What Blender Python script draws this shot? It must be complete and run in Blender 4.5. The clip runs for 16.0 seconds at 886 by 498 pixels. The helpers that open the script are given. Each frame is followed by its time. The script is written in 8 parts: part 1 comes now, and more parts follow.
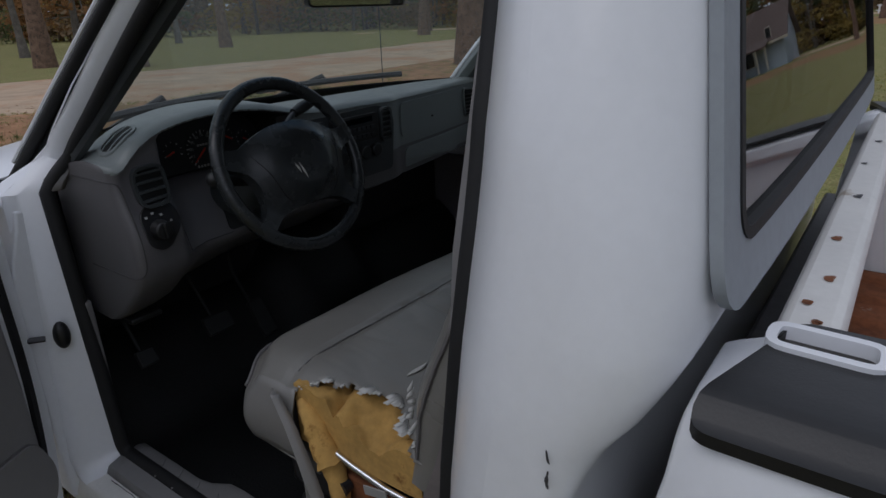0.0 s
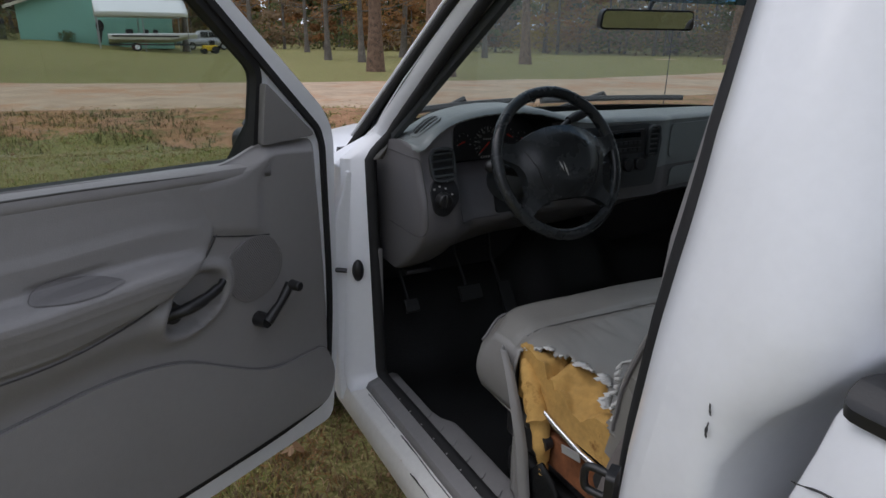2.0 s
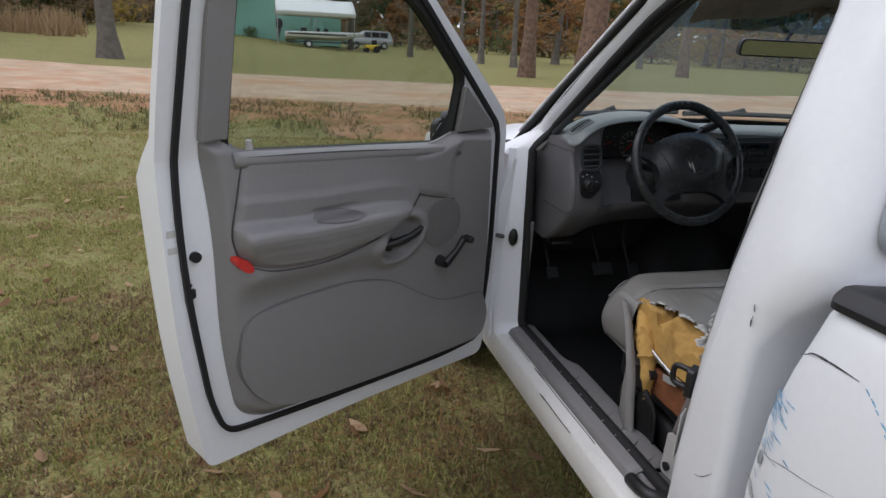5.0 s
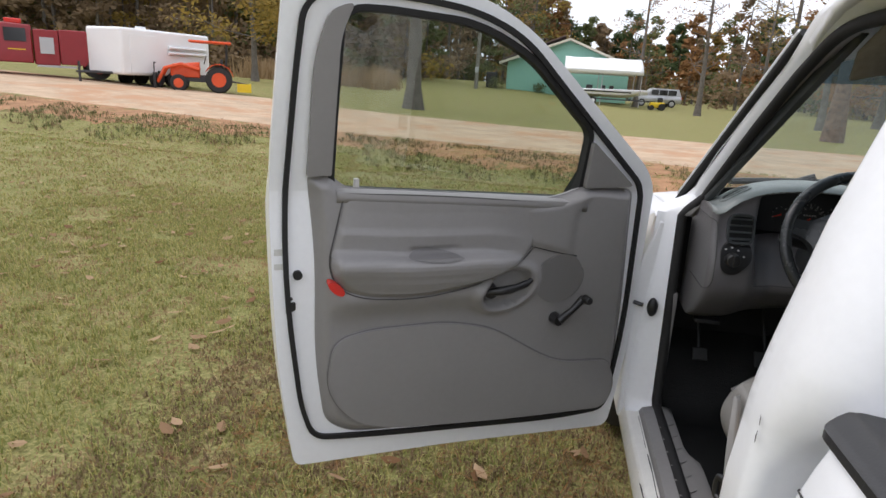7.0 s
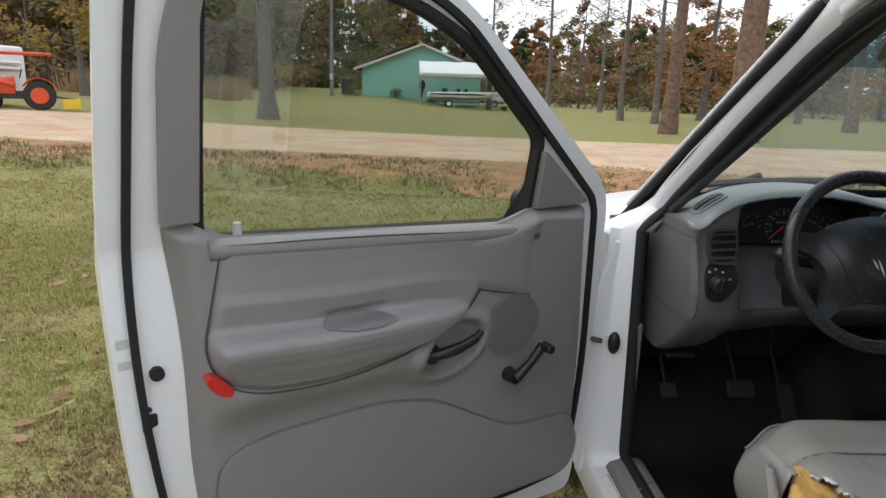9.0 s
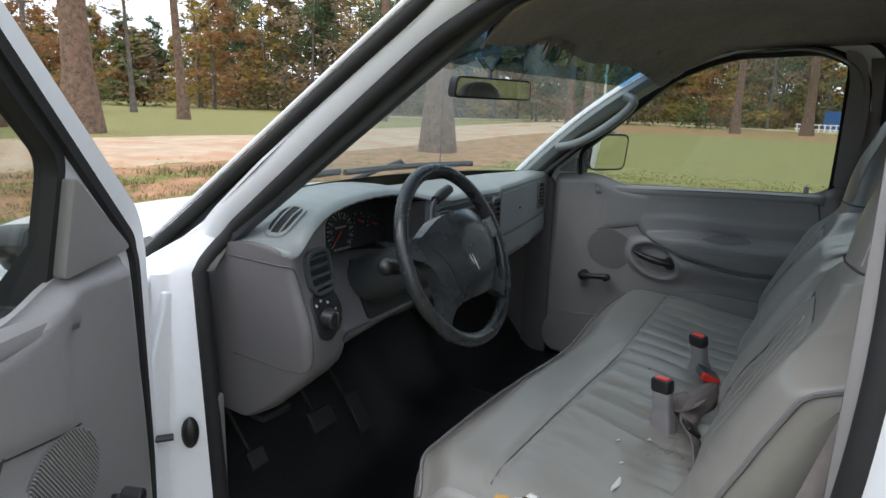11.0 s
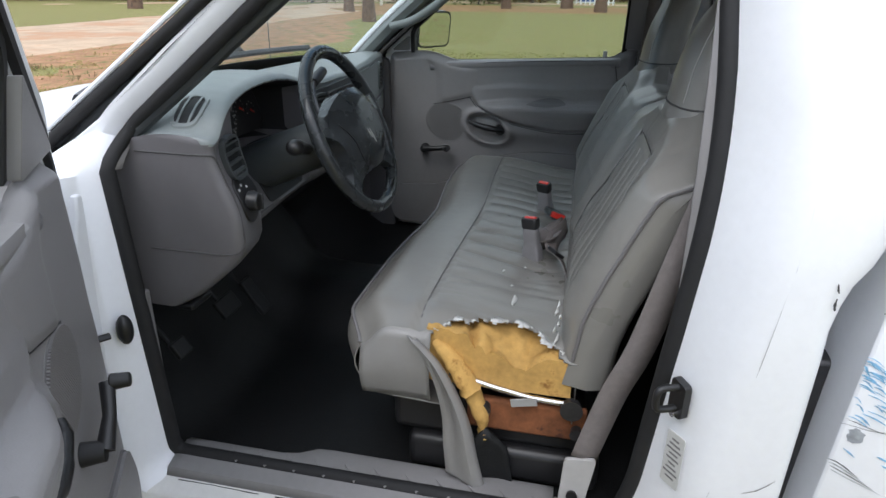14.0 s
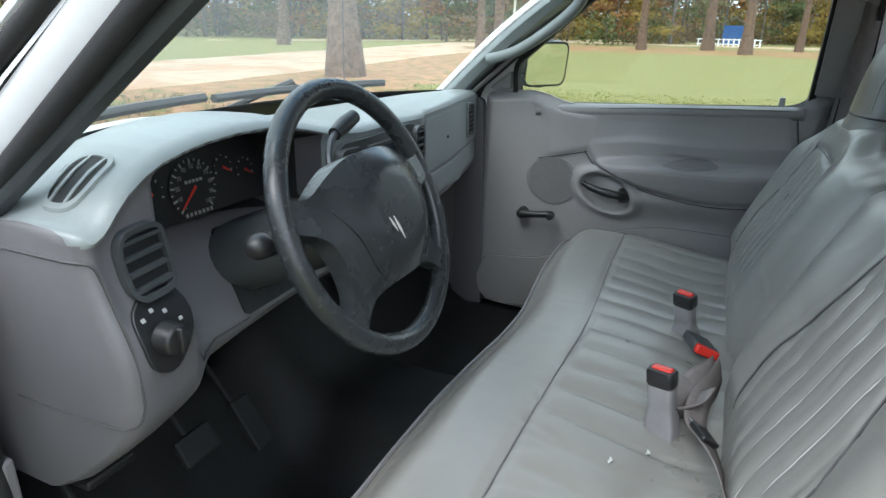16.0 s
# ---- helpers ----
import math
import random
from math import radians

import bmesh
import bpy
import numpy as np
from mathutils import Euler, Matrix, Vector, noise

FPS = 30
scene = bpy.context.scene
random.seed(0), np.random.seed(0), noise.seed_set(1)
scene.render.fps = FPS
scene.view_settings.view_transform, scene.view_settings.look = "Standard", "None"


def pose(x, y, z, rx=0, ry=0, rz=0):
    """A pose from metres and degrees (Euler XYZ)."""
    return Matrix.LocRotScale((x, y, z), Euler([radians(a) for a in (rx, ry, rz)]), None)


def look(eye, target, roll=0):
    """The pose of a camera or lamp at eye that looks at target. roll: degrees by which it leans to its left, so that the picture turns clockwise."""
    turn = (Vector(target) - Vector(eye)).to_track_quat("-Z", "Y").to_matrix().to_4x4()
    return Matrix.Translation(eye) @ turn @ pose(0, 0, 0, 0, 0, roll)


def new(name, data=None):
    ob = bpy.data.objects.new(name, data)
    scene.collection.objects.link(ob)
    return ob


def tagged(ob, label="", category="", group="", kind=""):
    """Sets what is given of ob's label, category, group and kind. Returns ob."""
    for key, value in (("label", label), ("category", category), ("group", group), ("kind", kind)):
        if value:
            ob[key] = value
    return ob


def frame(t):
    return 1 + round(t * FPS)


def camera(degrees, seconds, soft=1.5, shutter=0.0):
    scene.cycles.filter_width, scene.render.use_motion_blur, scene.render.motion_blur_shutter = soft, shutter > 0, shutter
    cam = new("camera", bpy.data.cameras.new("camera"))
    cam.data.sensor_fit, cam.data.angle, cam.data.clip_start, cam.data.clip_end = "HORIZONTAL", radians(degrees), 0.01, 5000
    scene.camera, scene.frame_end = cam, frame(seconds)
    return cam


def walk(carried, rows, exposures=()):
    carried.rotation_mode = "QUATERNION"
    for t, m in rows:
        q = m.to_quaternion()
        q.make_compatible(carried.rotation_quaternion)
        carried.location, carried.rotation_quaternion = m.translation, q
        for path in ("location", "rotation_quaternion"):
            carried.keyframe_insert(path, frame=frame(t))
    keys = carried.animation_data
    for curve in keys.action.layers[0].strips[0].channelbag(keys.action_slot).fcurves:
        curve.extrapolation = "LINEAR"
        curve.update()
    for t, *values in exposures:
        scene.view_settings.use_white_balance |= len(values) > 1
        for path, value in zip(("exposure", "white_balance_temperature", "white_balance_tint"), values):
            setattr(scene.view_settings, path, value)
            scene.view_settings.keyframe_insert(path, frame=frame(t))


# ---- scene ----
cam = camera(70.7, 16.0)
PATH = [
    (0, (-1.424, -0.118, 1.562), (0.073, 1.004, 0.853), -2.1),
    (0.5, (-1.438, -0.041, 1.541), (0.103, 1.032, 0.853), -1.6),
    (1, (-1.45, 0.012, 1.537), (0.056, 1.127, 0.836), -2.1),
    (1.5, (-1.452, -0.095, 1.529), (-0.246, 1.365, 0.884), -1.8),
    (2, (-1.534, -0.286, 1.555), (-0.629, 1.379, 0.915), 0.7),
    (2.5, (-1.666, -0.489, 1.573), (-0.703, 1.142, 0.933), 0.9),
    (3, (-1.714, -0.612, 1.587), (-0.839, 1.079, 0.974), 1.5),
    (3.5, (-1.806, -0.665, 1.595), (-0.841, 0.971, 0.967), 1.5),
    (4, (-1.925, -0.652, 1.594), (-0.883, 0.937, 0.97), 0.8),
    (4.5, (-1.945, -0.646, 1.593), (-0.98, 0.982, 0.947), 0.1),
    (5, (-1.794, -0.72, 1.591), (-1.271, 1.102, 0.953), 2.9),
    (5.2, (-1.725, -0.733, 1.587), (-1.35, 1.112, 0.91), 4.0),
    (7.3, (-1.311, -0.763, 1.612), (-1.652, 1.14, 1.1), 3.3),
    (7.5, (-1.321, -0.746, 1.612), (-1.671, 1.155, 1.1), 3.3),
    (8, (-1.392, -0.639, 1.593), (-1.641, 1.278, 1.078), 2.8),
    (8.5, (-1.481, -0.488, 1.588), (-1.459, 1.43, 1.024), 1.5),
    (9, (-1.517, -0.287, 1.582), (-1.409, 1.65, 1.095), 1.7),
    (9.5, (-1.577, -0.07, 1.593), (-1.01, 1.782, 1.094), 1.9),
    (10, (-1.623, 0.115, 1.605), (-0.521, 1.671, 1.003), 2.8),
    (10.2, (-1.592, 0.164, 1.582), (-0.37, 1.657, 1.057), 3.0),
    (12.3, (-1.864, 0.48, 1.566), (0.006, 0.805, 0.936), 1.3),
    (12.5, (-1.896, 0.48, 1.578), (-0.029, 0.843, 0.958), 1.1),
    (13, (-1.925, 0.479, 1.578), (-0.055, 0.825, 0.959), 1.9),
    (13.5, (-1.921, 0.474, 1.569), (-0.076, 0.847, 0.893), 1.2),
    (14, (-1.898, 0.479, 1.564), (-0.093, 0.862, 0.793), 0.8),
    (14.5, (-1.817, 0.496, 1.564), (0.041, 0.835, 0.909), 0.9),
    (15, (-1.661, 0.548, 1.558), (0.227, 0.878, 0.985), -0.7),
    (15.5, (-1.467, 0.535, 1.53), (0.342, 1.117, 0.907), 0.9),
    (16, (-1.255, 0.557, 1.511), (0.475, 1.303, 0.839), 1.2),
]
walk(cam, [(t, look(eye, target, roll)) for t, eye, target, roll in PATH],
     exposures=[(0.0, -1.02, 6250, 16), (1.0, -0.90, 6250, 16), (2.0, -0.27, 6450, 16), (3.0, -0.02, 6500, 16), (5.2, 0.0, 6600, 17), (7.3, 0.45, 6850, 15), (9.0, 0.42, 6850, 13), (10.0, 0.62, 6700, 12), (12.3, 0.80, 6400, 12), (14.0, 0.74, 6400, 13), (15.0, 0.86, 6400, 11), (15.5, 1.18, 6350, 10), (16.0, 1.65, 6300, 8)])

# ---- world, sun, exposure ----
from mathutils.geometry import tessellate_polygon

SUN_DIR = Vector((-0.56, 0.12, 0.82)).normalized()
world = bpy.data.worlds.new("overcast_sky")
scene.world = world
world.use_nodes = True
wn, wl = world.node_tree.nodes, world.node_tree.links
wn.clear()
w_out = wn.new("ShaderNodeOutputWorld")
w_bg = wn.new("ShaderNodeBackground")
w_sky = wn.new("ShaderNodeTexSky")
w_sky.sky_type, w_sky.sun_disc = "NISHITA", False
w_sky.sun_elevation, w_sky.sun_rotation = math.asin(SUN_DIR.z), math.atan2(SUN_DIR.x, SUN_DIR.y)
w_sky.air_density, w_sky.dust_density, w_sky.ozone_density = 1.0, 1.5, 1.5
w_cloud = wn.new("ShaderNodeTexNoise")
w_cloud.inputs["Scale"].default_value, w_cloud.inputs["Detail"].default_value = 2.2, 5.0
w_ramp = wn.new("ShaderNodeValToRGB")
w_ramp.color_ramp.elements[0].position, w_ramp.color_ramp.elements[0].color = 0.30, (6.6, 7.6, 8.9, 1)
w_ramp.color_ramp.elements[1].position, w_ramp.color_ramp.elements[1].color = 0.70, (12.2, 12.9, 13.8, 1)
w_mix = wn.new("ShaderNodeMix")
w_mix.data_type = "RGBA"
w_mix.inputs[0].default_value = 0.85
w_co = wn.new("ShaderNodeTexCoord")
wl.new(w_co.outputs["Generated"], w_cloud.inputs["Vector"])
wl.new(w_cloud.outputs["Fac"], w_ramp.inputs[0])
wl.new(w_sky.outputs[0], w_mix.inputs[6])
wl.new(w_ramp.outputs[0], w_mix.inputs[7])
wl.new(w_mix.outputs[2], w_bg.inputs[0])
w_bg.inputs[1].default_value = 0.108
wl.new(w_bg.outputs[0], w_out.inputs[0])
sun = new("sun", bpy.data.lights.new("sun", "SUN"))
sun.data.energy, sun.data.angle, sun.data.color = 0.85, radians(40), (1.0, 0.98, 0.95)
sun.matrix_world = look((0, 0, 30), Vector((0, 0, 30)) - SUN_DIR)


# ---- materials ----
def material(name, base, rough=0.5, metal=0.0, var=0.12, scale=6.0, fine=60.0, bump=0.0, bump_scale=80.0, spec=0.5, second=None, second_at=0.6, second_scale=3.0, coat=0.0, sheen=0.0, rough_var=0.12, warp=0.0):
    """A principled material with colour variation at two scales, optional patches of a second colour, roughness wear and fine relief."""
    m = bpy.data.materials.new(name)
    m.use_nodes = True
    n, l = m.node_tree.nodes, m.node_tree.links
    p = n["Principled BSDF"]
    co = n.new("ShaderNodeTexCoord").outputs["Object"]

    def tex(s, detail=4.0, rgh=0.6):
        t = n.new("ShaderNodeTexNoise")
        t.inputs["Scale"].default_value, t.inputs["Detail"].default_value, t.inputs["Roughness"].default_value = s, detail, rgh
        t.inputs["Distortion"].default_value = warp
        l.new(co, t.inputs["Vector"])
        return t.outputs["Fac"]

    def maths(op, a, b):
        t = n.new("ShaderNodeMath")
        t.operation = op
        for k, v in enumerate((a, b)):
            if isinstance(v, (int, float)):
                t.inputs[k].default_value = v
            else:
                l.new(v, t.inputs[k])
        return t.outputs[0]

    big, small = tex(scale), tex(fine)
    mixed = maths("ADD", maths("MULTIPLY", big, 0.6), maths("MULTIPLY", small, 0.4))
    ramp = n.new("ShaderNodeValToRGB")
    lo, hi = [max(0.0, c * (1 - var)) for c in base], [min(1.0, c * (1 + var)) for c in base]
    ramp.color_ramp.elements[0].position, ramp.color_ramp.elements[0].color = 0.33, (*lo, 1)
    ramp.color_ramp.elements[1].position, ramp.color_ramp.elements[1].color = 0.67, (*hi, 1)
    l.new(mixed, ramp.inputs[0])
    colour = ramp.outputs[0]
    if second:
        r2 = n.new("ShaderNodeValToRGB")
        r2.color_ramp.elements[0].position, r2.color_ramp.elements[1].position = second_at, min(1.0, second_at + 0.08)
        l.new(maths("ADD", maths("MULTIPLY", tex(second_scale, 6.0, 0.7), 0.75), maths("MULTIPLY", small, 0.25)), r2.inputs[0])
        mx = n.new("ShaderNodeMix")
        mx.data_type = "RGBA"
        l.new(r2.outputs[0], mx.inputs[0])
        l.new(colour, mx.inputs[6])
        mx.inputs[7].default_value = (*second, 1)
        colour = mx.outputs[2]
    l.new(colour, p.inputs["Base Color"])
    p.inputs["Metallic"].default_value = metal
    l.new(maths("ADD", rough - rough_var / 2, maths("MULTIPLY", big, rough_var)), p.inputs["Roughness"])
    p.inputs["Specular IOR Level"].default_value = spec
    p.inputs["Coat Weight"].default_value, p.inputs["Coat Roughness"].default_value = coat, 0.08
    p.inputs["Sheen Weight"].default_value = sheen
    if bump:
        b = n.new("ShaderNodeBump")
        b.inputs["Strength"].default_value, b.inputs["Distance"].default_value = bump, 0.002
        l.new(tex(bump_scale, 3.0), b.inputs["Height"])
        l.new(b.outputs[0], p.inputs["Normal"])
    return m


def glass(name, tint=(1, 1, 1), rough=0.0, base=0.05, haze=0.0):
    """Thin glass: clear, with a mirror share that grows towards grazing sight and a film of dust."""
    m = bpy.data.materials.new(name)
    m.use_nodes = True
    n, l = m.node_tree.nodes, m.node_tree.links
    n.clear()
    out = n.new("ShaderNodeOutputMaterial")
    tr, gl, mx, lw, pw, sc = (n.new("ShaderNode" + k) for k in ("BsdfTransparent", "BsdfGlossy", "MixShader", "LayerWeight", "Math", "Math"))
    tr.inputs[0].default_value = (*tint, 1)
    gl.inputs["Roughness"].default_value = rough
    lw.inputs[0].default_value = 0.5
    pw.operation, pw.inputs[1].default_value = "POWER", 4.0
    sc.operation, sc.inputs[1].default_value, sc.inputs[2].default_value = "MULTIPLY_ADD", 0.8, base
    l.new(lw.outputs["Facing"], pw.inputs[0])
    l.new(pw.outputs[0], sc.inputs[0])
    l.new(sc.outputs[0], mx.inputs[0])
    l.new(tr.outputs[0], mx.inputs[1])
    l.new(gl.outputs[0], mx.inputs[2])
    l.new(mx.outputs[0], out.inputs[0])
    if haze:
        film, dust = n.new("ShaderNodeMixShader"), n.new("ShaderNodeBsdfTranslucent")
        dust.inputs[0].default_value = (0.75, 0.78, 0.76, 1)
        film.inputs[0].default_value = haze
        l.new(mx.outputs[0], film.inputs[1])
        l.new(dust.outputs[0], film.inputs[2])
        l.new(film.outputs[0], out.inputs[0])
    return m


M_SILL = material("scuffed_sill_plastic", (0.235, 0.228, 0.228), 0.42, var=0.08, scale=5.0, bump=0.25, bump_scale=380, second=(0.55, 0.54, 0.54), second_at=0.66, second_scale=7.0)
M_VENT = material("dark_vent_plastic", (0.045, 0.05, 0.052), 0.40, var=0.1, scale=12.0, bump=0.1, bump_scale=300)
M_WHITE = material("white_paint", (0.84, 0.855, 0.885), 0.32, var=0.03, scale=2.0, bump=0.02, bump_scale=30, coat=0.3, second=(0.66, 0.65, 0.62), second_at=0.68, second_scale=2.0)
M_WHITE_DIRTY = material("dirty_white_paint", (0.74, 0.73, 0.70), 0.42, var=0.08, scale=5.0, second=(0.42, 0.36, 0.28), second_at=0.60, second_scale=6.0)
M_GREY_BAND = material("grey_window_band", (0.30, 0.33, 0.36), 0.6, var=0.10, scale=8.0)
M_TRIM = material("grey_plastic_trim", (0.245, 0.236, 0.236), 0.38, var=0.05, scale=5.0, bump=0.25, bump_scale=420)
M_TRIM_DK = material("grey_lower_trim", (0.165, 0.158, 0.160), 0.55, var=0.05, scale=6.0, bump=0.3, bump_scale=380)
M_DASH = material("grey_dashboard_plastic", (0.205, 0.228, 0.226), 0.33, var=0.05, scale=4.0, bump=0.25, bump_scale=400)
# purple-grey lower plastic, its colour also darkened for shade
M_DASH_SHADED = material("grey_lower_dashboard_plastic_shaded", (0.125, 0.120, 0.125), 0.45, var=0.05, scale=4.0, bump=0.25, bump_scale=400)
M_SEAM = material("dark_seam", (0.06, 0.058, 0.058), 0.6, var=0.1)
M_HOLE_SHADE = material("painted_hole_shade", (0.05, 0.048, 0.045), 0.8, var=0.3, scale=20)
M_BLACK = material("black_plastic", (0.016, 0.016, 0.017), 0.38, var=0.15, scale=12.0, bump=0.1, bump_scale=300)
M_RUBBER = material("black_rubber", (0.012, 0.012, 0.013), 0.72, var=0.2, scale=15.0, bump=0.2, bump_scale=150)
M_MAT = material("black_rubber_floor", (0.009, 0.0095, 0.010), 0.50, var=0.3, scale=9.0, bump=0.8, bump_scale=190, second=(0.03, 0.028, 0.025), second_at=0.68, second_scale=8.0, spec=0.28)
M_VINYL = material("grey_vinyl", (0.225, 0.217, 0.200), 0.30, var=0.06, scale=4.0, fine=25, bump=0.10, bump_scale=420, rough_var=0.14, warp=0.3, spec=0.6)
M_VINYL_LT = material("grey_vinyl_side", (0.25, 0.243, 0.233), 0.40, var=0.05, scale=5.0, bump=0.12, bump_scale=380)
M_FOAM = material("yellow_seat_foam", (0.54, 0.32, 0.095), 0.9, var=0.25, scale=9.0, bump=0.8, bump_scale=60, second=(0.27, 0.125, 0.03), second_at=0.56, second_scale=9.0)
M_BACKING = material("white_vinyl_backing", (0.56, 0.56, 0.54), 0.85, var=0.1, bump=0.4, bump_scale=120)
M_RUST = material("rusty_steel", (0.23, 0.085, 0.035), 0.8, metal=0.2, var=0.35, scale=20.0, bump=0.6, bump_scale=90, second=(0.09, 0.035, 0.02), second_at=0.55, second_scale=12)
M_STEEL = material("bright_steel", (0.72, 0.72, 0.74), 0.25, metal=1.0, var=0.06, scale=20.0)
M_DKSTEEL = material("dark_steel", (0.07, 0.07, 0.075), 0.45, metal=0.7, var=0.3, scale=20.0)
M_WHEEL = material("worn_black_leather", (0.022, 0.025, 0.027), 0.27, var=0.3, scale=14.0, bump=0.25, bump_scale=160, rough_var=0.2)
M_RED = material("red_plastic", (0.62, 0.03, 0.02), 0.25, var=0.08, scale=20)
M_BELT = material("grey_webbing", (0.19, 0.168, 0.162), 0.75, var=0.12, scale=30, bump=0.5, bump_scale=400)
M_SLEEVE = material("grey_purple_sleeve", (0.225, 0.218, 0.224), 0.45, var=0.08, scale=20)
M_BUCKLE = material("grey_buckle_sleeve", (0.44, 0.43, 0.42), 0.5, var=0.06, scale=20)
M_HEAD = material("sagging_headliner", (0.30, 0.27, 0.235), 0.95, var=0.2, scale=6.0, second=(0.10, 0.05, 0.03), second_at=0.62, second_scale=5.0, bump=0.4, bump_scale=60)
M_DIAL = material("dark_dial_face", (0.012, 0.012, 0.013), 0.4, var=0.1)
# matt black that stands in for shade in recesses and openings; pedals share it
M_SHADE_BLACK = material("matt_black_shade", (0.018, 0.019, 0.020), 0.65, var=0.2, scale=12.0, spec=0.3)
M_MARK = material("pale_dial_marks", (0.34, 0.34, 0.33), 0.6, var=0.05)
M_NEEDLE = material("red_needle", (0.62, 0.035, 0.02), 0.5, var=0.05)
M_MIRROR = material("mirror_glass", (0.85, 0.86, 0.86), 0.02, metal=1.0, var=0.0, rough_var=0.0)
M_GLASS = glass("clear_glass", (0.83, 0.87, 0.85))
M_GLASS_WS = glass("windshield_glass", (0.72, 0.80, 0.78), haze=0.035)
M_GLASS_BLUE = glass("blue_shade_band", (0.12, 0.30, 0.46))
M_GLASS_REAR = glass("tinted_rear_glass", (0.60, 0.62, 0.62), base=0.13)
M_TYRE = material("tyre_rubber", (0.025, 0.025, 0.025), 0.8, var=0.2, scale=12)
M_BEDLINER = material("rusty_bed_floor", (0.26, 0.09, 0.035), 0.85, var=0.4, scale=7.0, second=(0.55, 0.50, 0.44), second_at=0.60, second_scale=5.0, bump=0.5, bump_scale=50)


# ---- mesh helpers ----
def thing(name, at, label, category, group="", kind=""):
    ob = new(name)
    ob.empty_display_size = 0.1
    ob.location = at
    return tagged(ob, label, category, group, kind)


def world_base(ob):
    """Where a thing's own origin lies; parts keep theirs at the world's."""
    return Vector(ob.location) if ob.data is None else Vector((0, 0, 0))


def part(name, bm, mat, parent=None, label="", bevel=0.0, seg=2, smooth=38, solid=0.0):
    """Links a bmesh, given in world metres, as one mesh object under a thing or a part."""
    bmesh.ops.remove_doubles(bm, verts=bm.verts, dist=0.00005)
    bmesh.ops.recalc_face_normals(bm, faces=bm.faces)
    me = bpy.data.meshes.new(name)
    bm.to_mesh(me)
    bm.free()
    for mm in mat if isinstance(mat, (list, tuple)) else (mat,):
        me.materials.append(mm)
    me.polygons.foreach_set("use_smooth", [True] * len(me.polygons))
    me.set_sharp_from_angle(angle=radians(smooth))
    ob = new(name, me)
    if parent is not None:
        ob.parent = parent
        ob.matrix_parent_inverse = Matrix.Translation(-world_base(parent))
    if solid:
        mod = ob.modifiers.new("thickness", "SOLIDIFY")
        mod.thickness, mod.offset = solid, -1.0
    if bevel:
        mod = ob.modifiers.new("edges", "BEVEL")
        mod.width, mod.segments, mod.limit_method, mod.angle_limit = bevel, seg, "ANGLE", radians(40)
        mod.harden_normals = False
    return tagged(ob, label)


def setting(name, bm, mat, label, category, smooth=38, bevel=0.0):
    return tagged(part(name, bm, mat, None, "", bevel=bevel, smooth=smooth), label, category, kind="structure")


def box(bm, x0, x1, y0, y1, z0, z1, m=None):
    t = Matrix.Translation(((x0 + x1) / 2, (y0 + y1) / 2, (z0 + z1) / 2)) @ Matrix.Diagonal((abs(x1 - x0), abs(y1 - y0), abs(z1 - z0), 1))
    bmesh.ops.create_cube(bm, size=1.0, matrix=(m @ t) if m is not None else t)
    return bm


def loft(bm, loops, closed=True, caps=True, wrap=False):
    rows = [[bm.verts.new(p) for p in loop] for loop in loops]
    n = len(rows[0])
    pairs = list(zip(rows, rows[1:])) + ([(rows[-1], rows[0])] if wrap else [])
    for a, b in pairs:
        for k in range(n if closed else n - 1):
            bm.faces.new((a[k], a[(k + 1) % n], b[(k + 1) % n], b[k]))
    if caps and closed and not wrap:
        bm.faces.new(rows[0])
        bm.faces.new(rows[-1])
    return bm


def tube(bm, pts, r, n=10, closed=False, flat=1.0, up=(0, 0, 1)):
    """A round bar along points; r may be one radius or one a point; flat squeezes it along the binormal."""
    pts = [Vector(p) for p in pts]
    k = len(pts)
    rs = r if isinstance(r, (list, tuple)) else [r] * k
    loops = []
    side = None
    for i, p in enumerate(pts):
        d = (pts[(i + 1) % k] - pts[i - 1]) if closed else (pts[min(i + 1, k - 1)] - pts[max(i - 1, 0)])
        d.normalize()
        if side is None:
            u = Vector(up)
            side = d.cross(u if abs(d.dot(u)) < 0.95 else Vector((1, 0, 0))).normalized()
        side = (side - d * side.dot(d)).normalized()
        b = d.cross(side)
        loops.append([p + rs[i] * (math.cos(a) * side + flat * math.sin(a) * b) for a in (2 * math.pi * j / n for j in range(n))])
    return loft(bm, loops, True, True, closed)


def smooth_path(pts, per=6, closed=False):
    pts = [Vector(p) for p in pts]
    n, out = len(pts), []
    for i in range(n if closed else n - 1):
        p0, p1, p2, p3 = (pts[(i + j) % n] if closed else pts[min(max(i + j, 0), n - 1)] for j in (-1, 0, 1, 2))
        for s in range(per):
            t = s / per
            out.append(0.5 * (2 * p1 + (p2 - p0) * t + (2 * p0 - 5 * p1 + 4 * p2 - p3) * t * t + (3 * p1 - 3 * p2 + p3 - p0) * t ** 3))
    return out if closed else out + [pts[-1]]


def rounded(pts, r=0.03, k=5):
    """A 2D outline with filleted corners; a point may carry its own radius."""
    out, n = [], len(pts)
    for i in range(n):
        p = Vector(pts[i][:2])
        rr = pts[i][2] if len(pts[i]) > 2 else r
        a, b = Vector(pts[i - 1][:2]) - p, Vector(pts[(i + 1) % n][:2]) - p
        cut = min(rr, 0.48 * a.length, 0.48 * b.length)
        a, b = p + a.normalized() * cut, p + b.normalized() * cut
        for j in range(k + 1):
            t = j / k
            out.append(a * (1 - t) ** 2 + p * 2 * t * (1 - t) + b * t * t)
    return out


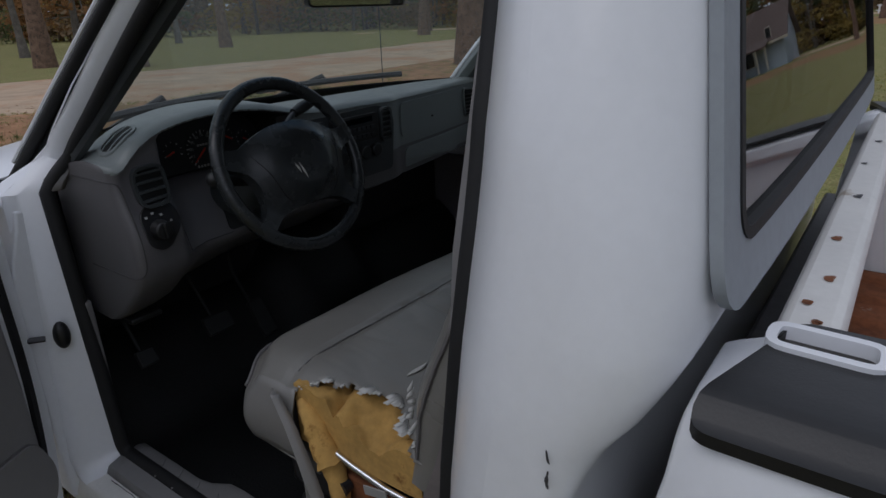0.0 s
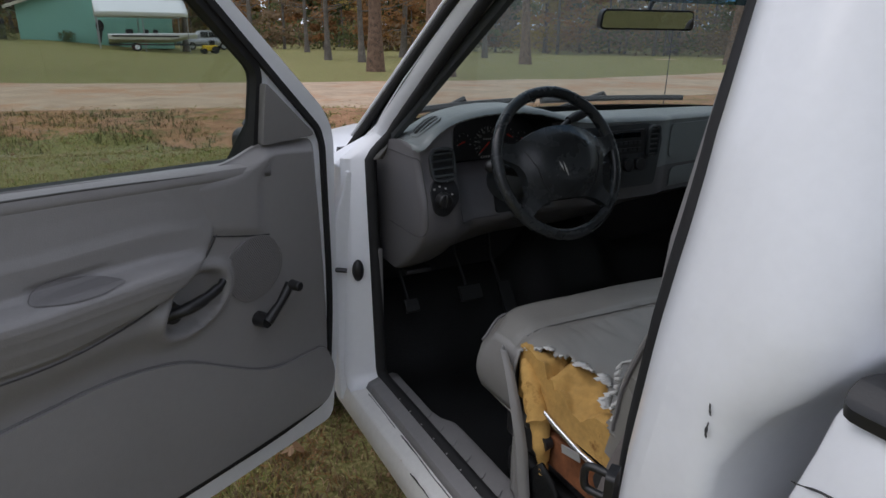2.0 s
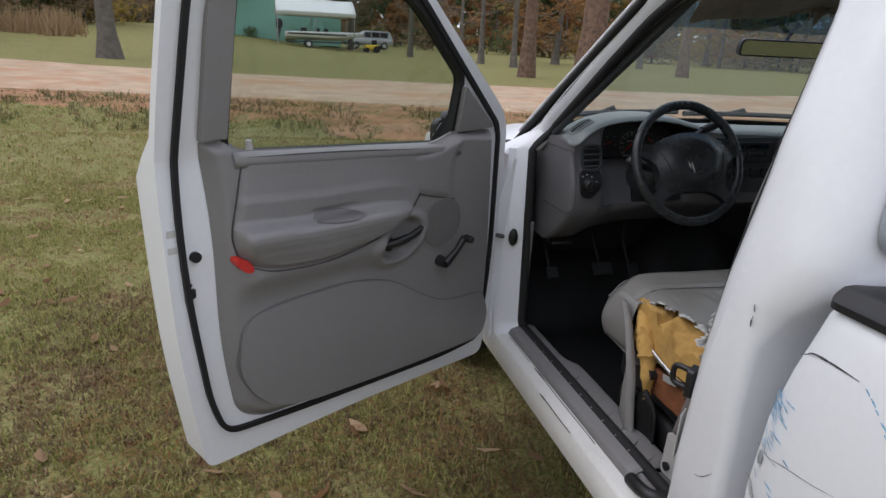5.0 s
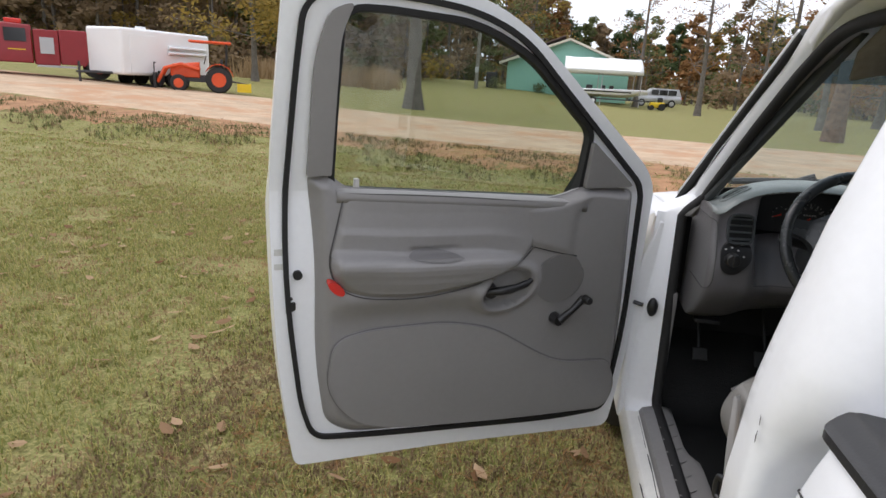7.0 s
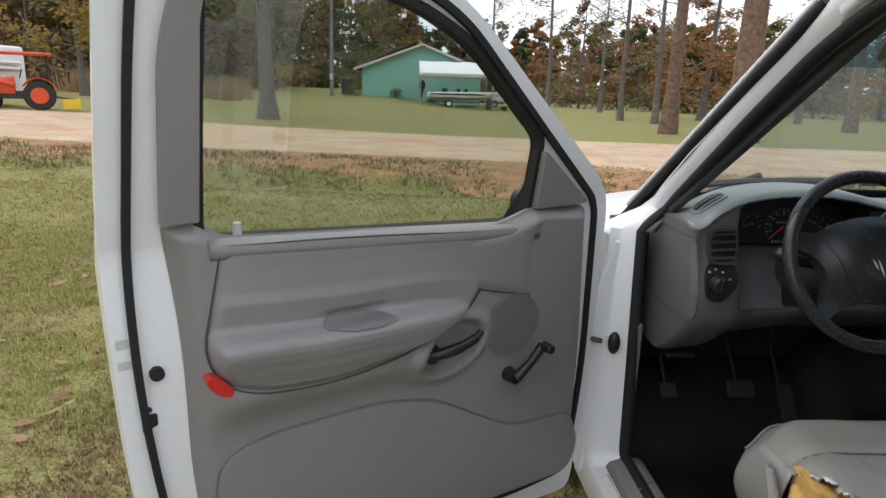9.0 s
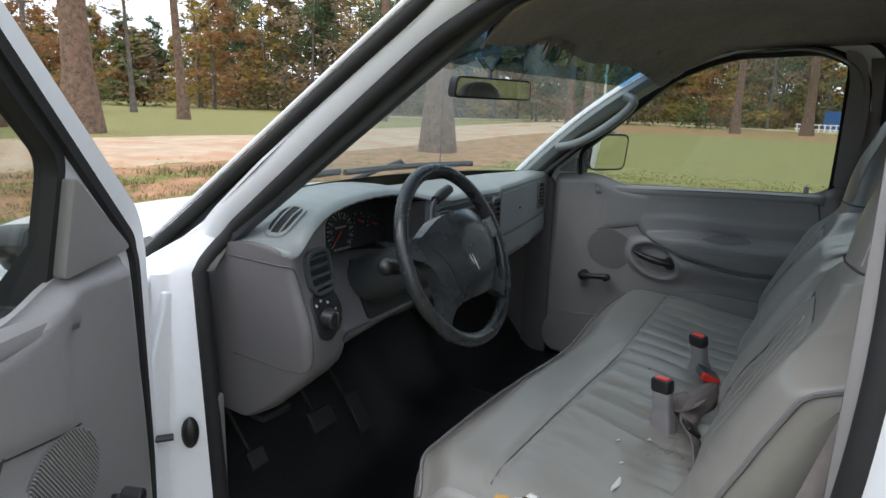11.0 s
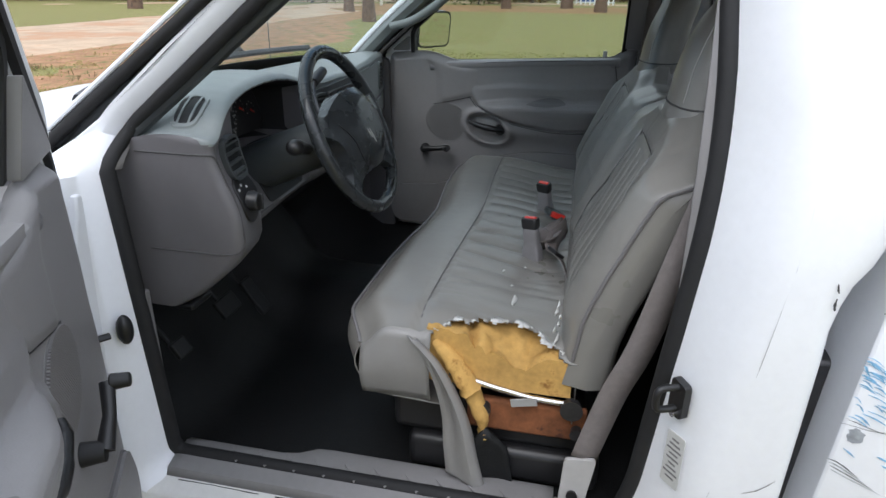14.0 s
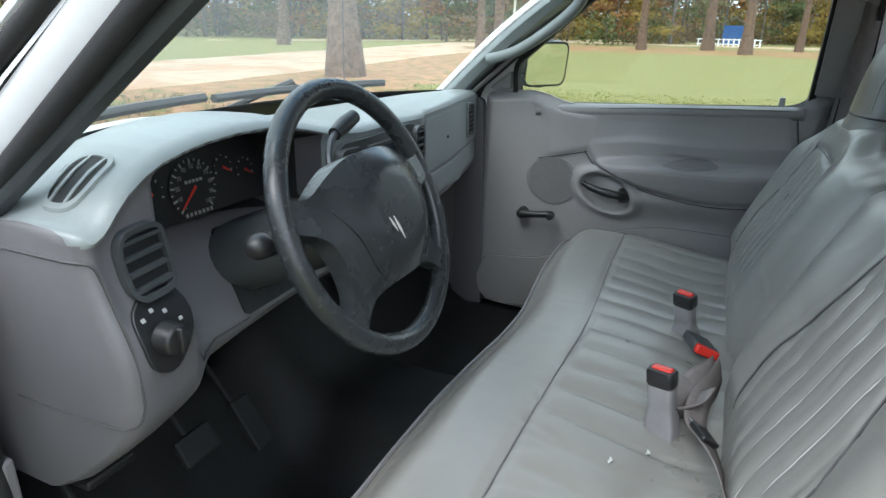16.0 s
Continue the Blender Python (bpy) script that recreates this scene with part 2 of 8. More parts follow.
def inset(loop, d):
    """A 2D loop moved inwards by d (outwards if minus)."""
    n = len(loop)
    area = sum(loop[i].x * loop[(i + 1) % n].y - loop[(i + 1) % n].x * loop[i].y for i in range(n))
    sgn = 1 if area > 0 else -1
    out = []
    for i in range(n):
        t = (loop[(i + 1) % n] - loop[i - 1])
        if t.length < 1e-9:
            out.append(loop[i].copy())
            continue
        t.normalize()
        out.append(loop[i] + sgn * d * Vector((-t.y, t.x)))
    return out


def plate(bm, outline, holes, n0, n1, mp, ca=(), cb=()):
    """A slab with holes, drawn in (a, b), between n0 and n1; cut along the lines a = ca and b = cb and laid into the world by mp(a, b, n)."""
    loops = [outline, *holes]
    flat = [Vector((p[0], p[1], 0)) for lp in loops for p in lp]
    tris = tessellate_polygon([[Vector((p[0], p[1], 0)) for p in lp] for lp in loops])
    tmp = bmesh.new()
    lo, hi = [tmp.verts.new((p.x, p.y, n0)) for p in flat], [tmp.verts.new((p.x, p.y, n1)) for p in flat]
    for t in tris:
        for row, order in ((lo, t[::-1]), (hi, t)):
            try:
                tmp.faces.new([row[i] for i in order])
            except ValueError:
                pass
    at = 0
    for lp in loops:
        k = len(lp)
        for i in range(k):
            tmp.faces.new((lo[at + i], lo[at + (i + 1) % k], hi[at + (i + 1) % k], hi[at + i]))
        at += k
    for lines, no in ((ca, (1, 0, 0)), (cb, (0, 1, 0))):
        for c in lines:
            bmesh.ops.bisect_plane(tmp, geom=tmp.verts[:] + tmp.edges[:] + tmp.faces[:], dist=1e-6, plane_co=(c * no[0], c * no[1], 0), plane_no=no)
    me = bpy.data.meshes.new("tmp")
    for v in tmp.verts:
        v.co = mp(*v.co)
    tmp.to_mesh(me)
    tmp.free()
    bm.from_mesh(me)
    bpy.data.meshes.remove(me)
    return bm


def steps(a, b, d):
    k = max(1, round(abs(b - a) / d))
    return [a + (b - a) * i / k for i in range(1, k)]


def bell(x, c, w):
    return math.exp(-((x - c) / w) ** 2)


def ss(a, b, x):
    t = min(1.0, max(0.0, (x - a) / (b - a)))
    return t * t * (3 - 2 * t)


def lerp(tab, x):
    """Straight lines through a table of (x, value)."""
    if x <= tab[0][0]:
        return tab[0][1]
    for (a, u), (b, v) in zip(tab, tab[1:]):
        if x <= b:
            return u + (v - u) * (x - a) / (b - a)
    return tab[-1][1]


def ellipsoid(bm, c, r, m=None, seg=20, rings=12):
    t = Matrix.Translation(c) @ (m if m is not None else Matrix.Identity(4)) @ Matrix.Diagonal((*r, 1))
    bmesh.ops.create_uvsphere(bm, u_segments=seg, v_segments=rings, radius=1.0, matrix=t)
    return bm


def disc(bm, c, axis, r, depth, n=24, r2=None):
    """A short cylinder centred at c along axis."""
    q = Vector(axis).to_track_quat("Z", "Y").to_matrix().to_4x4()
    bmesh.ops.create_cone(bm, cap_ends=True, segments=n, radius1=r, radius2=r if r2 is None else r2, depth=depth, matrix=Matrix.Translation(c) @ q)
    return bm



# ---- the pickup truck ----
def side_x(z):
    """How far out the body's side lies at a height (left side, minus)."""
    return -lerp([(0.38, 0.93), (0.50, 0.965), (0.75, 0.992), (1.05, 1.000), (1.20, 0.992), (1.28, 0.980), (1.36, 0.962), (1.45, 0.940), (1.80, 0.815), (1.90, 0.750)], z)


CAB_Z = [0.42, 0.5, 0.6, 0.75, 0.9, 1.05, 1.10, 1.14, 1.17, 1.20, 1.23, 1.26, 1.28, 1.32, 1.36, 1.40, 1.45, 1.5, 1.6, 1.7, 1.745, 1.78, 1.80, 1.82, 1.85]
truck = thing("pickup_truck", (0, 0, 0), "white pickup truck with its driver's door open, parked on grass", "truck")



def pillar_edge(z):
    """Where the windshield pillar meets the door seal, as y at a height."""
    return 1.365 - 1.25 * (z - 1.3)


def pillar_share(y, z):
    return ss(1.15, 1.30, z) * ss(pillar_edge(z) - 0.30, pillar_edge(z) - 0.04, y)


def skin_x(y, z):
    """The left side with the windshield pillar drawn inwards."""
    return side_x(z) + pillar_share(y, z) * lerp([(1.15, 0.06), (1.3, 0.132), (1.5, 0.105), (1.7, 0.068), (1.78, 0.04), (1.85, 0.02)], z)


def jamb_depth(y, z):
    return 0.104 - 0.080 * pillar_share(y, z)


# door opening in the body's side, as (y, z)
OPEN_IN = rounded([(1.345, 0.535, 0.03), (1.378, 1.285, 0.06), (1.02, 1.585, 0.2), (0.885, 1.695, 0.2), (0.72, 1.765, 0.15), (0.42, 1.785, 0.10), (0.280, 1.72, 0.1), (0.253, 1.40, 0.1), (0.256, 1.24, 0.1), (0.287, 0.90, 0.15), (0.305, 0.66, 0.05), (0.335, 0.535, 0.03)], k=6)
OPEN_OUT = [Vector((p.x - (lerp([(0.5, 0.03), (0.9, 0.045), (1.1, 0.050), (1.3, 0.056), (1.7, 0.038), (1.85, 0.02)], p.y) if p.x < 0.5 else 0.0), p.y)) for p in (q + (o - q) * (1 - 0.36 * ss(1.22, 1.32, q.y) * ss(0.70, 0.85, q.x)) for q, o in zip(OPEN_IN, inset(OPEN_IN, -0.056)))]


CAB_SKINS = []


def cab_side(sgn, tag):
    """Outer skin, jamb and seal of one side of the cab; sgn -1 mirrors nothing (left), +1 gives the right side."""
    mir = -sgn
    skin = bmesh.new()
    rim = [p for p in inset(OPEN_OUT, -0.006) if p.x > 0.86 and p.y > 1.31]
    outline = rounded([(1.52, 0.43, 0.004), (1.52, 1.20, 0.02), (1.475, 1.255, 0.02), *((p.x, p.y, 0.001) for p in rim), (0.74, 1.85, 0.12), (0.40, 1.852, 0.04), (0.20, 1.851, 0.01), (0.20, 0.425, 0.01)], k=4)[:-10]
    outline = outline + [Vector((0.128, z)) for z in reversed(CAB_Z)]
    plate(skin, outline, [OPEN_OUT], 0.0, 0.012, lambda a, b, n: Vector((mir * (skin_x(a, b) + n), a, b)), ca=steps(0.5, 1.5, 0.06), cb=CAB_Z)
    bmesh.ops.delete(skin, geom=[f for f in skin.faces if any(abs(abs(v.co.x) - abs(skin_x(v.co.y, v.co.z))) > 1e-4 for v in f.verts)], context="FACES")
    CAB_SKINS.append(skin)
    jamb = bmesh.new()
    rows = []
    for k in range(9):
        t = k / 8
        d = t ** 0.85
        rows.append([Vector((mir * (skin_x(o.x, o.y) + jamb_depth(i.x, i.y) * t ** 1.4), o.x + (i.x - o.x) * d, o.y + (i.y - o.y) * d)) for o, i in zip(OPEN_OUT, OPEN_IN)])
    loft(jamb, rows, True, False)
    CAB_SKINS.append(jamb)
    # flat lip of the seal
    lip = bmesh.new()
    rows = []
    for k in range(4):
        row = []
        for o, i in zip(OPEN_OUT, OPEN_IN):
            t0 = 0.92 + 0.07 * pillar_share(i.x, i.y)
            t = t0 + (1 - t0) * k / 3
            d = t ** 0.85 + (0.03 if k else 0.0)
            row.append(Vector((mir * (skin_x(o.x, o.y) - (0.005 if k else -0.001) + jamb_depth(i.x, i.y) * t ** 1.4), o.x + (i.x - o.x) * d, o.y + (i.y - o.y) * d)))
        rows.append(row)
    loft(lip, rows, True, False)
    part("seal_lip", lip, M_RUBBER, truck, "flat black lip of the door seal")
    quarter = loft(bmesh.new(), [[Vector((mir * (side_x(z) + 0.108 + 0.012 * u), 0.285 - (0.19 if z < 1.25 else 0.075) * u, z)) for u in (0, 0.33, 0.67, 1.0)] for z in (0.52, 0.7, 0.9, 1.1, 1.3, 1.5, 1.65, 1.75)], False, False)
    part("quarter_trim", quarter, M_TRIM, truck, "grey plastic trim behind the door pillar", solid=0.004)
    seal = bmesh.new()
    tube(seal, [Vector((mir * (skin_x(p.x, p.y) + jamb_depth(p.x, p.y) + 0.003), p.x - 0.006 * pillar_share(p.x, p.y), p.y - 0.004 * pillar_share(p.x, p.y))) for p in OPEN_IN], [0.0175 - 0.0035 * pillar_share(p.x, p.y) for p in OPEN_IN], 10, True)
    part("weatherstrip", seal, M_RUBBER, truck, "black rubber door seal")
    # inner pillar trim: a band that runs on inwards from the seal
    band = bmesh.new()
    ring = [p for p in OPEN_IN if p.y > 1.20]
    rows = [[Vector((mir * (skin_x(p.x, p.y) + jamb_depth(p.x, p.y) - 0.104 + off), p.x + (0.62 - p.x) * sh, p.y + (1.25 - p.y) * sh * 0.35)) for p in ring] for off, sh in ((0.108, 0.0), (0.112, 0.02), (0.125, 0.025), (0.140, 0.01))]
    loft(band, rows, False, False)
    part("pillar_trim", band, M_TRIM, truck, "grey moulded plastic trim round the door opening", solid=0.004)


cab_side(-1, "left")
cab_side(1, "right")


# rear corners and back wall, one shell lofted over heights
def corner_row(z):
    """Plan of the cab's rear at a height, from the left door edge round to the right one."""
    xs = -side_x(z)
    yr = lerp([(0.5, 0.086), (1.10, 0.082), (1.16, 0.062), (1.21, 0.022), (1.27, -0.006), (1.35, -0.004), (1.50, 0.020), (1.65, 0.048), (1.72, 0.060), (1.82, 0.085), (1.87, 0.16)], z)
    r = lerp([(0.5, 0.022), (1.10, 0.026), (1.16, 0.05), (1.22, 0.08), (1.30, 0.105), (1.6, 0.115), (1.87, 0.10)], z)
    yr = min(yr, 0.105)
    r = max(0.012, min(r, 0.122 - yr))
    pts = [(-xs, 0.128), (-xs, (yr + r + 0.128) / 2)]
    for k in range(9):
        a = math.pi / 2 * k / 8
        pts.append((-xs + r * (1 - math.cos(a)), yr + r * (1 - math.sin(a))))
    xc = lerp([(1.2, 0.846), (1.35, 0.834), (1.65, 0.768), (1.87, 0.72)], z)
    pts += [(-xc, yr), (-0.4, yr)]
    pts[-3] = (min(pts[-3][0], -xc - 0.004), pts[-3][1])
    return [Vector((x, y, z)) for x, y in pts] + [Vector((0, yr, z))] + [Vector((-x, y, z)) for x, y in reversed(pts)]


zs = CAB_Z + [1.87]
bm = loft(bmesh.new(), [corner_row(z) for z in zs], False, False)
hole = [f for f in bm.faces if abs(f.calc_center_median().x) < 0.70 and 1.33 < f.calc_center_median().z < 1.74]
bmesh.ops.delete(bm, geom=hole, context="FACES")
for skin in CAB_SKINS:
    me = bpy.data.meshes.new("tmp")
    skin.to_mesh(me)
    skin.free()
    bm.from_mesh(me)
    bpy.data.meshes.remove(me)
part("cab_shell", bm, M_WHITE, truck, "white painted cab sides and rounded rear corners")


def rear_map(a, b, n):
    bow = 0.008 * (a / 0.86) ** 4
    return Vector((a, -0.026 - n + 0.185 * max(0, b - 1.30) + bow, b))


REAR_OUT = rounded([(-0.902, 1.296), (0.902, 1.296), (0.786, 1.765), (-0.786, 1.765)], 0.07, 6)
REAR_GLASS = rounded([(-0.838, 1.350), (0.838, 1.350), (0.748, 1.725), (-0.748, 1.725)], 0.045, 6)
part("rear_window_band", plate(bmesh.new(), REAR_OUT, [REAR_GLASS], -0.004, 0.008, rear_map, ca=steps(-0.84, 0.84, 0.12)), M_GREY_BAND, truck, "weathered grey band round the rear window")
part("rear_window_seal", plate(bmesh.new(), REAR_GLASS, [inset(REAR_GLASS, 0.012)], -0.006, 0.010, rear_map, ca=steps(-0.84, 0.84, 0.12)), M_RUBBER, truck)
ob = part("rear_window", plate(bmesh.new(), REAR_GLASS, [], -0.004, 0.0, rear_map, ca=steps(-0.84, 0.84, 0.12)), M_GLASS_REAR, truck, "tinted rear window glass")
ob.visible_shadow = False
# inner face of the back wall below the window
part("back_wall_trim", box(box(bmesh.new(), -0.86, 0.86, 0.085, 0.10, 0.55, 1.335), -0.80, 0.80, 0.10, 0.12, 1.74, 1.80), M_TRIM_DK, truck, bevel=0.004)

# roof and headliner
rows, rows2 = [], []
for y, z, w in ((1.0, 1.745, 0.71), (0.93, 1.80, 0.735), (0.80, 1.855, 0.75), (0.55, 1.885, 0.765), (0.30, 1.885, 0.765), (0.14, 1.87, 0.755), (0.075, 1.82, 0.74)):
    rows.append([Vector((w * 1.06 * u, y - 0.10 * abs(u) ** 3 * (1 if y > 0.7 else 0), z + 0.02 * (1 - u * u) - 0.055 * u ** 6)) for u in (i / 10 for i in range(-10, 11))])
    rows2.append([Vector((w * 0.93 * u, y - 0.02 - 0.10 * abs(u) ** 3 * (1 if y > 0.7 else 0), z - 0.030 - 0.06 * u ** 4 + 0.012 * math.sin(7 * u + 9 * y))) for u in (i / 10 for i in range(-10, 11))])
part("roof", loft(bmesh.new(), rows, False, False), M_WHITE, truck, solid=0.02)
part("headliner", loft(bmesh.new(), rows2, False, False), M_HEAD, truck, "sagging torn beige headliner with brown stains", solid=0.006)


# torn front edge of the headliner
bm = bmesh.new()
rng = random.Random(8)
for k in range(46):
    x = -0.60 + 0.0265 * k
    w, drop = rng.uniform(0.010, 0.022), 0.010 + 0.045 * rng.random() ** 2.2
    y = 0.955 - 0.10 * abs(x / 0.66) ** 3
    q = [Vector((x - w, y, 1.736)), Vector((x + w, y, 1.736)), Vector((x + w * 0.5, y + 0.012, 1.724 - drop * 0.6)), Vector((x + rng.uniform(-0.5, 0.5) * w, y + 0.020, 1.722 - drop))]
    bm.faces.new([bm.verts.new(p) for p in q])
part("headliner_fringe", bm, M_HEAD, truck, "torn ragged front edge of the headliner", solid=0.002)


# windshield
def ws_point(u, v):
    """u from -1 (left) to 1, v from 0 (base) to 1 (top)."""
    base = Vector(((0.80 if u > 0 else 0.848) * u, 1.80 - 0.29 * abs(u) ** 2.4, 1.245))
    top = Vector(((0.655 if u > 0 else 0.772) * u, 1.04 - 0.14 * abs(u) ** 2.4, 1.735 - 0.02 * abs(u) ** 4))
    p = base.lerp(top, v)
    p.z += 0.035 * math.sin(math.pi * v)
    return p


def ws_patch(v0, v1, mat, name, label, k):
    us = [i / 16 for i in range(-16, 17)]
    b = loft(bmesh.new(), [[ws_point(u, v0 + (v1 - v0) * j / k) for u in us] for j in range(k + 1)], False, False)
    o = part(name, b, mat, truck, label)
    o.visible_shadow = False
    return o


ws_patch(0.0, 0.06, M_RUBBER, "windshield_border", "black border along the windshield's base", 2)
ws_patch(0.06, 0.82, M_GLASS_WS, "windshield", "slightly hazy curved windshield", 10)
ws_patch(0.82, 1.0, M_GLASS_BLUE, "windshield_shade_band", "blue tinted shade band along the windshield's top", 3)
bm = bmesh.new()
tube(bm, [ws_point(u, 0.0) + Vector((0, 0, 0.004)) for u in (i / 16 for i in range(-16, 17))], 0.019, 8)
part("windshield_seal", bm, M_RUBBER, truck)
# windshield pillars
def pillar_line(z, x13, x17, y13, y17):
    t = (z - 1.3) / 0.4
    return Vector((x13 + (x17 - x13) * t, y13 + (y17 - y13) * t, z))


PILLAR_Z = [1.215 + 0.045 * i for i in range(13)]
glass_line = lambda z: pillar_line(z, -0.846, -0.780, 1.446, 0.925)
trim_line = lambda z: pillar_line(z, -0.800, -0.702, 1.312, 0.826)
bm = bmesh.new()
tube(bm, [glass_line(z) + Vector((-0.006, 0.014, 0.006)) for z in PILLAR_Z], 0.0125, 10)
part("windshield_moulding", bm, M_RUBBER, truck, "black rubber moulding along the windshield pillar")
bm = bmesh.new()
tube(bm, [glass_line(z) + Vector((-0.012, 0.036, 0.012)) for z in PILLAR_Z[1:]], 0.0055, 8)
part("drip_trim", bm, M_WHITE, truck, "thin white drip moulding")
rows = [[glass_line(z) + Vector((0.004, 0.012, 0.004)), glass_line(z) + Vector((0.030, -0.020, -0.006)), trim_line(z) + Vector((0.004, 0.045, 0.004)), trim_line(z), trim_line(z) + Vector((-0.016, 0.004, 0.0)), trim_line(z) + Vector((-0.030, 0.030, 0.0))] for z in PILLAR_Z]
# same trim as on the right, in a darker colour to look shaded
part("a_pillar_trim", loft(bmesh.new(), rows, False, False), M_VENT, truck, "plastic windshield pillar trim, coloured dark for its shade", solid=0.003)
rows, rows2 = [], []
for v in (i / 12 for i in range(-1, 13)):
    c = ws_point(1.0, v)
    rows.append([c + Vector(p) for p in ((-0.012, 0.0, 0.0), (0.012, 0.02, 0.01), (0.045, 0.0, 0.012), (0.060, -0.045, 0.0), (0.055, -0.085, -0.012))])
    rows2.append([c + Vector(p) for p in ((-0.014, -0.004, -0.004), (-0.026, -0.028, -0.010), (-0.016, -0.062, -0.014), (0.022, -0.078, -0.014), (0.050, -0.080, -0.012))])
part("a_pillar", loft(bmesh.new(), rows, False, False), M_WHITE, truck, solid=0.008)
part("a_pillar_trim", loft(bmesh.new(), rows2, False, False), M_DASH, truck, "grey plastic windshield pillar trim", solid=0.004)

# hood, cowl, fenders
rows = []
for y, z, e in ((1.90, 1.196, 0.0), (2.02, 1.200, 0.0), (2.25, 1.195, 0.0), (2.6, 1.15, 0.0), (2.9, 1.09, 0.0), (3.0, 1.02, 0.02), (3.03, 0.92, 0.05)):
    rows.append([Vector((u * (0.83 - e), y - 0.22 * u * u * (1 if y < 2.1 else 0.5), z + 0.018 * bell(abs(u), 0.55, 0.12) - 0.035 * u ** 4)) for u in (i / 14 for i in range(-14, 15))])
part("hood", loft(bmesh.new(), rows, False, False), M_WHITE, truck, solid=0.02)
rows = []
for k in range(5):
    rows.append([ws_point(u, 0.0) + Vector((0, 0.002 + 0.175 * k / 4 + 0.05 * u * u * k / 4, -0.012 - 0.028 * math.sin(math.pi * k / 4) - 0.034 * k / 4)) for u in (i / 16 for i in range(-16, 17))])
part("cowl", loft(bmesh.new(), rows, False, False), M_BLACK, truck, "black plastic cowl below the windshield", solid=0.01)
for sg in (-1, 1):
    bm = bmesh.new()
    prof = [(1.40, 0.45), (1.40, 1.19), (1.60, 1.20), (2.2, 1.17), (2.9, 1.06), (3.04, 0.85), (3.04, 0.55), (2.62, 0.52), (2.55, 0.72), (2.40, 0.84), (2.22, 0.88), (2.04, 0.84), (1.89, 0.72), (1.82, 0.52), (1.55, 0.45)]
    plate(bm, [Vector(p) for p in prof], [], 0.0, 0.085, lambda a, b, n, sg=sg: Vector((sg * (0.985 - n - 0.05 * ss(1.0, 1.2, b) - 0.10 * ss(2.5, 3.05, a)), a, b - 0.004 * (n / 0.085))), cb=[0.8, 1.0, 1.08, 1.15], ca=[1.6, 1.9, 2.2, 2.5, 2.8, 2.95])
    part("fender", bm, M_WHITE, truck, bevel=0.012, seg=3)
part("grille", box(bmesh.new(), -0.75, 0.75, 2.95, 3.04, 0.62, 0.95), M_BLACK, truck, bevel=0.02)
part("bumper", box(bmesh.new(), -0.93, 0.93, 3.0, 3.14, 0.42, 0.62), M_STEEL, truck, bevel=0.03)

# rocker, floor, firewall
for sg in (-1, 1):
    prof = [(0.965, 0.40), (0.975, 0.46), (0.960, 0.498), (0.915, 0.515), (0.86, 0.52), (0.86, 0.40)]
    bm = loft(bmesh.new(), [[Vector((sg * x, y, z)) for x, z in prof] for y in (0.06, 0.25, 0.6, 1.0, 1.35, 1.50)], True, True)
    part("rocker", bm, M_WHITE_DIRTY, truck, "white painted sill, scuffed and dirty", bevel=0.006)
rows = []
for x in [i / 20 * 0.86 for i in range(-20, 21)]:
    hump = 0.15 * math.exp(-(x / 0.20) ** 4)
    rows.append([Vector((x, y, 0.495 + hump * ss(0.2, 1.0, y) + 0.25 * ss(1.35, 1.62, y) + 0.012 * math.sin(9 * y + 3 * x) * (0.5 + 0.5 * math.sin(8 * x)))) for y in [0.10 + i * 0.06 for i in range(27)]])
part("floor_mat", loft(bmesh.new(), rows, False, False), M_MAT, truck, "dirty black rubber floor covering", solid=0.01)
part("firewall", box(bmesh.new(), -0.88, 0.88, 1.62, 1.64, 0.45, 1.22), M_BLACK, truck)
for sg in (-1, 1):
    part("kick_panel", box(bmesh.new(), sg * 0.850, sg * 0.868, 1.345, 1.64, 0.50, 0.96), M_TRIM_DK, truck, bevel=0.005)

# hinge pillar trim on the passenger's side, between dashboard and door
# takes the darkened plastic so that it looks shaded
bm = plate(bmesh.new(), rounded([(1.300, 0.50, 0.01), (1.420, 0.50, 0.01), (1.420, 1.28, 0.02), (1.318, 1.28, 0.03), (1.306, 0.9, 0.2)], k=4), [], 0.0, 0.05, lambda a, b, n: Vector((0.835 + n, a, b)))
part("hinge_pillar_trim", bm, M_DASH_SHADED, truck, "grey plastic pillar trim by the passenger's feet", bevel=0.008)

# sill plates with raised treads
bm = bmesh.new()
prof = [(-0.922, 0.512), (-0.912, 0.530), (-0.88, 0.540), (-0.832, 0.543), (-0.815, 0.535), (-0.808, 0.505)]
rows = []
for y in [0.455 + 0.04 * i for i in range(23)]:
    wide = 0.035 * ss(1.08, 1.00, y)
    rows.append([Vector((x + (wide if x > -0.84 else 0), y, z)) for x, z in prof])
loft(bm, rows, False, False)
part("sill_plate", bm, M_SILL, truck, "scuffed grey plastic door sill plate with raised treads", solid=0.004)
for k in range(21):
    y = 0.49 + k * 0.036
    t = box(bmesh.new(), -0.012, 0.012, -0.002, 0.002, 0, 0.003)
    m = Matrix.Translation((-0.852 + 0.016 * (-1) ** k, y, 0.5435)) @ Matrix.Rotation(radians(40 * (-1) ** k), 4, "Z")
    bmesh.ops.transform(t, matrix=m, verts=t.verts)
    part("tread", t, M_TRIM, truck)

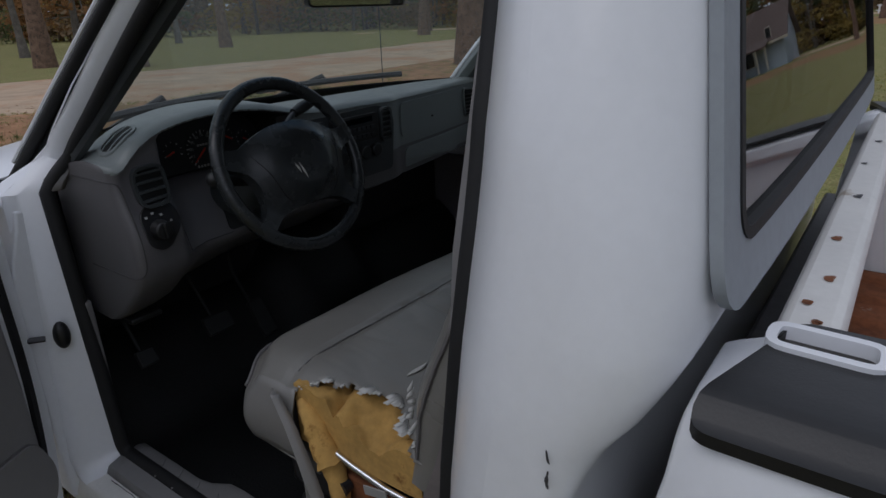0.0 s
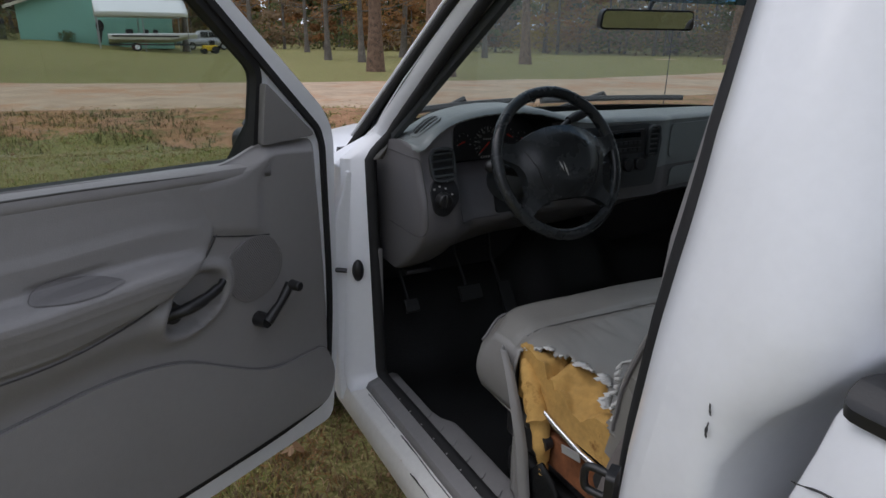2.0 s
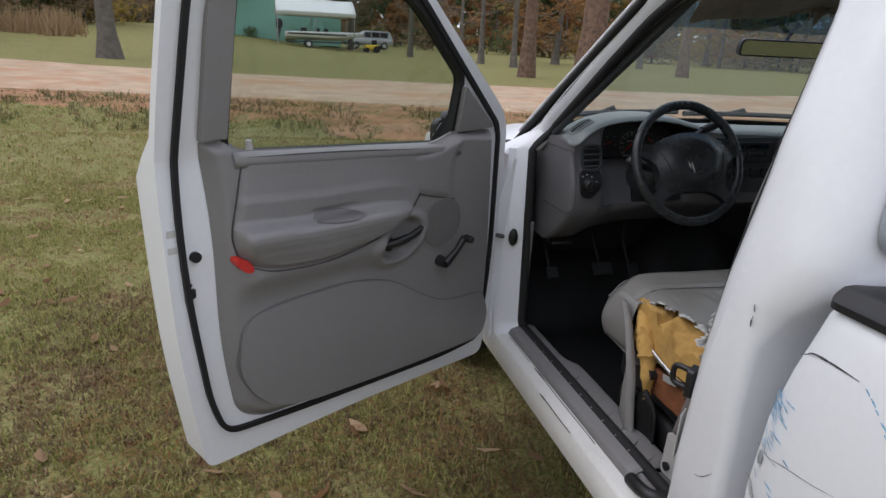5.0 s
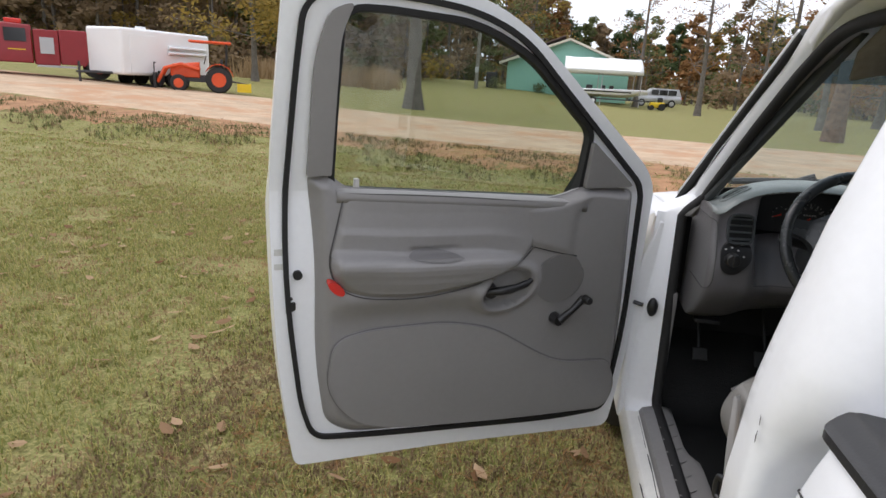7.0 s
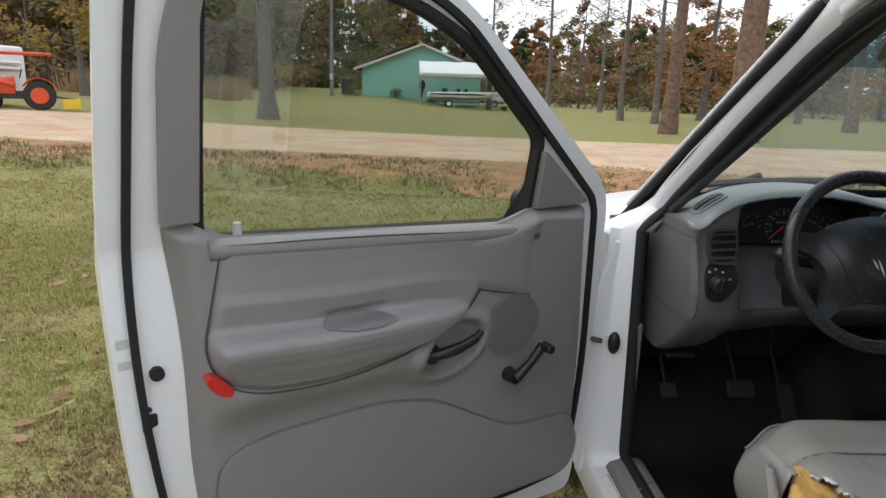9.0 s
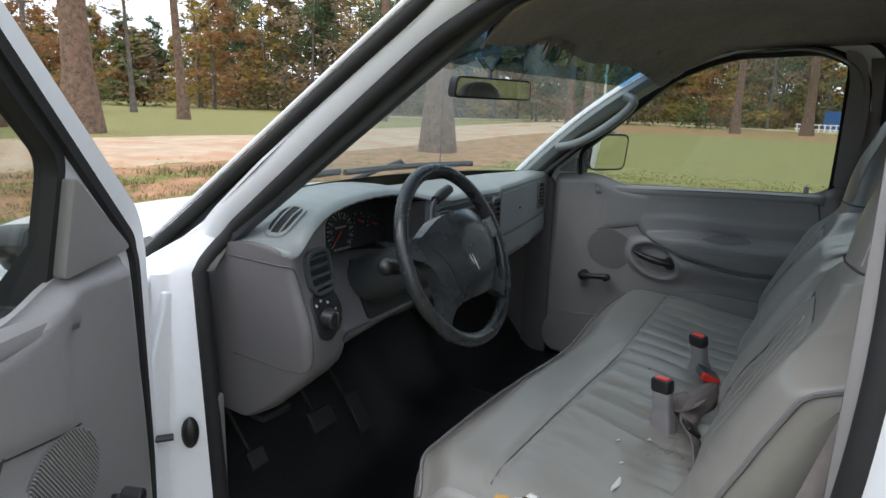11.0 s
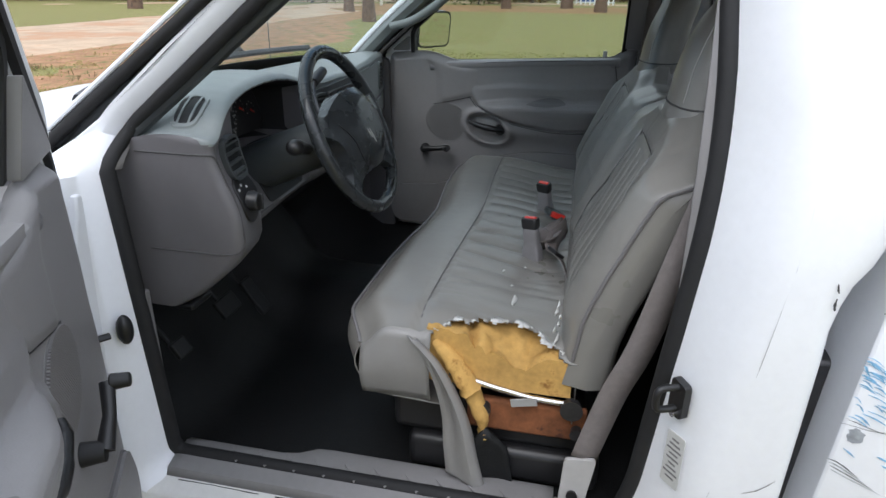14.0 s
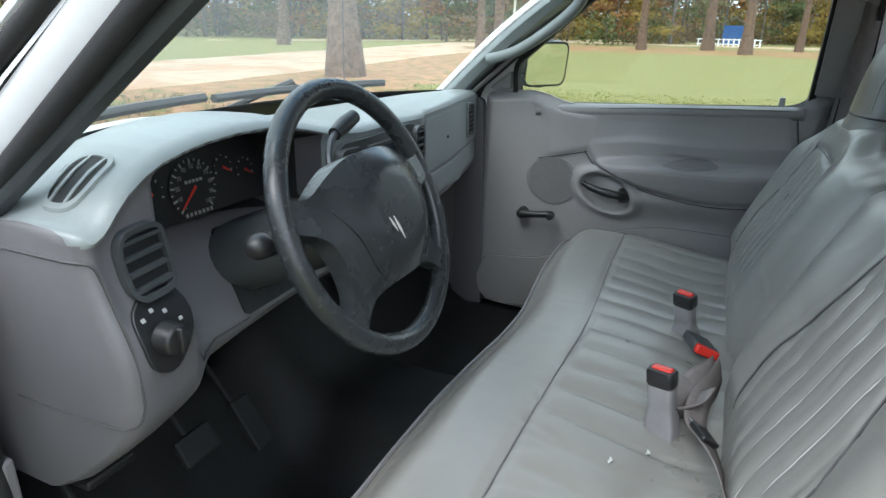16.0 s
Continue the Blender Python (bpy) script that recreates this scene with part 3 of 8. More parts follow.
bm = bmesh.new()
tube(bm, smooth_path([(-0.915, 0.452, 0.522), (-0.918, 0.40, 0.530), (-0.905, 0.365, 0.534), (-0.87, 0.352, 0.534), (-0.84, 0.360, 0.530)], 5), 0.018, 10)
part("sill_end", bm, M_BLACK, truck, "black rubber end piece of the sill", smooth=60)
part("sill_patch", box(bmesh.new(), -0.905, -0.80, 0.30, 0.455, 0.515, 0.528), M_TRIM, truck, bevel=0.004)
for y0, y1, x, w in ((0.62, 1.06, -0.9275, 0.0022), (0.70, 0.92, -0.965, 0.0022), (1.10, 1.30, -0.9265, 0.0016)):
    bm = bmesh.new()
    tube(bm, [Vector((x + 0.003 * noise.noise((y0 * 7, k * 0.6, 2)), y0 + (y1 - y0) * k / 9, 0.5115 - (0.014 if x < -0.95 else 0))) for k in range(10)], [w * (0.5 + abs(noise.noise((k * 1.3, y0, 4)))) for k in range(10)], 5)
    part("paint_crack", bm, M_BLACK, truck, "dark crack in the sill's paint")

# striker on the B-pillar
SM = Matrix.Translation((-0.944, 0.262, 0.925)) @ Matrix.Rotation(radians(30), 4, "Z")
bm = plate(bmesh.new(), rounded([(-0.018, -0.034), (0.018, -0.040), (0.018, 0.034), (-0.018, 0.030)], 0.008, 4), [], -0.004, 0.010, lambda a, b, n: SM @ Vector((a, n, b)))
striker = part("striker_plate", bm, M_BLACK, truck, "black door striker", bevel=0.003)
bm = bmesh.new()
tube(bm, smooth_path([SM @ Vector(p) for p in ((0.0, 0.006, 0.022), (0.004, 0.036, 0.022), (0.005, 0.046, 0.014), (0.005, 0.046, -0.012), (0.004, 0.036, -0.020), (0.0, 0.006, -0.020))], 4), 0.0065, 10)
part("striker_loop", bm, M_BLACK, striker)
bm = bmesh.new()
disc(bm, SM @ Vector((0.0, 0.012, -0.031)), SM.to_3x3() @ Vector((0, 1, 0)), 0.006, 0.006, 12)
part("bolt", bm, M_STEEL, striker)
# printed certification label on the jamb, its lines as bars
LM = Matrix.Translation((-0.9555, 0.2595, 0.800)) @ Matrix.Rotation(radians(38), 4, "Z")
label_map = lambda a, b, n: LM @ Vector((a, n, b))
sticker = part("jamb_label", plate(bmesh.new(), rounded([(-0.020, -0.055), (0.020, -0.055), (0.020, 0.055), (-0.020, 0.055)], 0.004, 3), [], -0.001, 0.0006, label_map), M_BACKING, truck, "white printed label with unreadable lines")
for k in range(9):
    w = 0.008 + 0.008 * ((k * 7) % 5) / 4
    part("print_line", plate(bmesh.new(), [Vector(p) for p in ((-w, 0.040 - 0.010 * k), (w, 0.040 - 0.010 * k), (w, 0.044 - 0.010 * k), (-w, 0.044 - 0.010 * k))], [], 0.0006, 0.0010, label_map), M_TRIM_DK, sticker)


# ---- doors ----
DOOR_FRONT, DOOR_U, DOOR_N = Vector((-0.998, 1.379, 0)), Vector((-0.8602, -0.5100, 0)), Vector((0.5100, -0.8602, 0))


def tumble(z):
    return 0.33 * max(0.0, z - 1.30)


def open_door(s, z, n):
    """The open driver's door: s from its front edge backwards, n towards the seat."""
    return DOOR_FRONT + s * DOOR_U + (n + 0.72 * tumble(z)) * DOOR_N + Vector((0, 0, z))


def shut_door(s, z, n):
    """The closed passenger's door."""
    return Vector((0.868 - n - tumble(z), 1.372 - s, z))


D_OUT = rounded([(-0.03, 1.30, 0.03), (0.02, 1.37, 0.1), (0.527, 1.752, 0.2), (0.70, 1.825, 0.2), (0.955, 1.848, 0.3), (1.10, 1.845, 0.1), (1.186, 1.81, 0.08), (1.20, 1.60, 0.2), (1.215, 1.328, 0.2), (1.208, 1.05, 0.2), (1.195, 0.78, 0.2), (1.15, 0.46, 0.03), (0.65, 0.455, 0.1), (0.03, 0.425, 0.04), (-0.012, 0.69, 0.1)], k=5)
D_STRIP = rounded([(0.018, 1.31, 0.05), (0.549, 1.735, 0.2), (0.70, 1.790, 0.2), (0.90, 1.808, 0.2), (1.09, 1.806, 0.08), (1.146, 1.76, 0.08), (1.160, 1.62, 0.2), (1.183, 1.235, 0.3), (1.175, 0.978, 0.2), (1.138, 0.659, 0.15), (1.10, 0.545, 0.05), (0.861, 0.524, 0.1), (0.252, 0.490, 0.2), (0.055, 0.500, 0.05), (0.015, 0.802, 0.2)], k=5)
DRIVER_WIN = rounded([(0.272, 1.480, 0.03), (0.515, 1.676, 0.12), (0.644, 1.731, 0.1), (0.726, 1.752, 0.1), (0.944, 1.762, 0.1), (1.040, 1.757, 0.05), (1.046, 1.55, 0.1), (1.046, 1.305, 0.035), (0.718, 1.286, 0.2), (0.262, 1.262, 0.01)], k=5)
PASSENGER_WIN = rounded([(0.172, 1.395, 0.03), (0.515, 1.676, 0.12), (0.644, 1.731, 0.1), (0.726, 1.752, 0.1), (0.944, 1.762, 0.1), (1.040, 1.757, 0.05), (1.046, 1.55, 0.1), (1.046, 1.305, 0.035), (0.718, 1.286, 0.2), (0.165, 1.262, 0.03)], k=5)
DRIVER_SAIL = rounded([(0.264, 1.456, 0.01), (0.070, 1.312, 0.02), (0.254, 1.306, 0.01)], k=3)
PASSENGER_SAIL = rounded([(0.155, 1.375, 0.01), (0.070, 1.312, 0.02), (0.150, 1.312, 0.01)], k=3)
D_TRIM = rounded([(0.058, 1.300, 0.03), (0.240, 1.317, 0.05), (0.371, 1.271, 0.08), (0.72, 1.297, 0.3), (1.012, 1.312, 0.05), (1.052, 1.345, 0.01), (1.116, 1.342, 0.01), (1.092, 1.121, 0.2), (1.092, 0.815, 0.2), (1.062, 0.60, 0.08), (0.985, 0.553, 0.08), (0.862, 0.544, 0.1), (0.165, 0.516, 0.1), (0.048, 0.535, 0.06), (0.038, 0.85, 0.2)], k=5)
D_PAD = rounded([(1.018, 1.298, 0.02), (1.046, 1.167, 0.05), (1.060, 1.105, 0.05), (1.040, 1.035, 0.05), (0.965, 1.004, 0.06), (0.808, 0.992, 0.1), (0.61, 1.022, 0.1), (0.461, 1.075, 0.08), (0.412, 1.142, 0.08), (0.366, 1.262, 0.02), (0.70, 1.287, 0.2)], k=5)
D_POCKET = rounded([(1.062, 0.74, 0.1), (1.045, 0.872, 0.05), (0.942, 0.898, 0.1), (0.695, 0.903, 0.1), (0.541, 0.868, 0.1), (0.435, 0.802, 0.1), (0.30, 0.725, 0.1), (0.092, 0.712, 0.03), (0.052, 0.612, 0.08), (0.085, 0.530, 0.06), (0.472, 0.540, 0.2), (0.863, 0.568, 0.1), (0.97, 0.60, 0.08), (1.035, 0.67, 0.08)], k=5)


def inside(p, loop):
    c, n = False, len(loop)
    for i in range(n):
        a, b = loop[i], loop[i - 1]
        if (a.y > p[1]) != (b.y > p[1]) and p[0] < (b.x - a.x) * (p[1] - a.y) / (b.y - a.y) + a.x:
            c = not c
    return c


def edge_gap(p, loop):
    best = 9.0
    for i in range(len(loop)):
        a, b = loop[i - 1], loop[i]
        d = b - a
        t = max(0.0, min(1.0, ((p[0] - a.x) * d.x + (p[1] - a.y) * d.y) / max(1e-9, d.length_squared)))
        best = min(best, math.hypot(p[0] - a.x - t * d.x, p[1] - a.y - t * d.y))
    return best


def door_relief(s, z):
    """How far the moulded trim stands proud: edges, handle scoop, swelling towards the mirror."""
    h = 0.030 * ss(0.0, 0.035, edge_gap((s, z), D_TRIM))
    h += door_bulge(s, z)
    d = math.hypot((s - 0.505) / 1.5, z - 0.998 - 0.22 * (0.505 - s))
    h += 0.014 * bell(d, 0.066, 0.013)
    h -= 0.026 * ss(0.062, 0.048, d)
    fold = 0.285 - 0.057 * ss(1.20, 1.31, z)
    h += 0.009 * ss(fold - 0.018, fold + 0.020, s) * ss(0.50, 0.40, s) * ss(-0.008, 0.020, z - 1.084 - 0.27 * (s - 0.263))
    return h


def pad_relief(s, z):
    """The upper pad: flat above, hollow, then the armrest rolling over."""
    rest = ss(0.40, 0.60, s) * ss(1.085, 1.035, s)
    roll = lerp([(1.0, 0.010), (1.02, 0.022), (1.045, 0.044), (1.07, 0.060), (1.086, 0.066), (1.098, 0.066), (1.107, 0.060), (1.114, 0.046), (1.120, 0.026), (1.130, 0.014), (1.15, 0.015), (1.175, 0.017), (1.195, 0.010), (1.24, 0.006), (1.29, 0.006)], z + 0.018 * ss(0.62, 0.42, s) - 0.012 * ss(0.8, 1.05, s))
    flat = 0.006 + 0.010 * bell(z, 1.10, 0.05)
    grip = 0.005 * ss(0.090, 0.055, abs(s - 0.755)) * ss(1.100, 1.112, z) * ss(1.146, 1.138, z)
    e = edge_gap((s, z), D_PAD)
    return 0.030 + door_bulge(s, z) + (flat + (roll - flat) * rest - grip) * ss(-0.002, 0.020, e)


def door_bulge(s, z):
    """The swelling that carries the armrest."""
    return 0.030 * ss(0.36, 0.62, s) * ss(1.09, 1.00, s) * bell(z, 1.0, 0.05)


def build_door(place, name, label, open_side):
    def mp(a, b, n):
        """The window frame is slimmer than the door below it."""
        return place(a, b, n * (1 - 0.74 * ss(1.24, 1.36, b)) if n < 0 else n)

    D_WIN, sail = (DRIVER_WIN, DRIVER_SAIL) if open_side else (PASSENGER_WIN, PASSENGER_SAIL)
    up = [0.6, 0.8, 1.0, 1.2, 1.3, 1.36, 1.42, 1.5, 1.58, 1.66, 1.74, 1.8]
    shell = plate(bmesh.new(), D_OUT, [inset(D_WIN, -0.012)], -0.115, 0.0, mp, cb=up)
    door = part(name, shell, M_WHITE, truck, label, bevel=0.012, seg=3)
    sub = lambda nm, b, m, lab="", **k: part(nm, b, m, door, lab, **k)
    sub("door_seal", plate(bmesh.new(), D_STRIP, [inset(D_STRIP, 0.014)], -0.004, 0.012, mp, cb=up), M_RUBBER, bevel=0.003)
    sub("window_seal", plate(bmesh.new(), inset(D_WIN, -0.014), [inset(D_WIN, 0.003)], -0.100, 0.006, mp, cb=up), M_RUBBER, bevel=0.003)
    g = sub("window_glass", plate(bmesh.new(), inset(D_WIN, -0.002), [], -0.064, -0.058, mp, cb=up), M_GLASS, "clear side window glass")
    g.visible_shadow = False

    def trim_map(a, b, n):
        return mp(a, b, n if n < 0.002 else 0.002 + door_relief(a, b))

    sub("trim_panel", plate(bmesh.new(), D_TRIM, [], 0.001, 0.01, trim_map, ca=steps(0.03, 1.12, 0.009), cb=steps(0.51, 1.35, 0.009)), M_TRIM, "grey moulded plastic door trim", smooth=60)
    sub("armrest_pad", plate(bmesh.new(), D_PAD, [], 0.001, 0.01, lambda a, b, n: mp(a, b, 0.02 if n < 0.002 else pad_relief(a, b)), ca=steps(0.36, 1.07, 0.009), cb=steps(0.985, 1.30, 0.0065)), M_TRIM, "padded grey upper panel with armrest", smooth=70)
    # the cup's shaded inside, given by a dark plate on the pad
    cup = rounded([(0.842, 1.118, 0.012), (0.812, 1.138, 0.04), (0.770, 1.142, 0.04), (0.715, 1.130, 0.04), (0.668, 1.113, 0.012), (0.72, 1.106, 0.05), (0.79, 1.108, 0.05)], k=5)
    sub("pull_cup_shade", plate(bmesh.new(), cup, [], 0.0, 0.003, lambda a, b, n: mp(a, b, 0.002 + n + pad_relief(a, b))), M_TRIM_DK, "dark plate standing for the shaded pull cup in the armrest", bevel=0.003)
    bm = bmesh.new()
    tube(bm, [mp(q.x, q.y, 0.0335 + door_bulge(q.x, q.y)) for q in inset(D_PAD, -0.001) if (q - D_PAD[0]).length > 0.004], 0.0021, 5, True)
    sub("pad_seam", bm, M_SEAM)
    rows = []
    for i in range(25):
        q = Vector((1.040, 1.308)).lerp(Vector((0.718, 1.292)), i / 12) if i < 13 else Vector((0.718, 1.292)).lerp(Vector((0.245, 1.268)), (i - 12) / 12)
        rows.append([mp(q.x, q.y - 0.034, 0.034), mp(q.x, q.y - 0.018, 0.0385), mp(q.x, q.y - 0.005, 0.034), mp(q.x, q.y + 0.002, 0.020), mp(q.x, q.y + 0.002, -0.020), mp(q.x, q.y - 0.012, -0.022)])
    sub("window_ledge", loft(bmesh.new(), rows, False, False), M_TRIM, "grey ledge below the window", solid=0.002)
    sub("map_pocket", plate(bmesh.new(), D_POCKET, [], 0.010, 0.044, mp, ca=steps(0.05, 1.06, 0.08)), M_TRIM, "grey lower door panel", bevel=0.005, seg=3)
    sub("pocket_seam", plate(bmesh.new(), inset(D_POCKET, -0.0035), [inset(D_POCKET, 0.002)], 0.015, 0.0375, mp), M_TRIM_DK)
    bm = bmesh.new()
    tube(bm, smooth_path([mp(q[0], q[1], 0.0015 + door_relief(*q)) for q in ((0.438, 1.130), (0.39, 1.118), (0.345, 1.107), (0.300, 1.097), (0.262, 1.089))], 4), 0.0022, 5)
    sub("trim_seam", bm, M_BLACK)
    cover = rounded([(1.054, 1.346, 0.005), (1.050, 1.70, 0.05), (1.020, 1.775, 0.02), (1.080, 1.755, 0.04), (1.112, 1.64, 0.1), (1.118, 1.343, 0.005)], k=4)
    sub("pillar_cover", plate(bmesh.new(), cover, [], 0.001, 0.022, mp, cb=up), M_TRIM, bevel=0.006)
    sub("mirror_sail", plate(bmesh.new(), sail, [], 0.001, 0.024, mp, cb=up), M_TRIM, bevel=0.006)
    # speaker grille of fine slats
    ring = [Vector((0.318 + 0.092 * math.cos(t), 1.018 + 0.080 * math.sin(t))) for t in (2 * math.pi * i / 40 for i in range(40))]
    sub("speaker_cover", plate(bmesh.new(), ring, [], 0.02, 0.0335, mp), M_TRIM_DK, bevel=0.003)
    bm = bmesh.new()
    for i in range(-17, 18):
        o = i * 0.0050
        half = 0.90 * math.sqrt(max(0.0, 0.0865 ** 2 - o * o))
        dx, dz = math.cos(radians(58)), math.sin(radians(58))
        c = (0.318 - o * dz, 1.018 + o * dx)
        a, b = (c[0] + half * dx, c[1] + half * dz), (c[0] - half * dx, c[1] - half * dz)
        n0 = 0.0370
        quad = []
        for (s, z) in (a, b):
            for ds in (-0.0014, 0.0014):
                for n in (n0 - 0.004, n0 + 0.001):
                    quad.append(bm.verts.new(mp(s + ds * dz, z - ds * dx, n)))
        for f in ((0, 1, 3, 2), (4, 6, 7, 5), (0, 4, 5, 1), (2, 3, 7, 6), (1, 5, 7, 3), (0, 2, 6, 4)):
            bm.faces.new([quad[i] for i in f])
    sub("speaker_grille", bm, M_TRIM, "round slotted speaker grille")
    bm = bmesh.new()
    tube(bm, smooth_path([mp(0.575, 0.992, 0.045), mp(0.545, 0.998, 0.062), mp(0.50, 1.004, 0.064), mp(0.45, 1.016, 0.058), mp(0.43, 1.024, 0.050)], 5), [0.013] * 6 + [0.014] * 5 + [0.012] * 5 + [0.009] * 5, 10)
    disc(bm, mp(0.565, 0.994, 0.042), mp(0, 1, 1) - mp(0, 1, 0), 0.026, 0.024, 20, 0.022)
    sub("door_handle", bm, M_BLACK, "black inner door handle", smooth=50)
    cr = bmesh.new()
    a, b = ((0.322, 0.884), (0.242, 0.958)) if open_side else ((0.335, 0.905), (0.225, 0.893))
    a, b = (a, b) if open_side else (b, a)
    disc(cr, mp(*a, 0.050), mp(0, 1, 1) - mp(0, 1, 0), 0.020, 0.035, 20, 0.017)
    tube(cr, [mp(*a, 0.066), mp((a[0] + b[0]) / 2, (a[1] + b[1]) / 2, 0.073), mp(*b, 0.070)], [0.015, 0.011, 0.013], 10)
    sub("window_crank", cr, M_BLACK, "black window crank", smooth=50)
    kn = bmesh.new()
    disc(kn, mp(*b, 0.090), mp(0, 1, 1) - mp(0, 1, 0), 0.0145, 0.032, 16, 0.012)
    sub("crank_knob", kn, M_BLACK, bevel=0.003)
    bm = bmesh.new()
    p = mp(0.978, 1.302, -0.012)
    disc(bm, p + Vector((0, 0, 0.014)), (0, 0, 1), 0.0095, 0.034, 12, 0.008)
    disc(bm, p, (0, 0, 1), 0.018, 0.006, 14, 0.014)
    sub("lock_knob", bm, M_BUCKLE, "grey door lock knob", bevel=0.002)
    if open_side:
        refl = [Vector((1.042 + 0.029 * math.cos(t) * 0.73 - 0.0135 * math.sin(t) * 0.68, 1.037 + 0.029 * math.cos(t) * 0.68 + 0.0135 * math.sin(t) * 0.73)) for t in (2 * math.pi * i / 24 for i in range(24))]
        sub("reflector", plate(bmesh.new(), refl, [], 0.02, 0.064, mp), M_RED, "red door reflector", bevel=0.006, seg=3)
        bm = bmesh.new()
        disc(bm, mp(1.140, 1.066, 0.004), DOOR_N, 0.013, 0.018, 14)
        sub("door_bumper", bm, M_RUBBER)
        for z0, z1 in ((1.122, 1.140), (1.082, 1.098)):
            sub("edge_label", plate(bmesh.new(), rounded([(1.176, z0), (1.202, z0), (1.202, z1), (1.176, z1)], 0.002, 2), [], 0.0, 0.0015, mp), M_BACKING, "small printed label on the door edge")
        bm = bmesh.new()
        plate(bm, rounded([(1.145, 0.985), (1.172, 0.985), (1.172, 0.952), (1.145, 0.962)], 0.004, 3), [], -0.001, 0.004, mp)
        sub("latch", bm, M_BLACK, "black door latch opening")
        for dz in (0.028, -0.04):
            bm = bmesh.new()
            disc(bm, mp(1.158, 0.968 + dz, 0.002), DOOR_N, 0.005, 0.006, 10)
            sub("screw", bm, M_DKSTEEL)
        bm = bmesh.new()
        tube(bm, [mp(0.012, 0.905, -0.05), Vector((-0.955, 1.375, 0.897))], 0.0075, 8)
        sub("check_strap", bm, M_DKSTEEL)
        for z in (0.72, 1.12):
            bm = bmesh.new()
            box(bm, -0.025, 0.025, -0.02, 0.02, -0.035, 0.035, Matrix.Translation(mp(-0.02, z, -0.05)))
            sub("hinge", bm, M_WHITE_DIRTY, bevel=0.006)
    return door


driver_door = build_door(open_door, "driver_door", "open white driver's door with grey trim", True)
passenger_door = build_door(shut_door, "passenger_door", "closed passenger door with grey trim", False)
bm = bmesh.new()
ellipsoid(bm, (-0.925, 1.362, 0.897), (0.018, 0.016, 0.034))
part("check_stop", bm, M_BLACK, truck, "black rubber stop of the door check")


# side mirrors
def side_mirror(mp, sgn, parent, s0, z0, n0, turn, tip=0):
    c = mp(s0, z0, n0)
    spin = Matrix.Translation(c) @ Matrix.Rotation(radians(turn), 4, "Z") @ Matrix.Rotation(radians(tip), 4, "X") @ Matrix.Translation(-c)
    bm = bmesh.new()
    ellipsoid(bm, c + Vector((0, 0.035, 0)), (0.105, 0.065, 0.092))
    for v in bm.verts:
        if v.co.y < c.y + 0.005:
            v.co.y = c.y + 0.005
    bmesh.ops.transform(bm, matrix=spin, verts=bm.verts)
    m = part("mirror_housing", bm, M_WHITE if sgn < 0 else M_BLACK, parent, "door mirror housing")
    g = bmesh.new()
    plate(g, rounded([(-0.088, -0.072), (0.088, -0.072), (0.088, 0.072), (-0.088, 0.072)], 0.03, 5), [], 0, 0.004, lambda a, b, n: spin @ (c + Vector((a, -0.004 - n, b))))
    part("mirror_glass", g, M_MIRROR, parent, "door mirror glass")
    f = bmesh.new()
    ol = rounded([(-0.096, -0.08), (0.096, -0.08), (0.096, 0.08), (-0.096, 0.08)], 0.035, 5)
    plate(f, ol, [inset(ol, 0.010)], -0.03, 0.008, lambda a, b, n: spin @ (c + Vector((a, 0.002 - n, b))))
    part("mirror_rim", f, M_BLACK, parent, bevel=0.003)
    a = bmesh.new()
    tube(a, [mp(0.13, 1.33, -0.10), mp(0.12, 1.335, -0.16), c + spin.to_3x3() @ Vector((0, 0.065, -0.055))], [0.032, 0.028, 0.024], 10)
    part("mirror_arm", a, M_BLACK, parent)


side_mirror(shut_door, 1, passenger_door, 0.205, 1.388, -0.23, -37, 7)
side_mirror(open_door, -1, driver_door, 0.035, 1.235, -0.20, 195)

# grab handle on the right pillar
bm = bmesh.new()
pr = [ws_point(1.0, v) for v in (0.30, 0.36, 0.55, 0.68, 0.74)]
tube(bm, smooth_path([pr[0] + Vector((-0.03, -0.06, 0)), pr[1] + Vector((-0.045, -0.13, 0)), pr[2] + Vector((-0.05, -0.145, -0.01)), pr[3] + Vector((-0.045, -0.13, 0)), pr[4] + Vector((-0.03, -0.06, 0))], 6), 0.017, 10)
part("grab_handle", bm, M_DASH, truck, "grey grab handle on the pillar")

# ---- bed ----
def bed_lean(z):
    """How far the bed's front edge slants forward below the rail."""
    return lerp([(0.5, 0.044), (0.77, 0.041), (0.90, 0.036), (1.0, 0.029), (1.09, 0.021), (1.15, 0.010), (1.20, 0.002), (1.245, 0.0)], z)


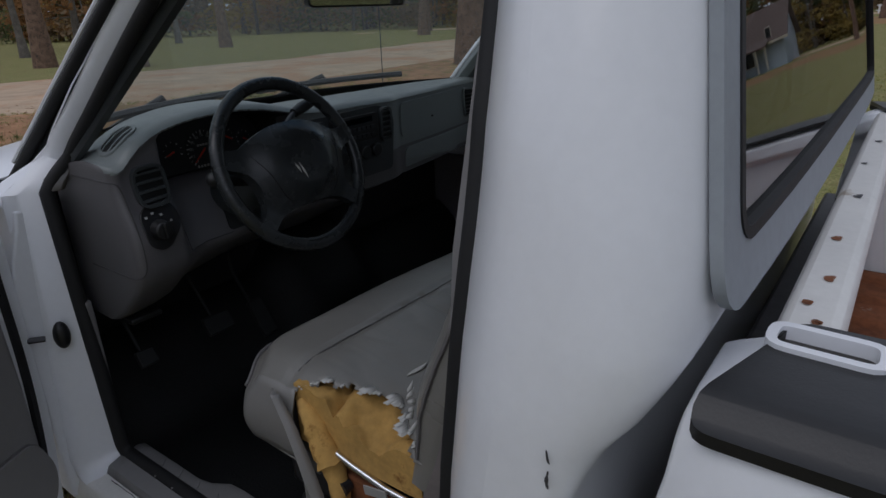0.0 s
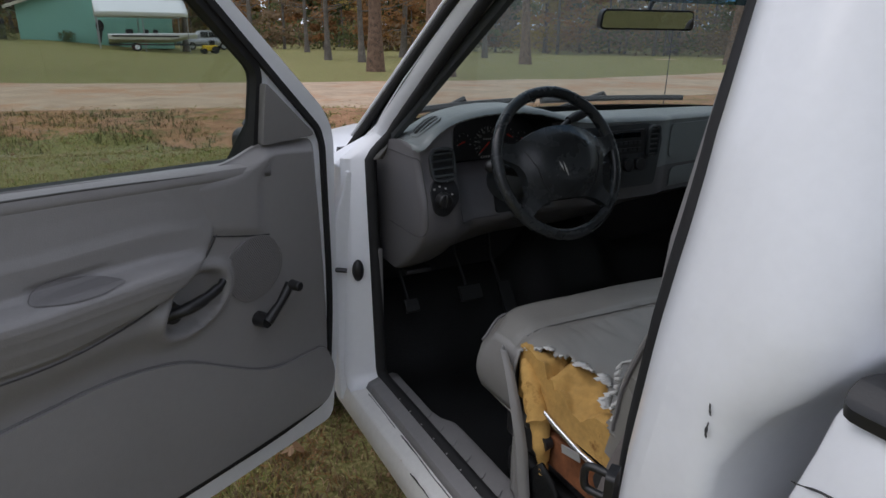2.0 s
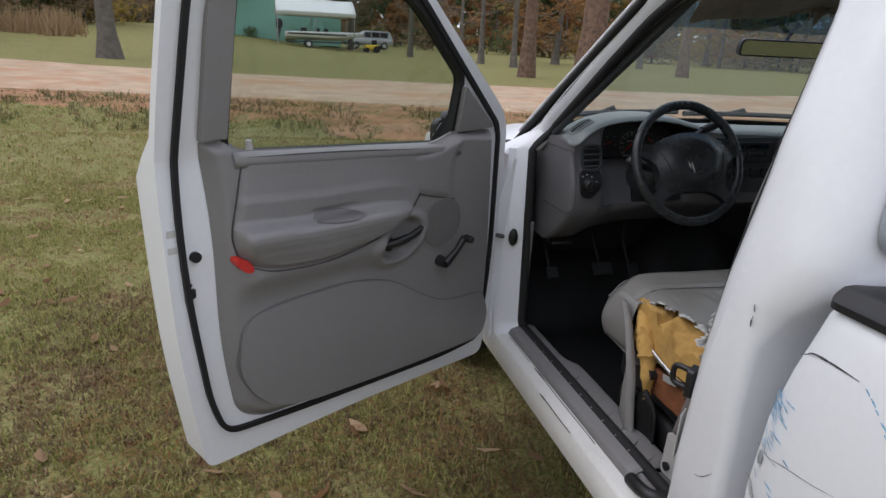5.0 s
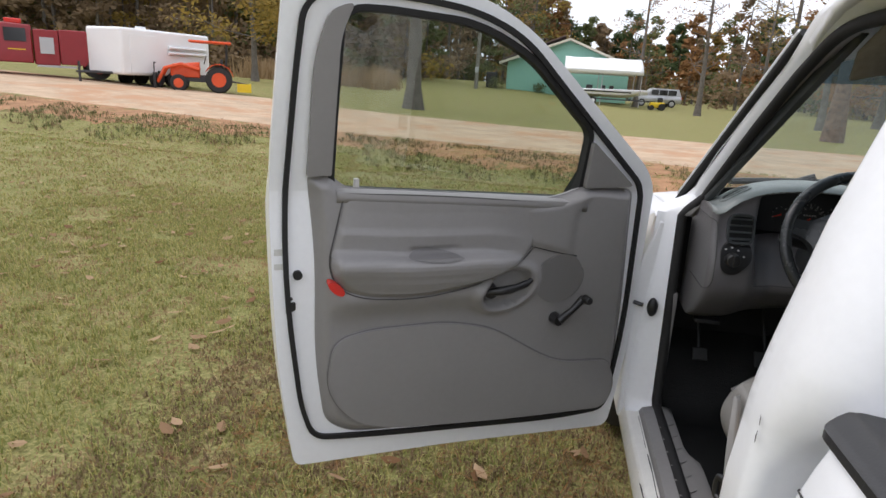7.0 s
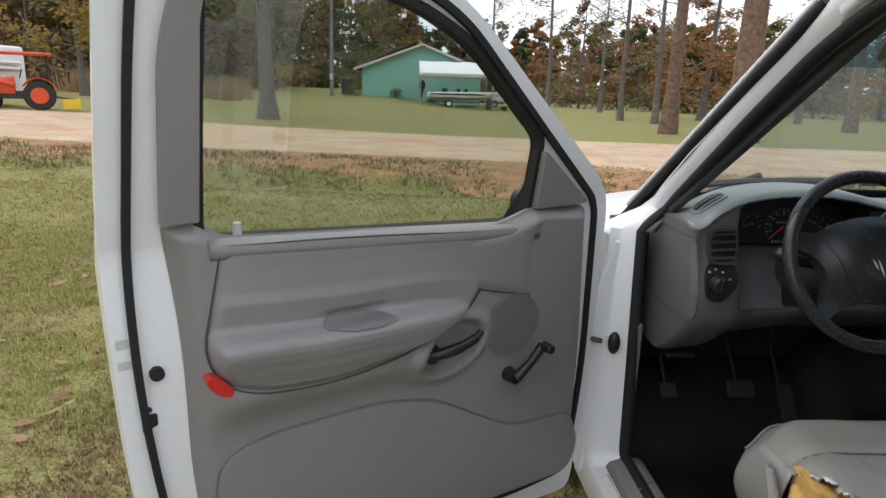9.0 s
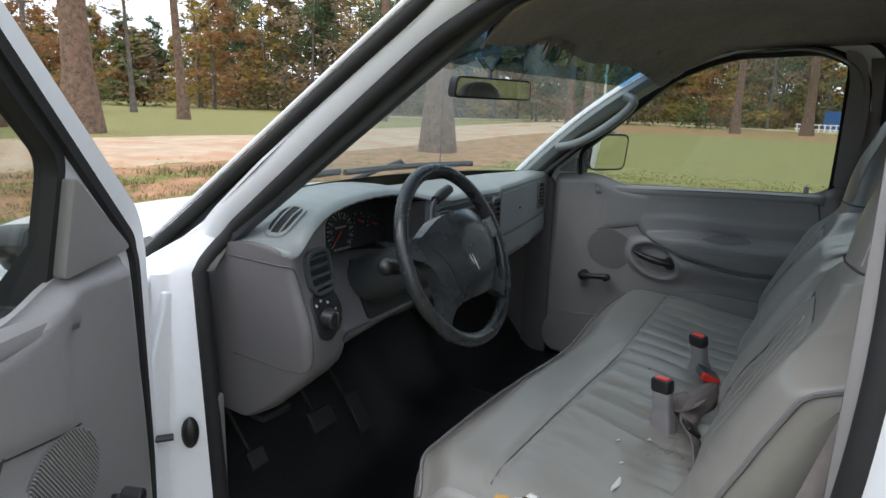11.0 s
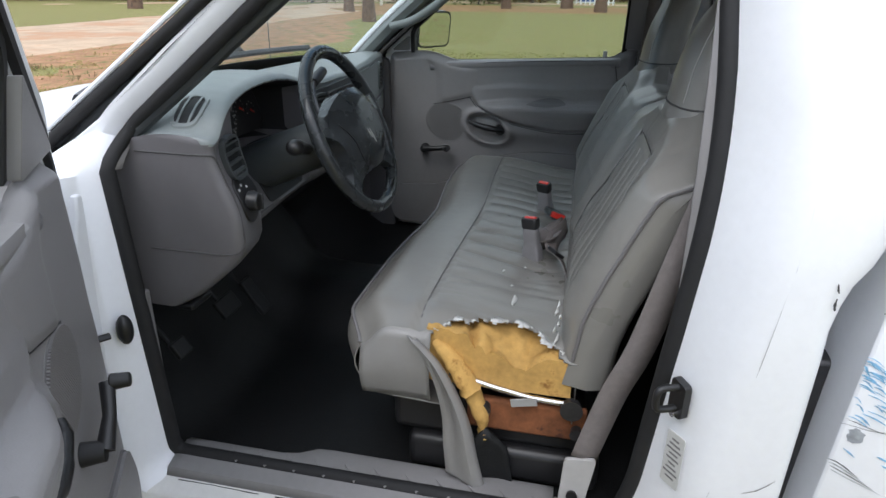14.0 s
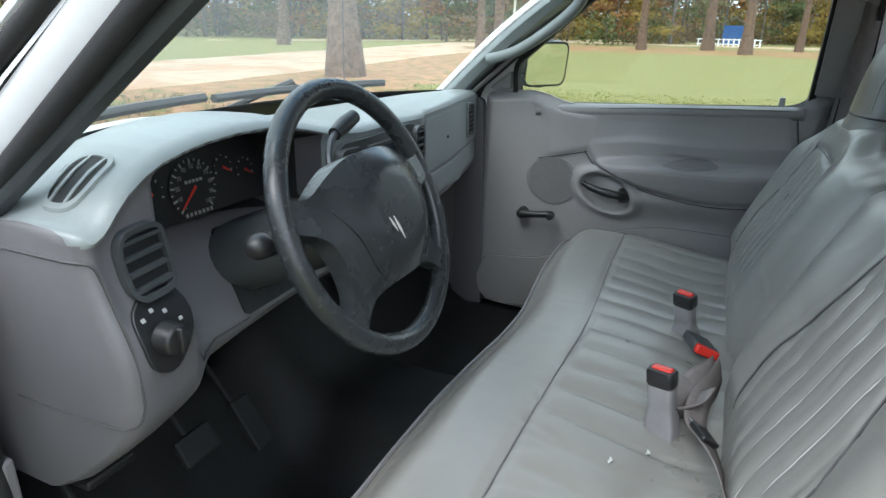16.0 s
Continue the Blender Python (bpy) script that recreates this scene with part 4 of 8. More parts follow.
for sg in (-1, 1):
    prof = [(0.955, 0.50), (0.985, 0.62), (1.005, 0.85), (1.003, 1.00), (0.990, 1.12), (0.975, 1.19), (0.962, 1.228), (0.945, 1.243), (0.90, 1.248), (0.785, 1.246), (0.765, 1.235), (0.762, 1.20), (0.80, 1.18), (0.80, 0.78), (0.86, 0.5)]
    ys = [-0.005, -0.02, -0.05, -0.1, -0.2, -0.3, -0.42] + [-0.5 - 0.15 * i for i in range(11)]
    rows = []
    for y in ys:
        e = 1 - ss(-0.0, -0.045, y)
        rows.append([Vector((sg * (x - 0.022 * e * (1 if x > 0.88 else 0)), y + bed_lean(z) * (1 - ss(0.0, -0.12, y)), z - 0.022 * e * (1 if z > 1.1 else 0))) for x, z in prof])
    part("bed_side", loft(bmesh.new(), rows, True, True), M_WHITE, truck, "scratched white bed side" if sg < 0 else "", bevel=0.004)
    # ribbed black rail cap with a stake hole
    out = rounded([(-0.012, 0.972, 0.03), (-2.02, 0.972, 0.02), (-2.02, 0.768, 0.02), (-0.070, 0.768, 0.02)], k=5)
    hole = rounded([(-0.050, 0.838), (-0.145, 0.842), (-0.145, 0.792), (-0.050, 0.788)], 0.018, 4)
    bm = plate(bmesh.new(), out, [hole] if sg < 0 else [], 0.0, 0.012, lambda a, b, n, sg=sg: Vector((sg * b, a, 1.249 + n - 0.022 * ss(0.935, 0.972, b))), cb=[0.80, 0.90, 0.93, 0.945, 0.96])
    part("rail_cap", bm, M_BLACK, truck, "black plastic bed rail cap", bevel=0.004)
    if sg < 0:
        bm = plate(bmesh.new(), inset(hole, -0.003), [inset(hole, 0.007)], 0.0, 0.016, lambda a, b, n: Vector((-b, a, 1.250 + n)))
        # the pocket is closed; a dark plate gives the shade of its opening
        part("stake_hole_plate", plate(bmesh.new(), inset(hole, 0.006), [], 0.0, 0.002, lambda a, b, n: Vector((-b, a, 1.2495 + n))), M_HOLE_SHADE, truck, "dark plate coloured for the shade in the stake pocket")
        part("stake_pocket_rim", bm, M_WHITE, truck, "chipped white stake pocket rim", bevel=0.003)
prof = [(-0.045, 0.70), (-0.045, 1.235), (-0.052, 1.250), (-0.10, 1.250), (-0.108, 1.238), (-0.108, 1.19), (-0.095, 1.15), (-0.095, 0.70)]
part("bed_front_panel", loft(bmesh.new(), [[Vector((x, y, z)) for y, z in prof] for x in [-0.785 + 0.157 * i for i in range(11)]], True, True), M_WHITE_DIRTY, truck, "chipped white bed front panel", bevel=0.006)
bm = bmesh.new()
rows = []
for x in [i * 0.02 - 0.79 for i in range(80)]:
    z = 0.755 + 0.010 * (1 if (x / 0.16) % 1 > 0.5 else 0)
    rows.append([Vector((x, y, z)) for y in (-0.09, -0.6, -1.2, -2.05)])
part("bed_floor", loft(bm, rows, False, False), M_BEDLINER, truck, "rusty ribbed bed floor with worn paint", solid=0.01)
# added dark box: stands in for the shade between cab and bed
part("gap_filler", box(bmesh.new(), -0.86, 0.86, -0.02, 0.05, 0.36, 0.98), M_DKSTEEL, truck, "dark filler box standing for the shaded gap between cab and bed", bevel=0.01)
part("tailgate", box(bmesh.new(), -0.80, 0.80, -2.10, -2.05, 0.62, 1.245), M_WHITE, truck, bevel=0.015)



def bed_skin(y, z, out=0.0012):
    """A point on the left bed side, out from its paint."""
    e = 1 - ss(-0.0, -0.045, y)
    x = lerp([(0.50, 0.955), (0.62, 0.985), (0.85, 1.005), (1.00, 1.003), (1.12, 0.990), (1.19, 0.975), (1.228, 0.962)], z)
    return Vector((-(x - 0.022 * e) - out, y + bed_lean(z) * (1 - ss(0.0, -0.12, y)), z - 0.022 * e * (1 if z > 1.1 else 0)))


def streak(name, pts, w, mat, label, at=bed_skin):
    """A tapering mark that lies on the paint."""
    path = smooth_path([Vector((p[0], p[1], 0)) for p in pts], 4)
    k = len(path) - 1
    rows = []
    for i, p in enumerate(path):
        d = (path[min(i + 1, k)] - path[max(i - 1, 0)]).normalized()
        ww = 0.5 * w * (0.25 + math.sin(math.pi * (i + 0.3) / (k + 0.6))) * (0.8 + 0.5 * noise.noise((i * 0.9, p.x * 40, p.y * 40)))
        rows.append([at(p.x - d.y * ww, p.y + d.x * ww), at(p.x + d.y * ww, p.y - d.x * ww)])
    part(name, loft(bmesh.new(), rows, False, False), mat, truck, label)


M_SCRATCH = material("bare_scratch", (0.055, 0.055, 0.06), 0.6, var=0.4, scale=60)
M_SCUFF_BLUE = material("blue_paint_scuff", (0.20, 0.42, 0.62), 0.5, var=0.45, scale=90)
M_SCUFF_GREY = material("grey_scuff", (0.30, 0.32, 0.34), 0.6, var=0.35, scale=70)
streak("scratch", [(0.000, 1.150), (-0.035, 1.152), (-0.075, 1.152), (-0.116, 1.150)], 0.0035, M_SCRATCH, "long dark scratch")
streak("scratch", [(0.0, 0.942), (-0.03, 0.946), (-0.064, 0.955), (-0.10, 0.962), (-0.142, 0.972)], 0.0013, M_SCRATCH, "thin dark scratch")
streak("scratch", [(-0.005, 0.952), (-0.03, 0.950), (-0.055, 0.945)], 0.0012, M_SCRATCH, "thin dark scratch")
# creases of the dent, their shading drawn as dark streaks on smooth paint
for i in range(4):
    streak("dent_streak", [(0.0 - 0.004 * i, 0.872 - 0.006 * i), (-0.012, 0.872 - 0.006 * i), (-0.024 - 0.006 * i, 0.867 - 0.007 * i), (-0.036 - 0.009 * i, 0.858 - 0.009 * i)], 0.0018 - 0.0002 * i, M_SCUFF_GREY if i % 2 else M_SCRATCH, "grey streak coloured as a crease of the dented bed side")
streak("scuff", [(-0.018, 0.915), (-0.021, 0.928), (-0.020, 0.942)], 0.016, M_SCUFF_GREY, "grey scuff")
rng = random.Random(41)
for i in range(38):
    y0, z0 = -0.002 - 0.030 * rng.random() ** 1.4, 0.955 + 0.115 * rng.random()
    ln = rng.uniform(0.006, 0.026)
    streak("paint_transfer", [(y0, z0), (y0 - ln * 0.5, z0 - 0.001), (y0 - ln, z0 - 0.004 - 0.005 * rng.random())], rng.uniform(0.001, 0.0032), M_SCUFF_BLUE, "blue paint scuff")
for y0, z0, ln in ((-0.128, 1.146, 0.010), (-0.140, 1.138, 0.012), (-0.152, 1.128, 0.008), (-0.166, 1.116, 0.016), (-0.176, 1.103, 0.010), (-0.20, 1.085, 0.006), (-0.215, 1.060, 0.008), (-0.222, 1.020, 0.024), (-0.045, 0.905, 0.014), (-0.052, 0.890, 0.010), (-0.015, 0.900, 0.012), (-0.060, 0.965, 0.010), (-0.25, 0.99, 0.012)):
    streak("paint_transfer", [(y0, z0), (y0 - ln * 0.5, z0 - ln * 0.3), (y0 - ln, z0 - ln * 0.7)], 0.0026, M_SCUFF_BLUE, "blue paint scuff")
cab_skin = lambda y, z: Vector((side_x(z) - 0.0013, y, z))
for pts, w in (([(0.094, 1.182), (0.092, 1.172), (0.090, 1.168)], 0.003), ([(0.091, 1.160), (0.092, 1.148), (0.090, 1.140)], 0.0035), ([(0.150, 0.784), (0.128, 0.795), (0.105, 0.820)], 0.0016)):
    streak("scratch", pts, w, M_SCRATCH, "dark mark in the paint", cab_skin)
for x, y, l in ((-0.70, -0.070, 0.012), (-0.62, -0.082, 0.02), (-0.46, -0.074, 0.018), (-0.22, -0.08, 0.026), (0.05, -0.07, 0.016), (0.3, -0.08, 0.024), (-0.745, -0.085, 0.008)):
    streak("paint_chip", [(x, y), (x + l * 0.5, y + 0.004), (x + l, y - 0.002)], 0.011, M_RUST if x < -0.3 else M_SCRATCH, "chipped paint on the bed rail", lambda a, b: Vector((a, b, 1.2512)))

# wheels
def wheel(x, y):
    sg = 1 if x > 0 else -1
    rows = []
    for r, o in ((0.20, -0.10), (0.29, -0.115), (0.345, -0.095), (0.362, -0.05), (0.362, 0.05), (0.345, 0.095), (0.29, 0.115), (0.20, 0.10)):
        rows.append([Vector((x + sg * o, y + r * math.cos(a), 0.362 + r * math.sin(a))) for a in (2 * math.pi * i / 32 for i in range(32))])
    w = part("wheel", loft(bmesh.new(), rows, True, False), M_TYRE, truck, "black road tyre on a steel rim")
    bm = bmesh.new()
    disc(bm, (x + sg * 0.06, y, 0.362), (1, 0, 0), 0.20, 0.05, 28, 0.18)
    part("rim", bm, M_STEEL, w, bevel=0.006)


for x in (-0.84, 0.84):
    wheel(x, 2.22)
    wheel(x, -0.98)

# ---- bench seat ----
seat = thing("bench_seat", (0, 0.65, 0.51), "grey vinyl bench seat with a torn outer edge showing yellow foam", "seat")


def seat_front(x):
    """How far forward the cushion reaches: a bay on either side of a shallow middle."""
    return 0.952 - 0.034 * bell(x, 0.03, 0.26) - 0.055 * ss(0.62, 0.77, abs(x + 0.02)) ** 1.5


def cushion_top(x, y):
    f = seat_front(x)
    z = 0.918 - 0.035 * ss(0.75, 0.45, y) - 0.050 * ss(f - 0.075, f, y) ** 1.6
    z -= 0.020 * bell(x, -0.40, 0.20) * bell(y, 0.60, 0.15) + 0.016 * bell(x, 0.42, 0.2) * bell(y, 0.6, 0.15)
    z -= 0.030 * ss(0.64, 0.765, abs(x + 0.02)) ** 2
    seam = 0.772 - 0.02 * bell(x, 0.0, 0.3)
    z -= 0.007 * bell(y, seam, 0.006)
    if y < seam:
        k = ((x + 2.0) / 0.082) % 1.0
        z += 0.0090 * (math.sin(math.pi * k) ** 0.30 - 1) * ss(seam, seam - 0.03, y) * (0.80 + 0.35 * noise.noise((x * 5, y * 5, 0))) * (0.40 + 0.60 * ss(-0.45, -0.25, x))
    z += 0.0014 * noise.noise((x * 9, y * 16, 3)) + 0.0004 * noise.noise((x * 40, y * 25, 7)) - 0.0026 * max(0.0, 1 - 6 * abs(noise.noise((x * 11 + y * 3, y * 4 - x * 2, 11)))) ** 1.5 * ss(0.05, -0.30, x) * ss(0.80, 0.74, y)
    return z


def cushion_row(x):
    f = seat_front(x)
    ys = [0.43 + (f - 0.43) * i / 46 for i in range(47)]
    pts = [Vector((x, y, cushion_top(x, y))) for y in ys]
    bulge = 0.022
    zt = pts[-1].z
    for i in range(1, 9):
        t = i / 8
        pts.append(Vector((x, f + bulge * math.sin(math.pi * t) + 0.008 * t - 0.04 * t * t, zt + (0.715 - zt) * t)))
    pts += [Vector((x, 0.70, 0.705)), Vector((x, 0.43, 0.705))]
    return pts


xs = [-0.772] + [-0.768 + 0.0068 * i for i in range(215)] + [0.70]
bm = loft(bmesh.new(), [cushion_row(x) for x in xs], True, True)


TEAR = [(0.44, -0.772), (0.48, -0.742), (0.515, -0.708), (0.55, -0.690), (0.60, -0.694), (0.66, -0.720), (0.71, -0.748), (0.75, -0.776)]


def torn(p, d=0.0):
    """Whether the cover has been torn away here: the outboard rear corner of the driver's end."""
    edge = lerp(TEAR, p.y)
    edge += 0.016 * noise.noise((p.y * 38, p.x * 12, 1)) + 0.008 * noise.noise((p.y * 110, 4, 2))
    return p.x < edge - d and 0.455 < p.y < 0.80 and p.z > 0.70


bmesh.ops.delete(bm, geom=[f for f in bm.faces if torn(f.calc_center_median())], context="FACES")
part("cushion", bm, M_VINYL, seat, "creased grey vinyl seat cushion with pleats", smooth=60, solid=0.003)
# outboard end of the cover, in front of the tear
bm = bmesh.new()
rows = []
for i in range(14):
    y = 0.742 + (seat_front(-0.772) - 0.742) * i / 13
    zt = cushion_top(-0.772, y)
    rows.append([Vector((-0.772 - 0.018 * math.sin(math.pi * j / 8), y, zt + (0.715 - zt) * j / 8)) for j in range(9)])
part("cushion_end", loft(bm, rows, False, False), M_VINYL_LT, seat, "", solid=0.003)
# piping along the cushion's front and end seams
bm = bmesh.new()
tube(bm, [Vector((x, seat_front(x) + 0.002, cushion_top(x, seat_front(x)) + 0.002)) for x in xs], 0.0042, 6)
part("piping", bm, M_TRIM_DK, seat)
# foam, lumpy, under the torn cover
rows = []
for i in range(26):
    x = -0.765 + 0.0075 * i
    loop = []
    for j in range(40):
        y = 0.44 + (0.752 - 0.44) * j / 39
        dent = 0.026 * abs(noise.noise((x * 12, y * 12, 5))) + 0.024 * bell(y, 0.66 + 0.25 * (x + 0.72), 0.010) + 0.018 * bell(y, 0.600 - 0.5 * (x + 0.72), 0.008) * ss(-0.70, -0.75, x) + 0.010 * bell(y, 0.535, 0.010) + 0.007 * noise.noise((x * 45, y * 45, 2))
        hollow = 0.045 * bell(y, 0.56, 0.06) * ss(-0.66, -0.76, x)
        loop.append(Vector((x, y, cushion_top(max(x, -0.70), y) - 0.014 - dent - hollow)))
    loop += [Vector((x, 0.752, 0.765)), Vector((x, 0.44, 0.765))]
    rows.append(loop)
bm = loft(bmesh.new(), rows, True, True)
part("foam", bm, M_FOAM, seat, "torn yellow foam padding", smooth=60)
# lump of foam that runs down behind the torn strip
bm = bmesh.new()
pts = smooth_path([(-0.760, 0.735, 0.862), (-0.772, 0.700, 0.835), (-0.778, 0.670, 0.795), (-0.782, 0.640, 0.745), (-0.785, 0.622, 0.690), (-0.785, 0.618, 0.650)], 5)
tube(bm, pts, [(0.012 + 0.014 * math.sin(math.pi * min(1.0, i / (len(pts) - 1) * 1.15))) * (1 + 0.35 * noise.noise((i * 0.8, 3, 1))) for i in range(len(pts))], 12, flat=0.8)
for v in bm.verts:
    v.co += Vector((0.007, 0.010, 0.010)) * noise.noise(v.co * 30)
part("foam_side", bm, M_FOAM, seat, "hanging lump of torn yellow foam", smooth=60)
# white frayed backing along the tear: a ragged rim with a few larger flaps
bm = bmesh.new()
rng = random.Random(5)
for j in range(90):
    y = 0.462 + 0.285 * j / 89
    edge = lerp(TEAR, y) + 0.014 * noise.noise((y * 38, -8.6, 1))
    big = bell(y, 0.555, 0.014) + bell(y, 0.61, 0.010) + 0.9 * bell(y, 0.50, 0.016) + 0.5 * bell(y, 0.69, 0.01)
    wid = 0.0015 + 0.0035 * rng.random() + 0.026 * big * (0.6 + 0.5 * rng.random())
    if rng.random() < 0.62 and big < 0.3:
        continue
    p = Vector((edge, y, cushion_top(edge, y) + 0.0035))
    q = p + Vector((-wid, 0.006 * (rng.random() - 0.5), 0.002 + 0.010 * rng.random() * (big - 0.4)))
    bm.faces.new([bm.verts.new(v) for v in (p + Vector((0.004 + 0.004 * big, -0.003, 0)), p + Vector((0.005 + 0.006 * big, 0.003, 0)), q + Vector((0, 0.0016 + 0.004 * big, 0)), q + Vector((0, -0.0016 - 0.004 * big, -0.001)))])
tagged(part("frayed_edge", bm, M_BACKING, seat, solid=0.0015), "frayed white backing of the torn vinyl", kind="stuff")
# rip with its white lining, and torn corner against the backrest
for cx, cy, ln, w in ((-0.585, 0.585, 0.070, 0.0055), (-0.42, 0.63, 0.018, 0.003), (-0.50, 0.60, 0.014, 0.003), (-0.36, 0.58, 0.016, 0.003)):
    rows = [[Vector((cx - ln / 2 + ln * k / 8, cy + sg * w * math.sin(math.pi * k / 8) + 0.0014 * math.sin(k), cushion_top(cx - ln / 2 + ln * k / 8, cy) + 0.003)) for sg in (-1, 0.2, 1)] for k in range(9)]
    part("rip", loft(bmesh.new(), rows, False, False), M_BACKING, seat, "small rip in the vinyl", solid=0.001)
rng = random.Random(9)
for k in range(6):
    c = Vector((-0.735 + 0.012 * rng.random() - 0.03 * (k > 5), 0.47 + 0.012 * rng.random(), 0.885 + 0.016 * k))
    d = Vector((rng.uniform(-0.012, -0.004), rng.uniform(0.002, 0.010), rng.uniform(-0.008, 0.010)))
    bm = bmesh.new()
    bm.faces.new([bm.verts.new(p) for p in (c, c + Vector((0.006, 0.002, 0.012)), c + d + Vector((0, 0, 0.006)), c + d)])
    part("torn_flap", bm, M_BACKING, seat, "torn white scrap of vinyl", solid=0.0015)
# torn strip of cover that hangs to the floor
rows = []
path = smooth_path([(-0.790, 0.780, 0.882), (-0.800, 0.735, 0.840), (-0.806, 0.700, 0.775), (-0.808, 0.676, 0.700), (-0.812, 0.664, 0.620), (-0.815, 0.650, 0.545)], 5)
for i, c in enumerate(path):
    t = i / (len(path) - 1)
    w = 0.012 + 0.034 * t
    fold = 0.014 * math.sin(2.2 * t + 0.5)
    rows.append([c + Vector((fold * math.sin(3 * u) - 0.012 * (1 - u * u), w * u, 0.012 * u * t)) for u in (-1.0, -0.8, -0.5, -0.2, 0.1, 0.4, 0.7, 1.0)])
part("hanging_strip", loft(bmesh.new(), rows, False, False), M_VINYL_LT, seat, "torn strip of grey vinyl hanging down", solid=0.004)
# frame and slide
bm = box(bmesh.new(), -0.765, -0.745, 0.40, 0.66, 0.655, 0.735)
part("seat_frame", bm, M_RUST, seat, "rusty steel seat frame", bevel=0.006)
bm = bmesh.new()
tube(bm, [(-0.770, 0.70, 0.795), (-0.772, 0.60, 0.772), (-0.772, 0.52, 0.758), (-0.768, 0.44, 0.752)], 0.007, 10)
part("chrome_rod", bm, M_STEEL, seat, "bright steel lever rod")
part("frame_label", box(bmesh.new(), -0.0015, 0.0015, -0.028, 0.028, -0.009, 0.009, Matrix.Translation((-0.784, 0.535, 0.752)) @ Matrix.Rotation(radians(-12), 4, "X")), M_MARK, seat, "small white label with printed bars")
for y, z, r in ((0.435, 0.75, 0.024), (0.62, 0.72, 0.016), (0.42, 0.69, 0.014)):
    bm = bmesh.new()
    disc(bm, (-0.780, y, z), (1, 0, 0), r, 0.022, 20, r * 0.8)
    part("pivot_bolt", bm, M_DKSTEEL, seat, "dark steel pivot bolt")
bm = box(box(bmesh.new(), -0.74, 0.68, 0.40, 0.84, 0.60, 0.705), -0.76, 0.70, 0.36, 0.80, 0.51, 0.60)
part("seat_riser", bm, M_BLACK, seat, "black seat riser", bevel=0.02, seg=3)
rows = [[Vector((-0.795 + 0.010 * math.sin(4 * u + t), 0.545 + 0.085 * u + 0.02 * t, 0.515 + (0.165 - 0.10 * abs(u - 0.55)) * t)) for u in (0, 0.2, 0.4, 0.55, 0.7, 0.85, 1.0)] for t in (0, 0.25, 0.5, 0.75, 1.0)]
part("black_flap", loft(bmesh.new(), rows, False, False), M_MAT, seat, "upright black carpet flap", solid=0.006)


# backrest with two built-in headrests
BACK_Y = [(0.80, 0.475), (0.88, 0.470), (0.95, 0.455), (1.05, 0.418), (1.14, 0.380), (1.25, 0.328), (1.30, 0.302), (1.34, 0.288), (1.40, 0.276), (1.465, 0.262), (1.53, 0.240), (1.585, 0.205)]


def back_top(x):
    lo = 1.300 - 0.030 * bell(x, -0.02, 0.06)
    for c in (-0.445, 0.405):
        lo = max(lo, 1.292 + 0.055 * ss(0.26, 0.10, abs(x - c)))
    return lo - (0.05 if x < 0 else 0.10) * ss(0.60, 0.755, abs(x + 0.02)) ** 1.5


def back_face(x, t):
    """Front surface of the backrest at height fraction t."""
    zt = back_top(x)
    z = 0.86 + (zt - 0.86) * t
    y = lerp(BACK_Y, z)
    for c in (-0.445, 0.405):
        off = abs(x - c)
        y += 0.022 * bell(off, 0.255, 0.06) * ss(0.88, 0.98, z) * ss(1.32, 1.20, z)
        y += 0.012 * bell(z, 0.98, 0.08) * bell(off, 0, 0.2)
        wide = 0.190 - 0.06 * ss(1.02, 1.24, z)
        y -= 0.006 * bell(off, wide, 0.006) * ss(0.90, 0.94, z) * ss(1.262, 1.255, z)
        y -= 0.006 * bell(z, 1.258 - 0.10 * off, 0.006) * ss(0.14, 0.13, off)
        if off < wide:
            k = ((x - c) / 0.052 + 0.5) % 1.0
            y -= 0.0055 * bell(k, 0.5, 0.095) * ss(0.90, 0.96, z) * ss(1.25, 1.20, z)
    y -= 0.016 * bell(x, -0.02, 0.012) + 0.02 * bell(x, -0.02, 0.05)
    y += 0.0015 * noise.noise((x * 9, z * 9, 9)) - 0.0016 * max(0.0, 1 - 7 * abs(noise.noise((x * 7 + z * 3, z * 9 - x * 4, 21)))) ** 1.5 + 0.0003 * noise.noise((x * 30, z * 30, 4))
    return y, z


def back_row(x):
    u = min(1.0, max(0.0, (abs(x + 0.028) - 0.655) / 0.085))
    shrink = 0.030 * (1 - math.sqrt(1 - u * u))
    zt = back_top(x)
    pts = []
    for j in range(65):
        y, z = back_face(x, j / 64)
        edge = 0.045 * ss(zt - 0.045, zt, z) ** 2
        pts.append(Vector((x, y - shrink - edge, z)))
    for j in range(12):
        t = 1 - j / 11
        z = 0.80 + (zt - 0.80) * t
        th = lerp([(0.80, 0.12), (1.2, 0.13), (1.32, 0.11), (1.58, 0.085)], z)
        pts.append(Vector((x, lerp(BACK_Y, z) - th + shrink + 0.03 * ss(0.9, 1.0, t), z - 0.004)))
    pts.append(Vector((x, 0.46, 0.80)))
    return pts


bxs = [-0.768] + [-0.765 + 0.0065 * i for i in range(227)] + [0.712]


def back_end(x):
    """The rounded end of the backrest: its outline drawn together to the middle."""
    return [Vector((x + math.copysign(0.007, x), lerp(BACK_Y, p.z) - 0.058 + 0.25 * (p.y - lerp(BACK_Y, p.z) + 0.058), p.z - 0.02 * ss(1.1, 1.25, p.z))) for p in back_row(x)]


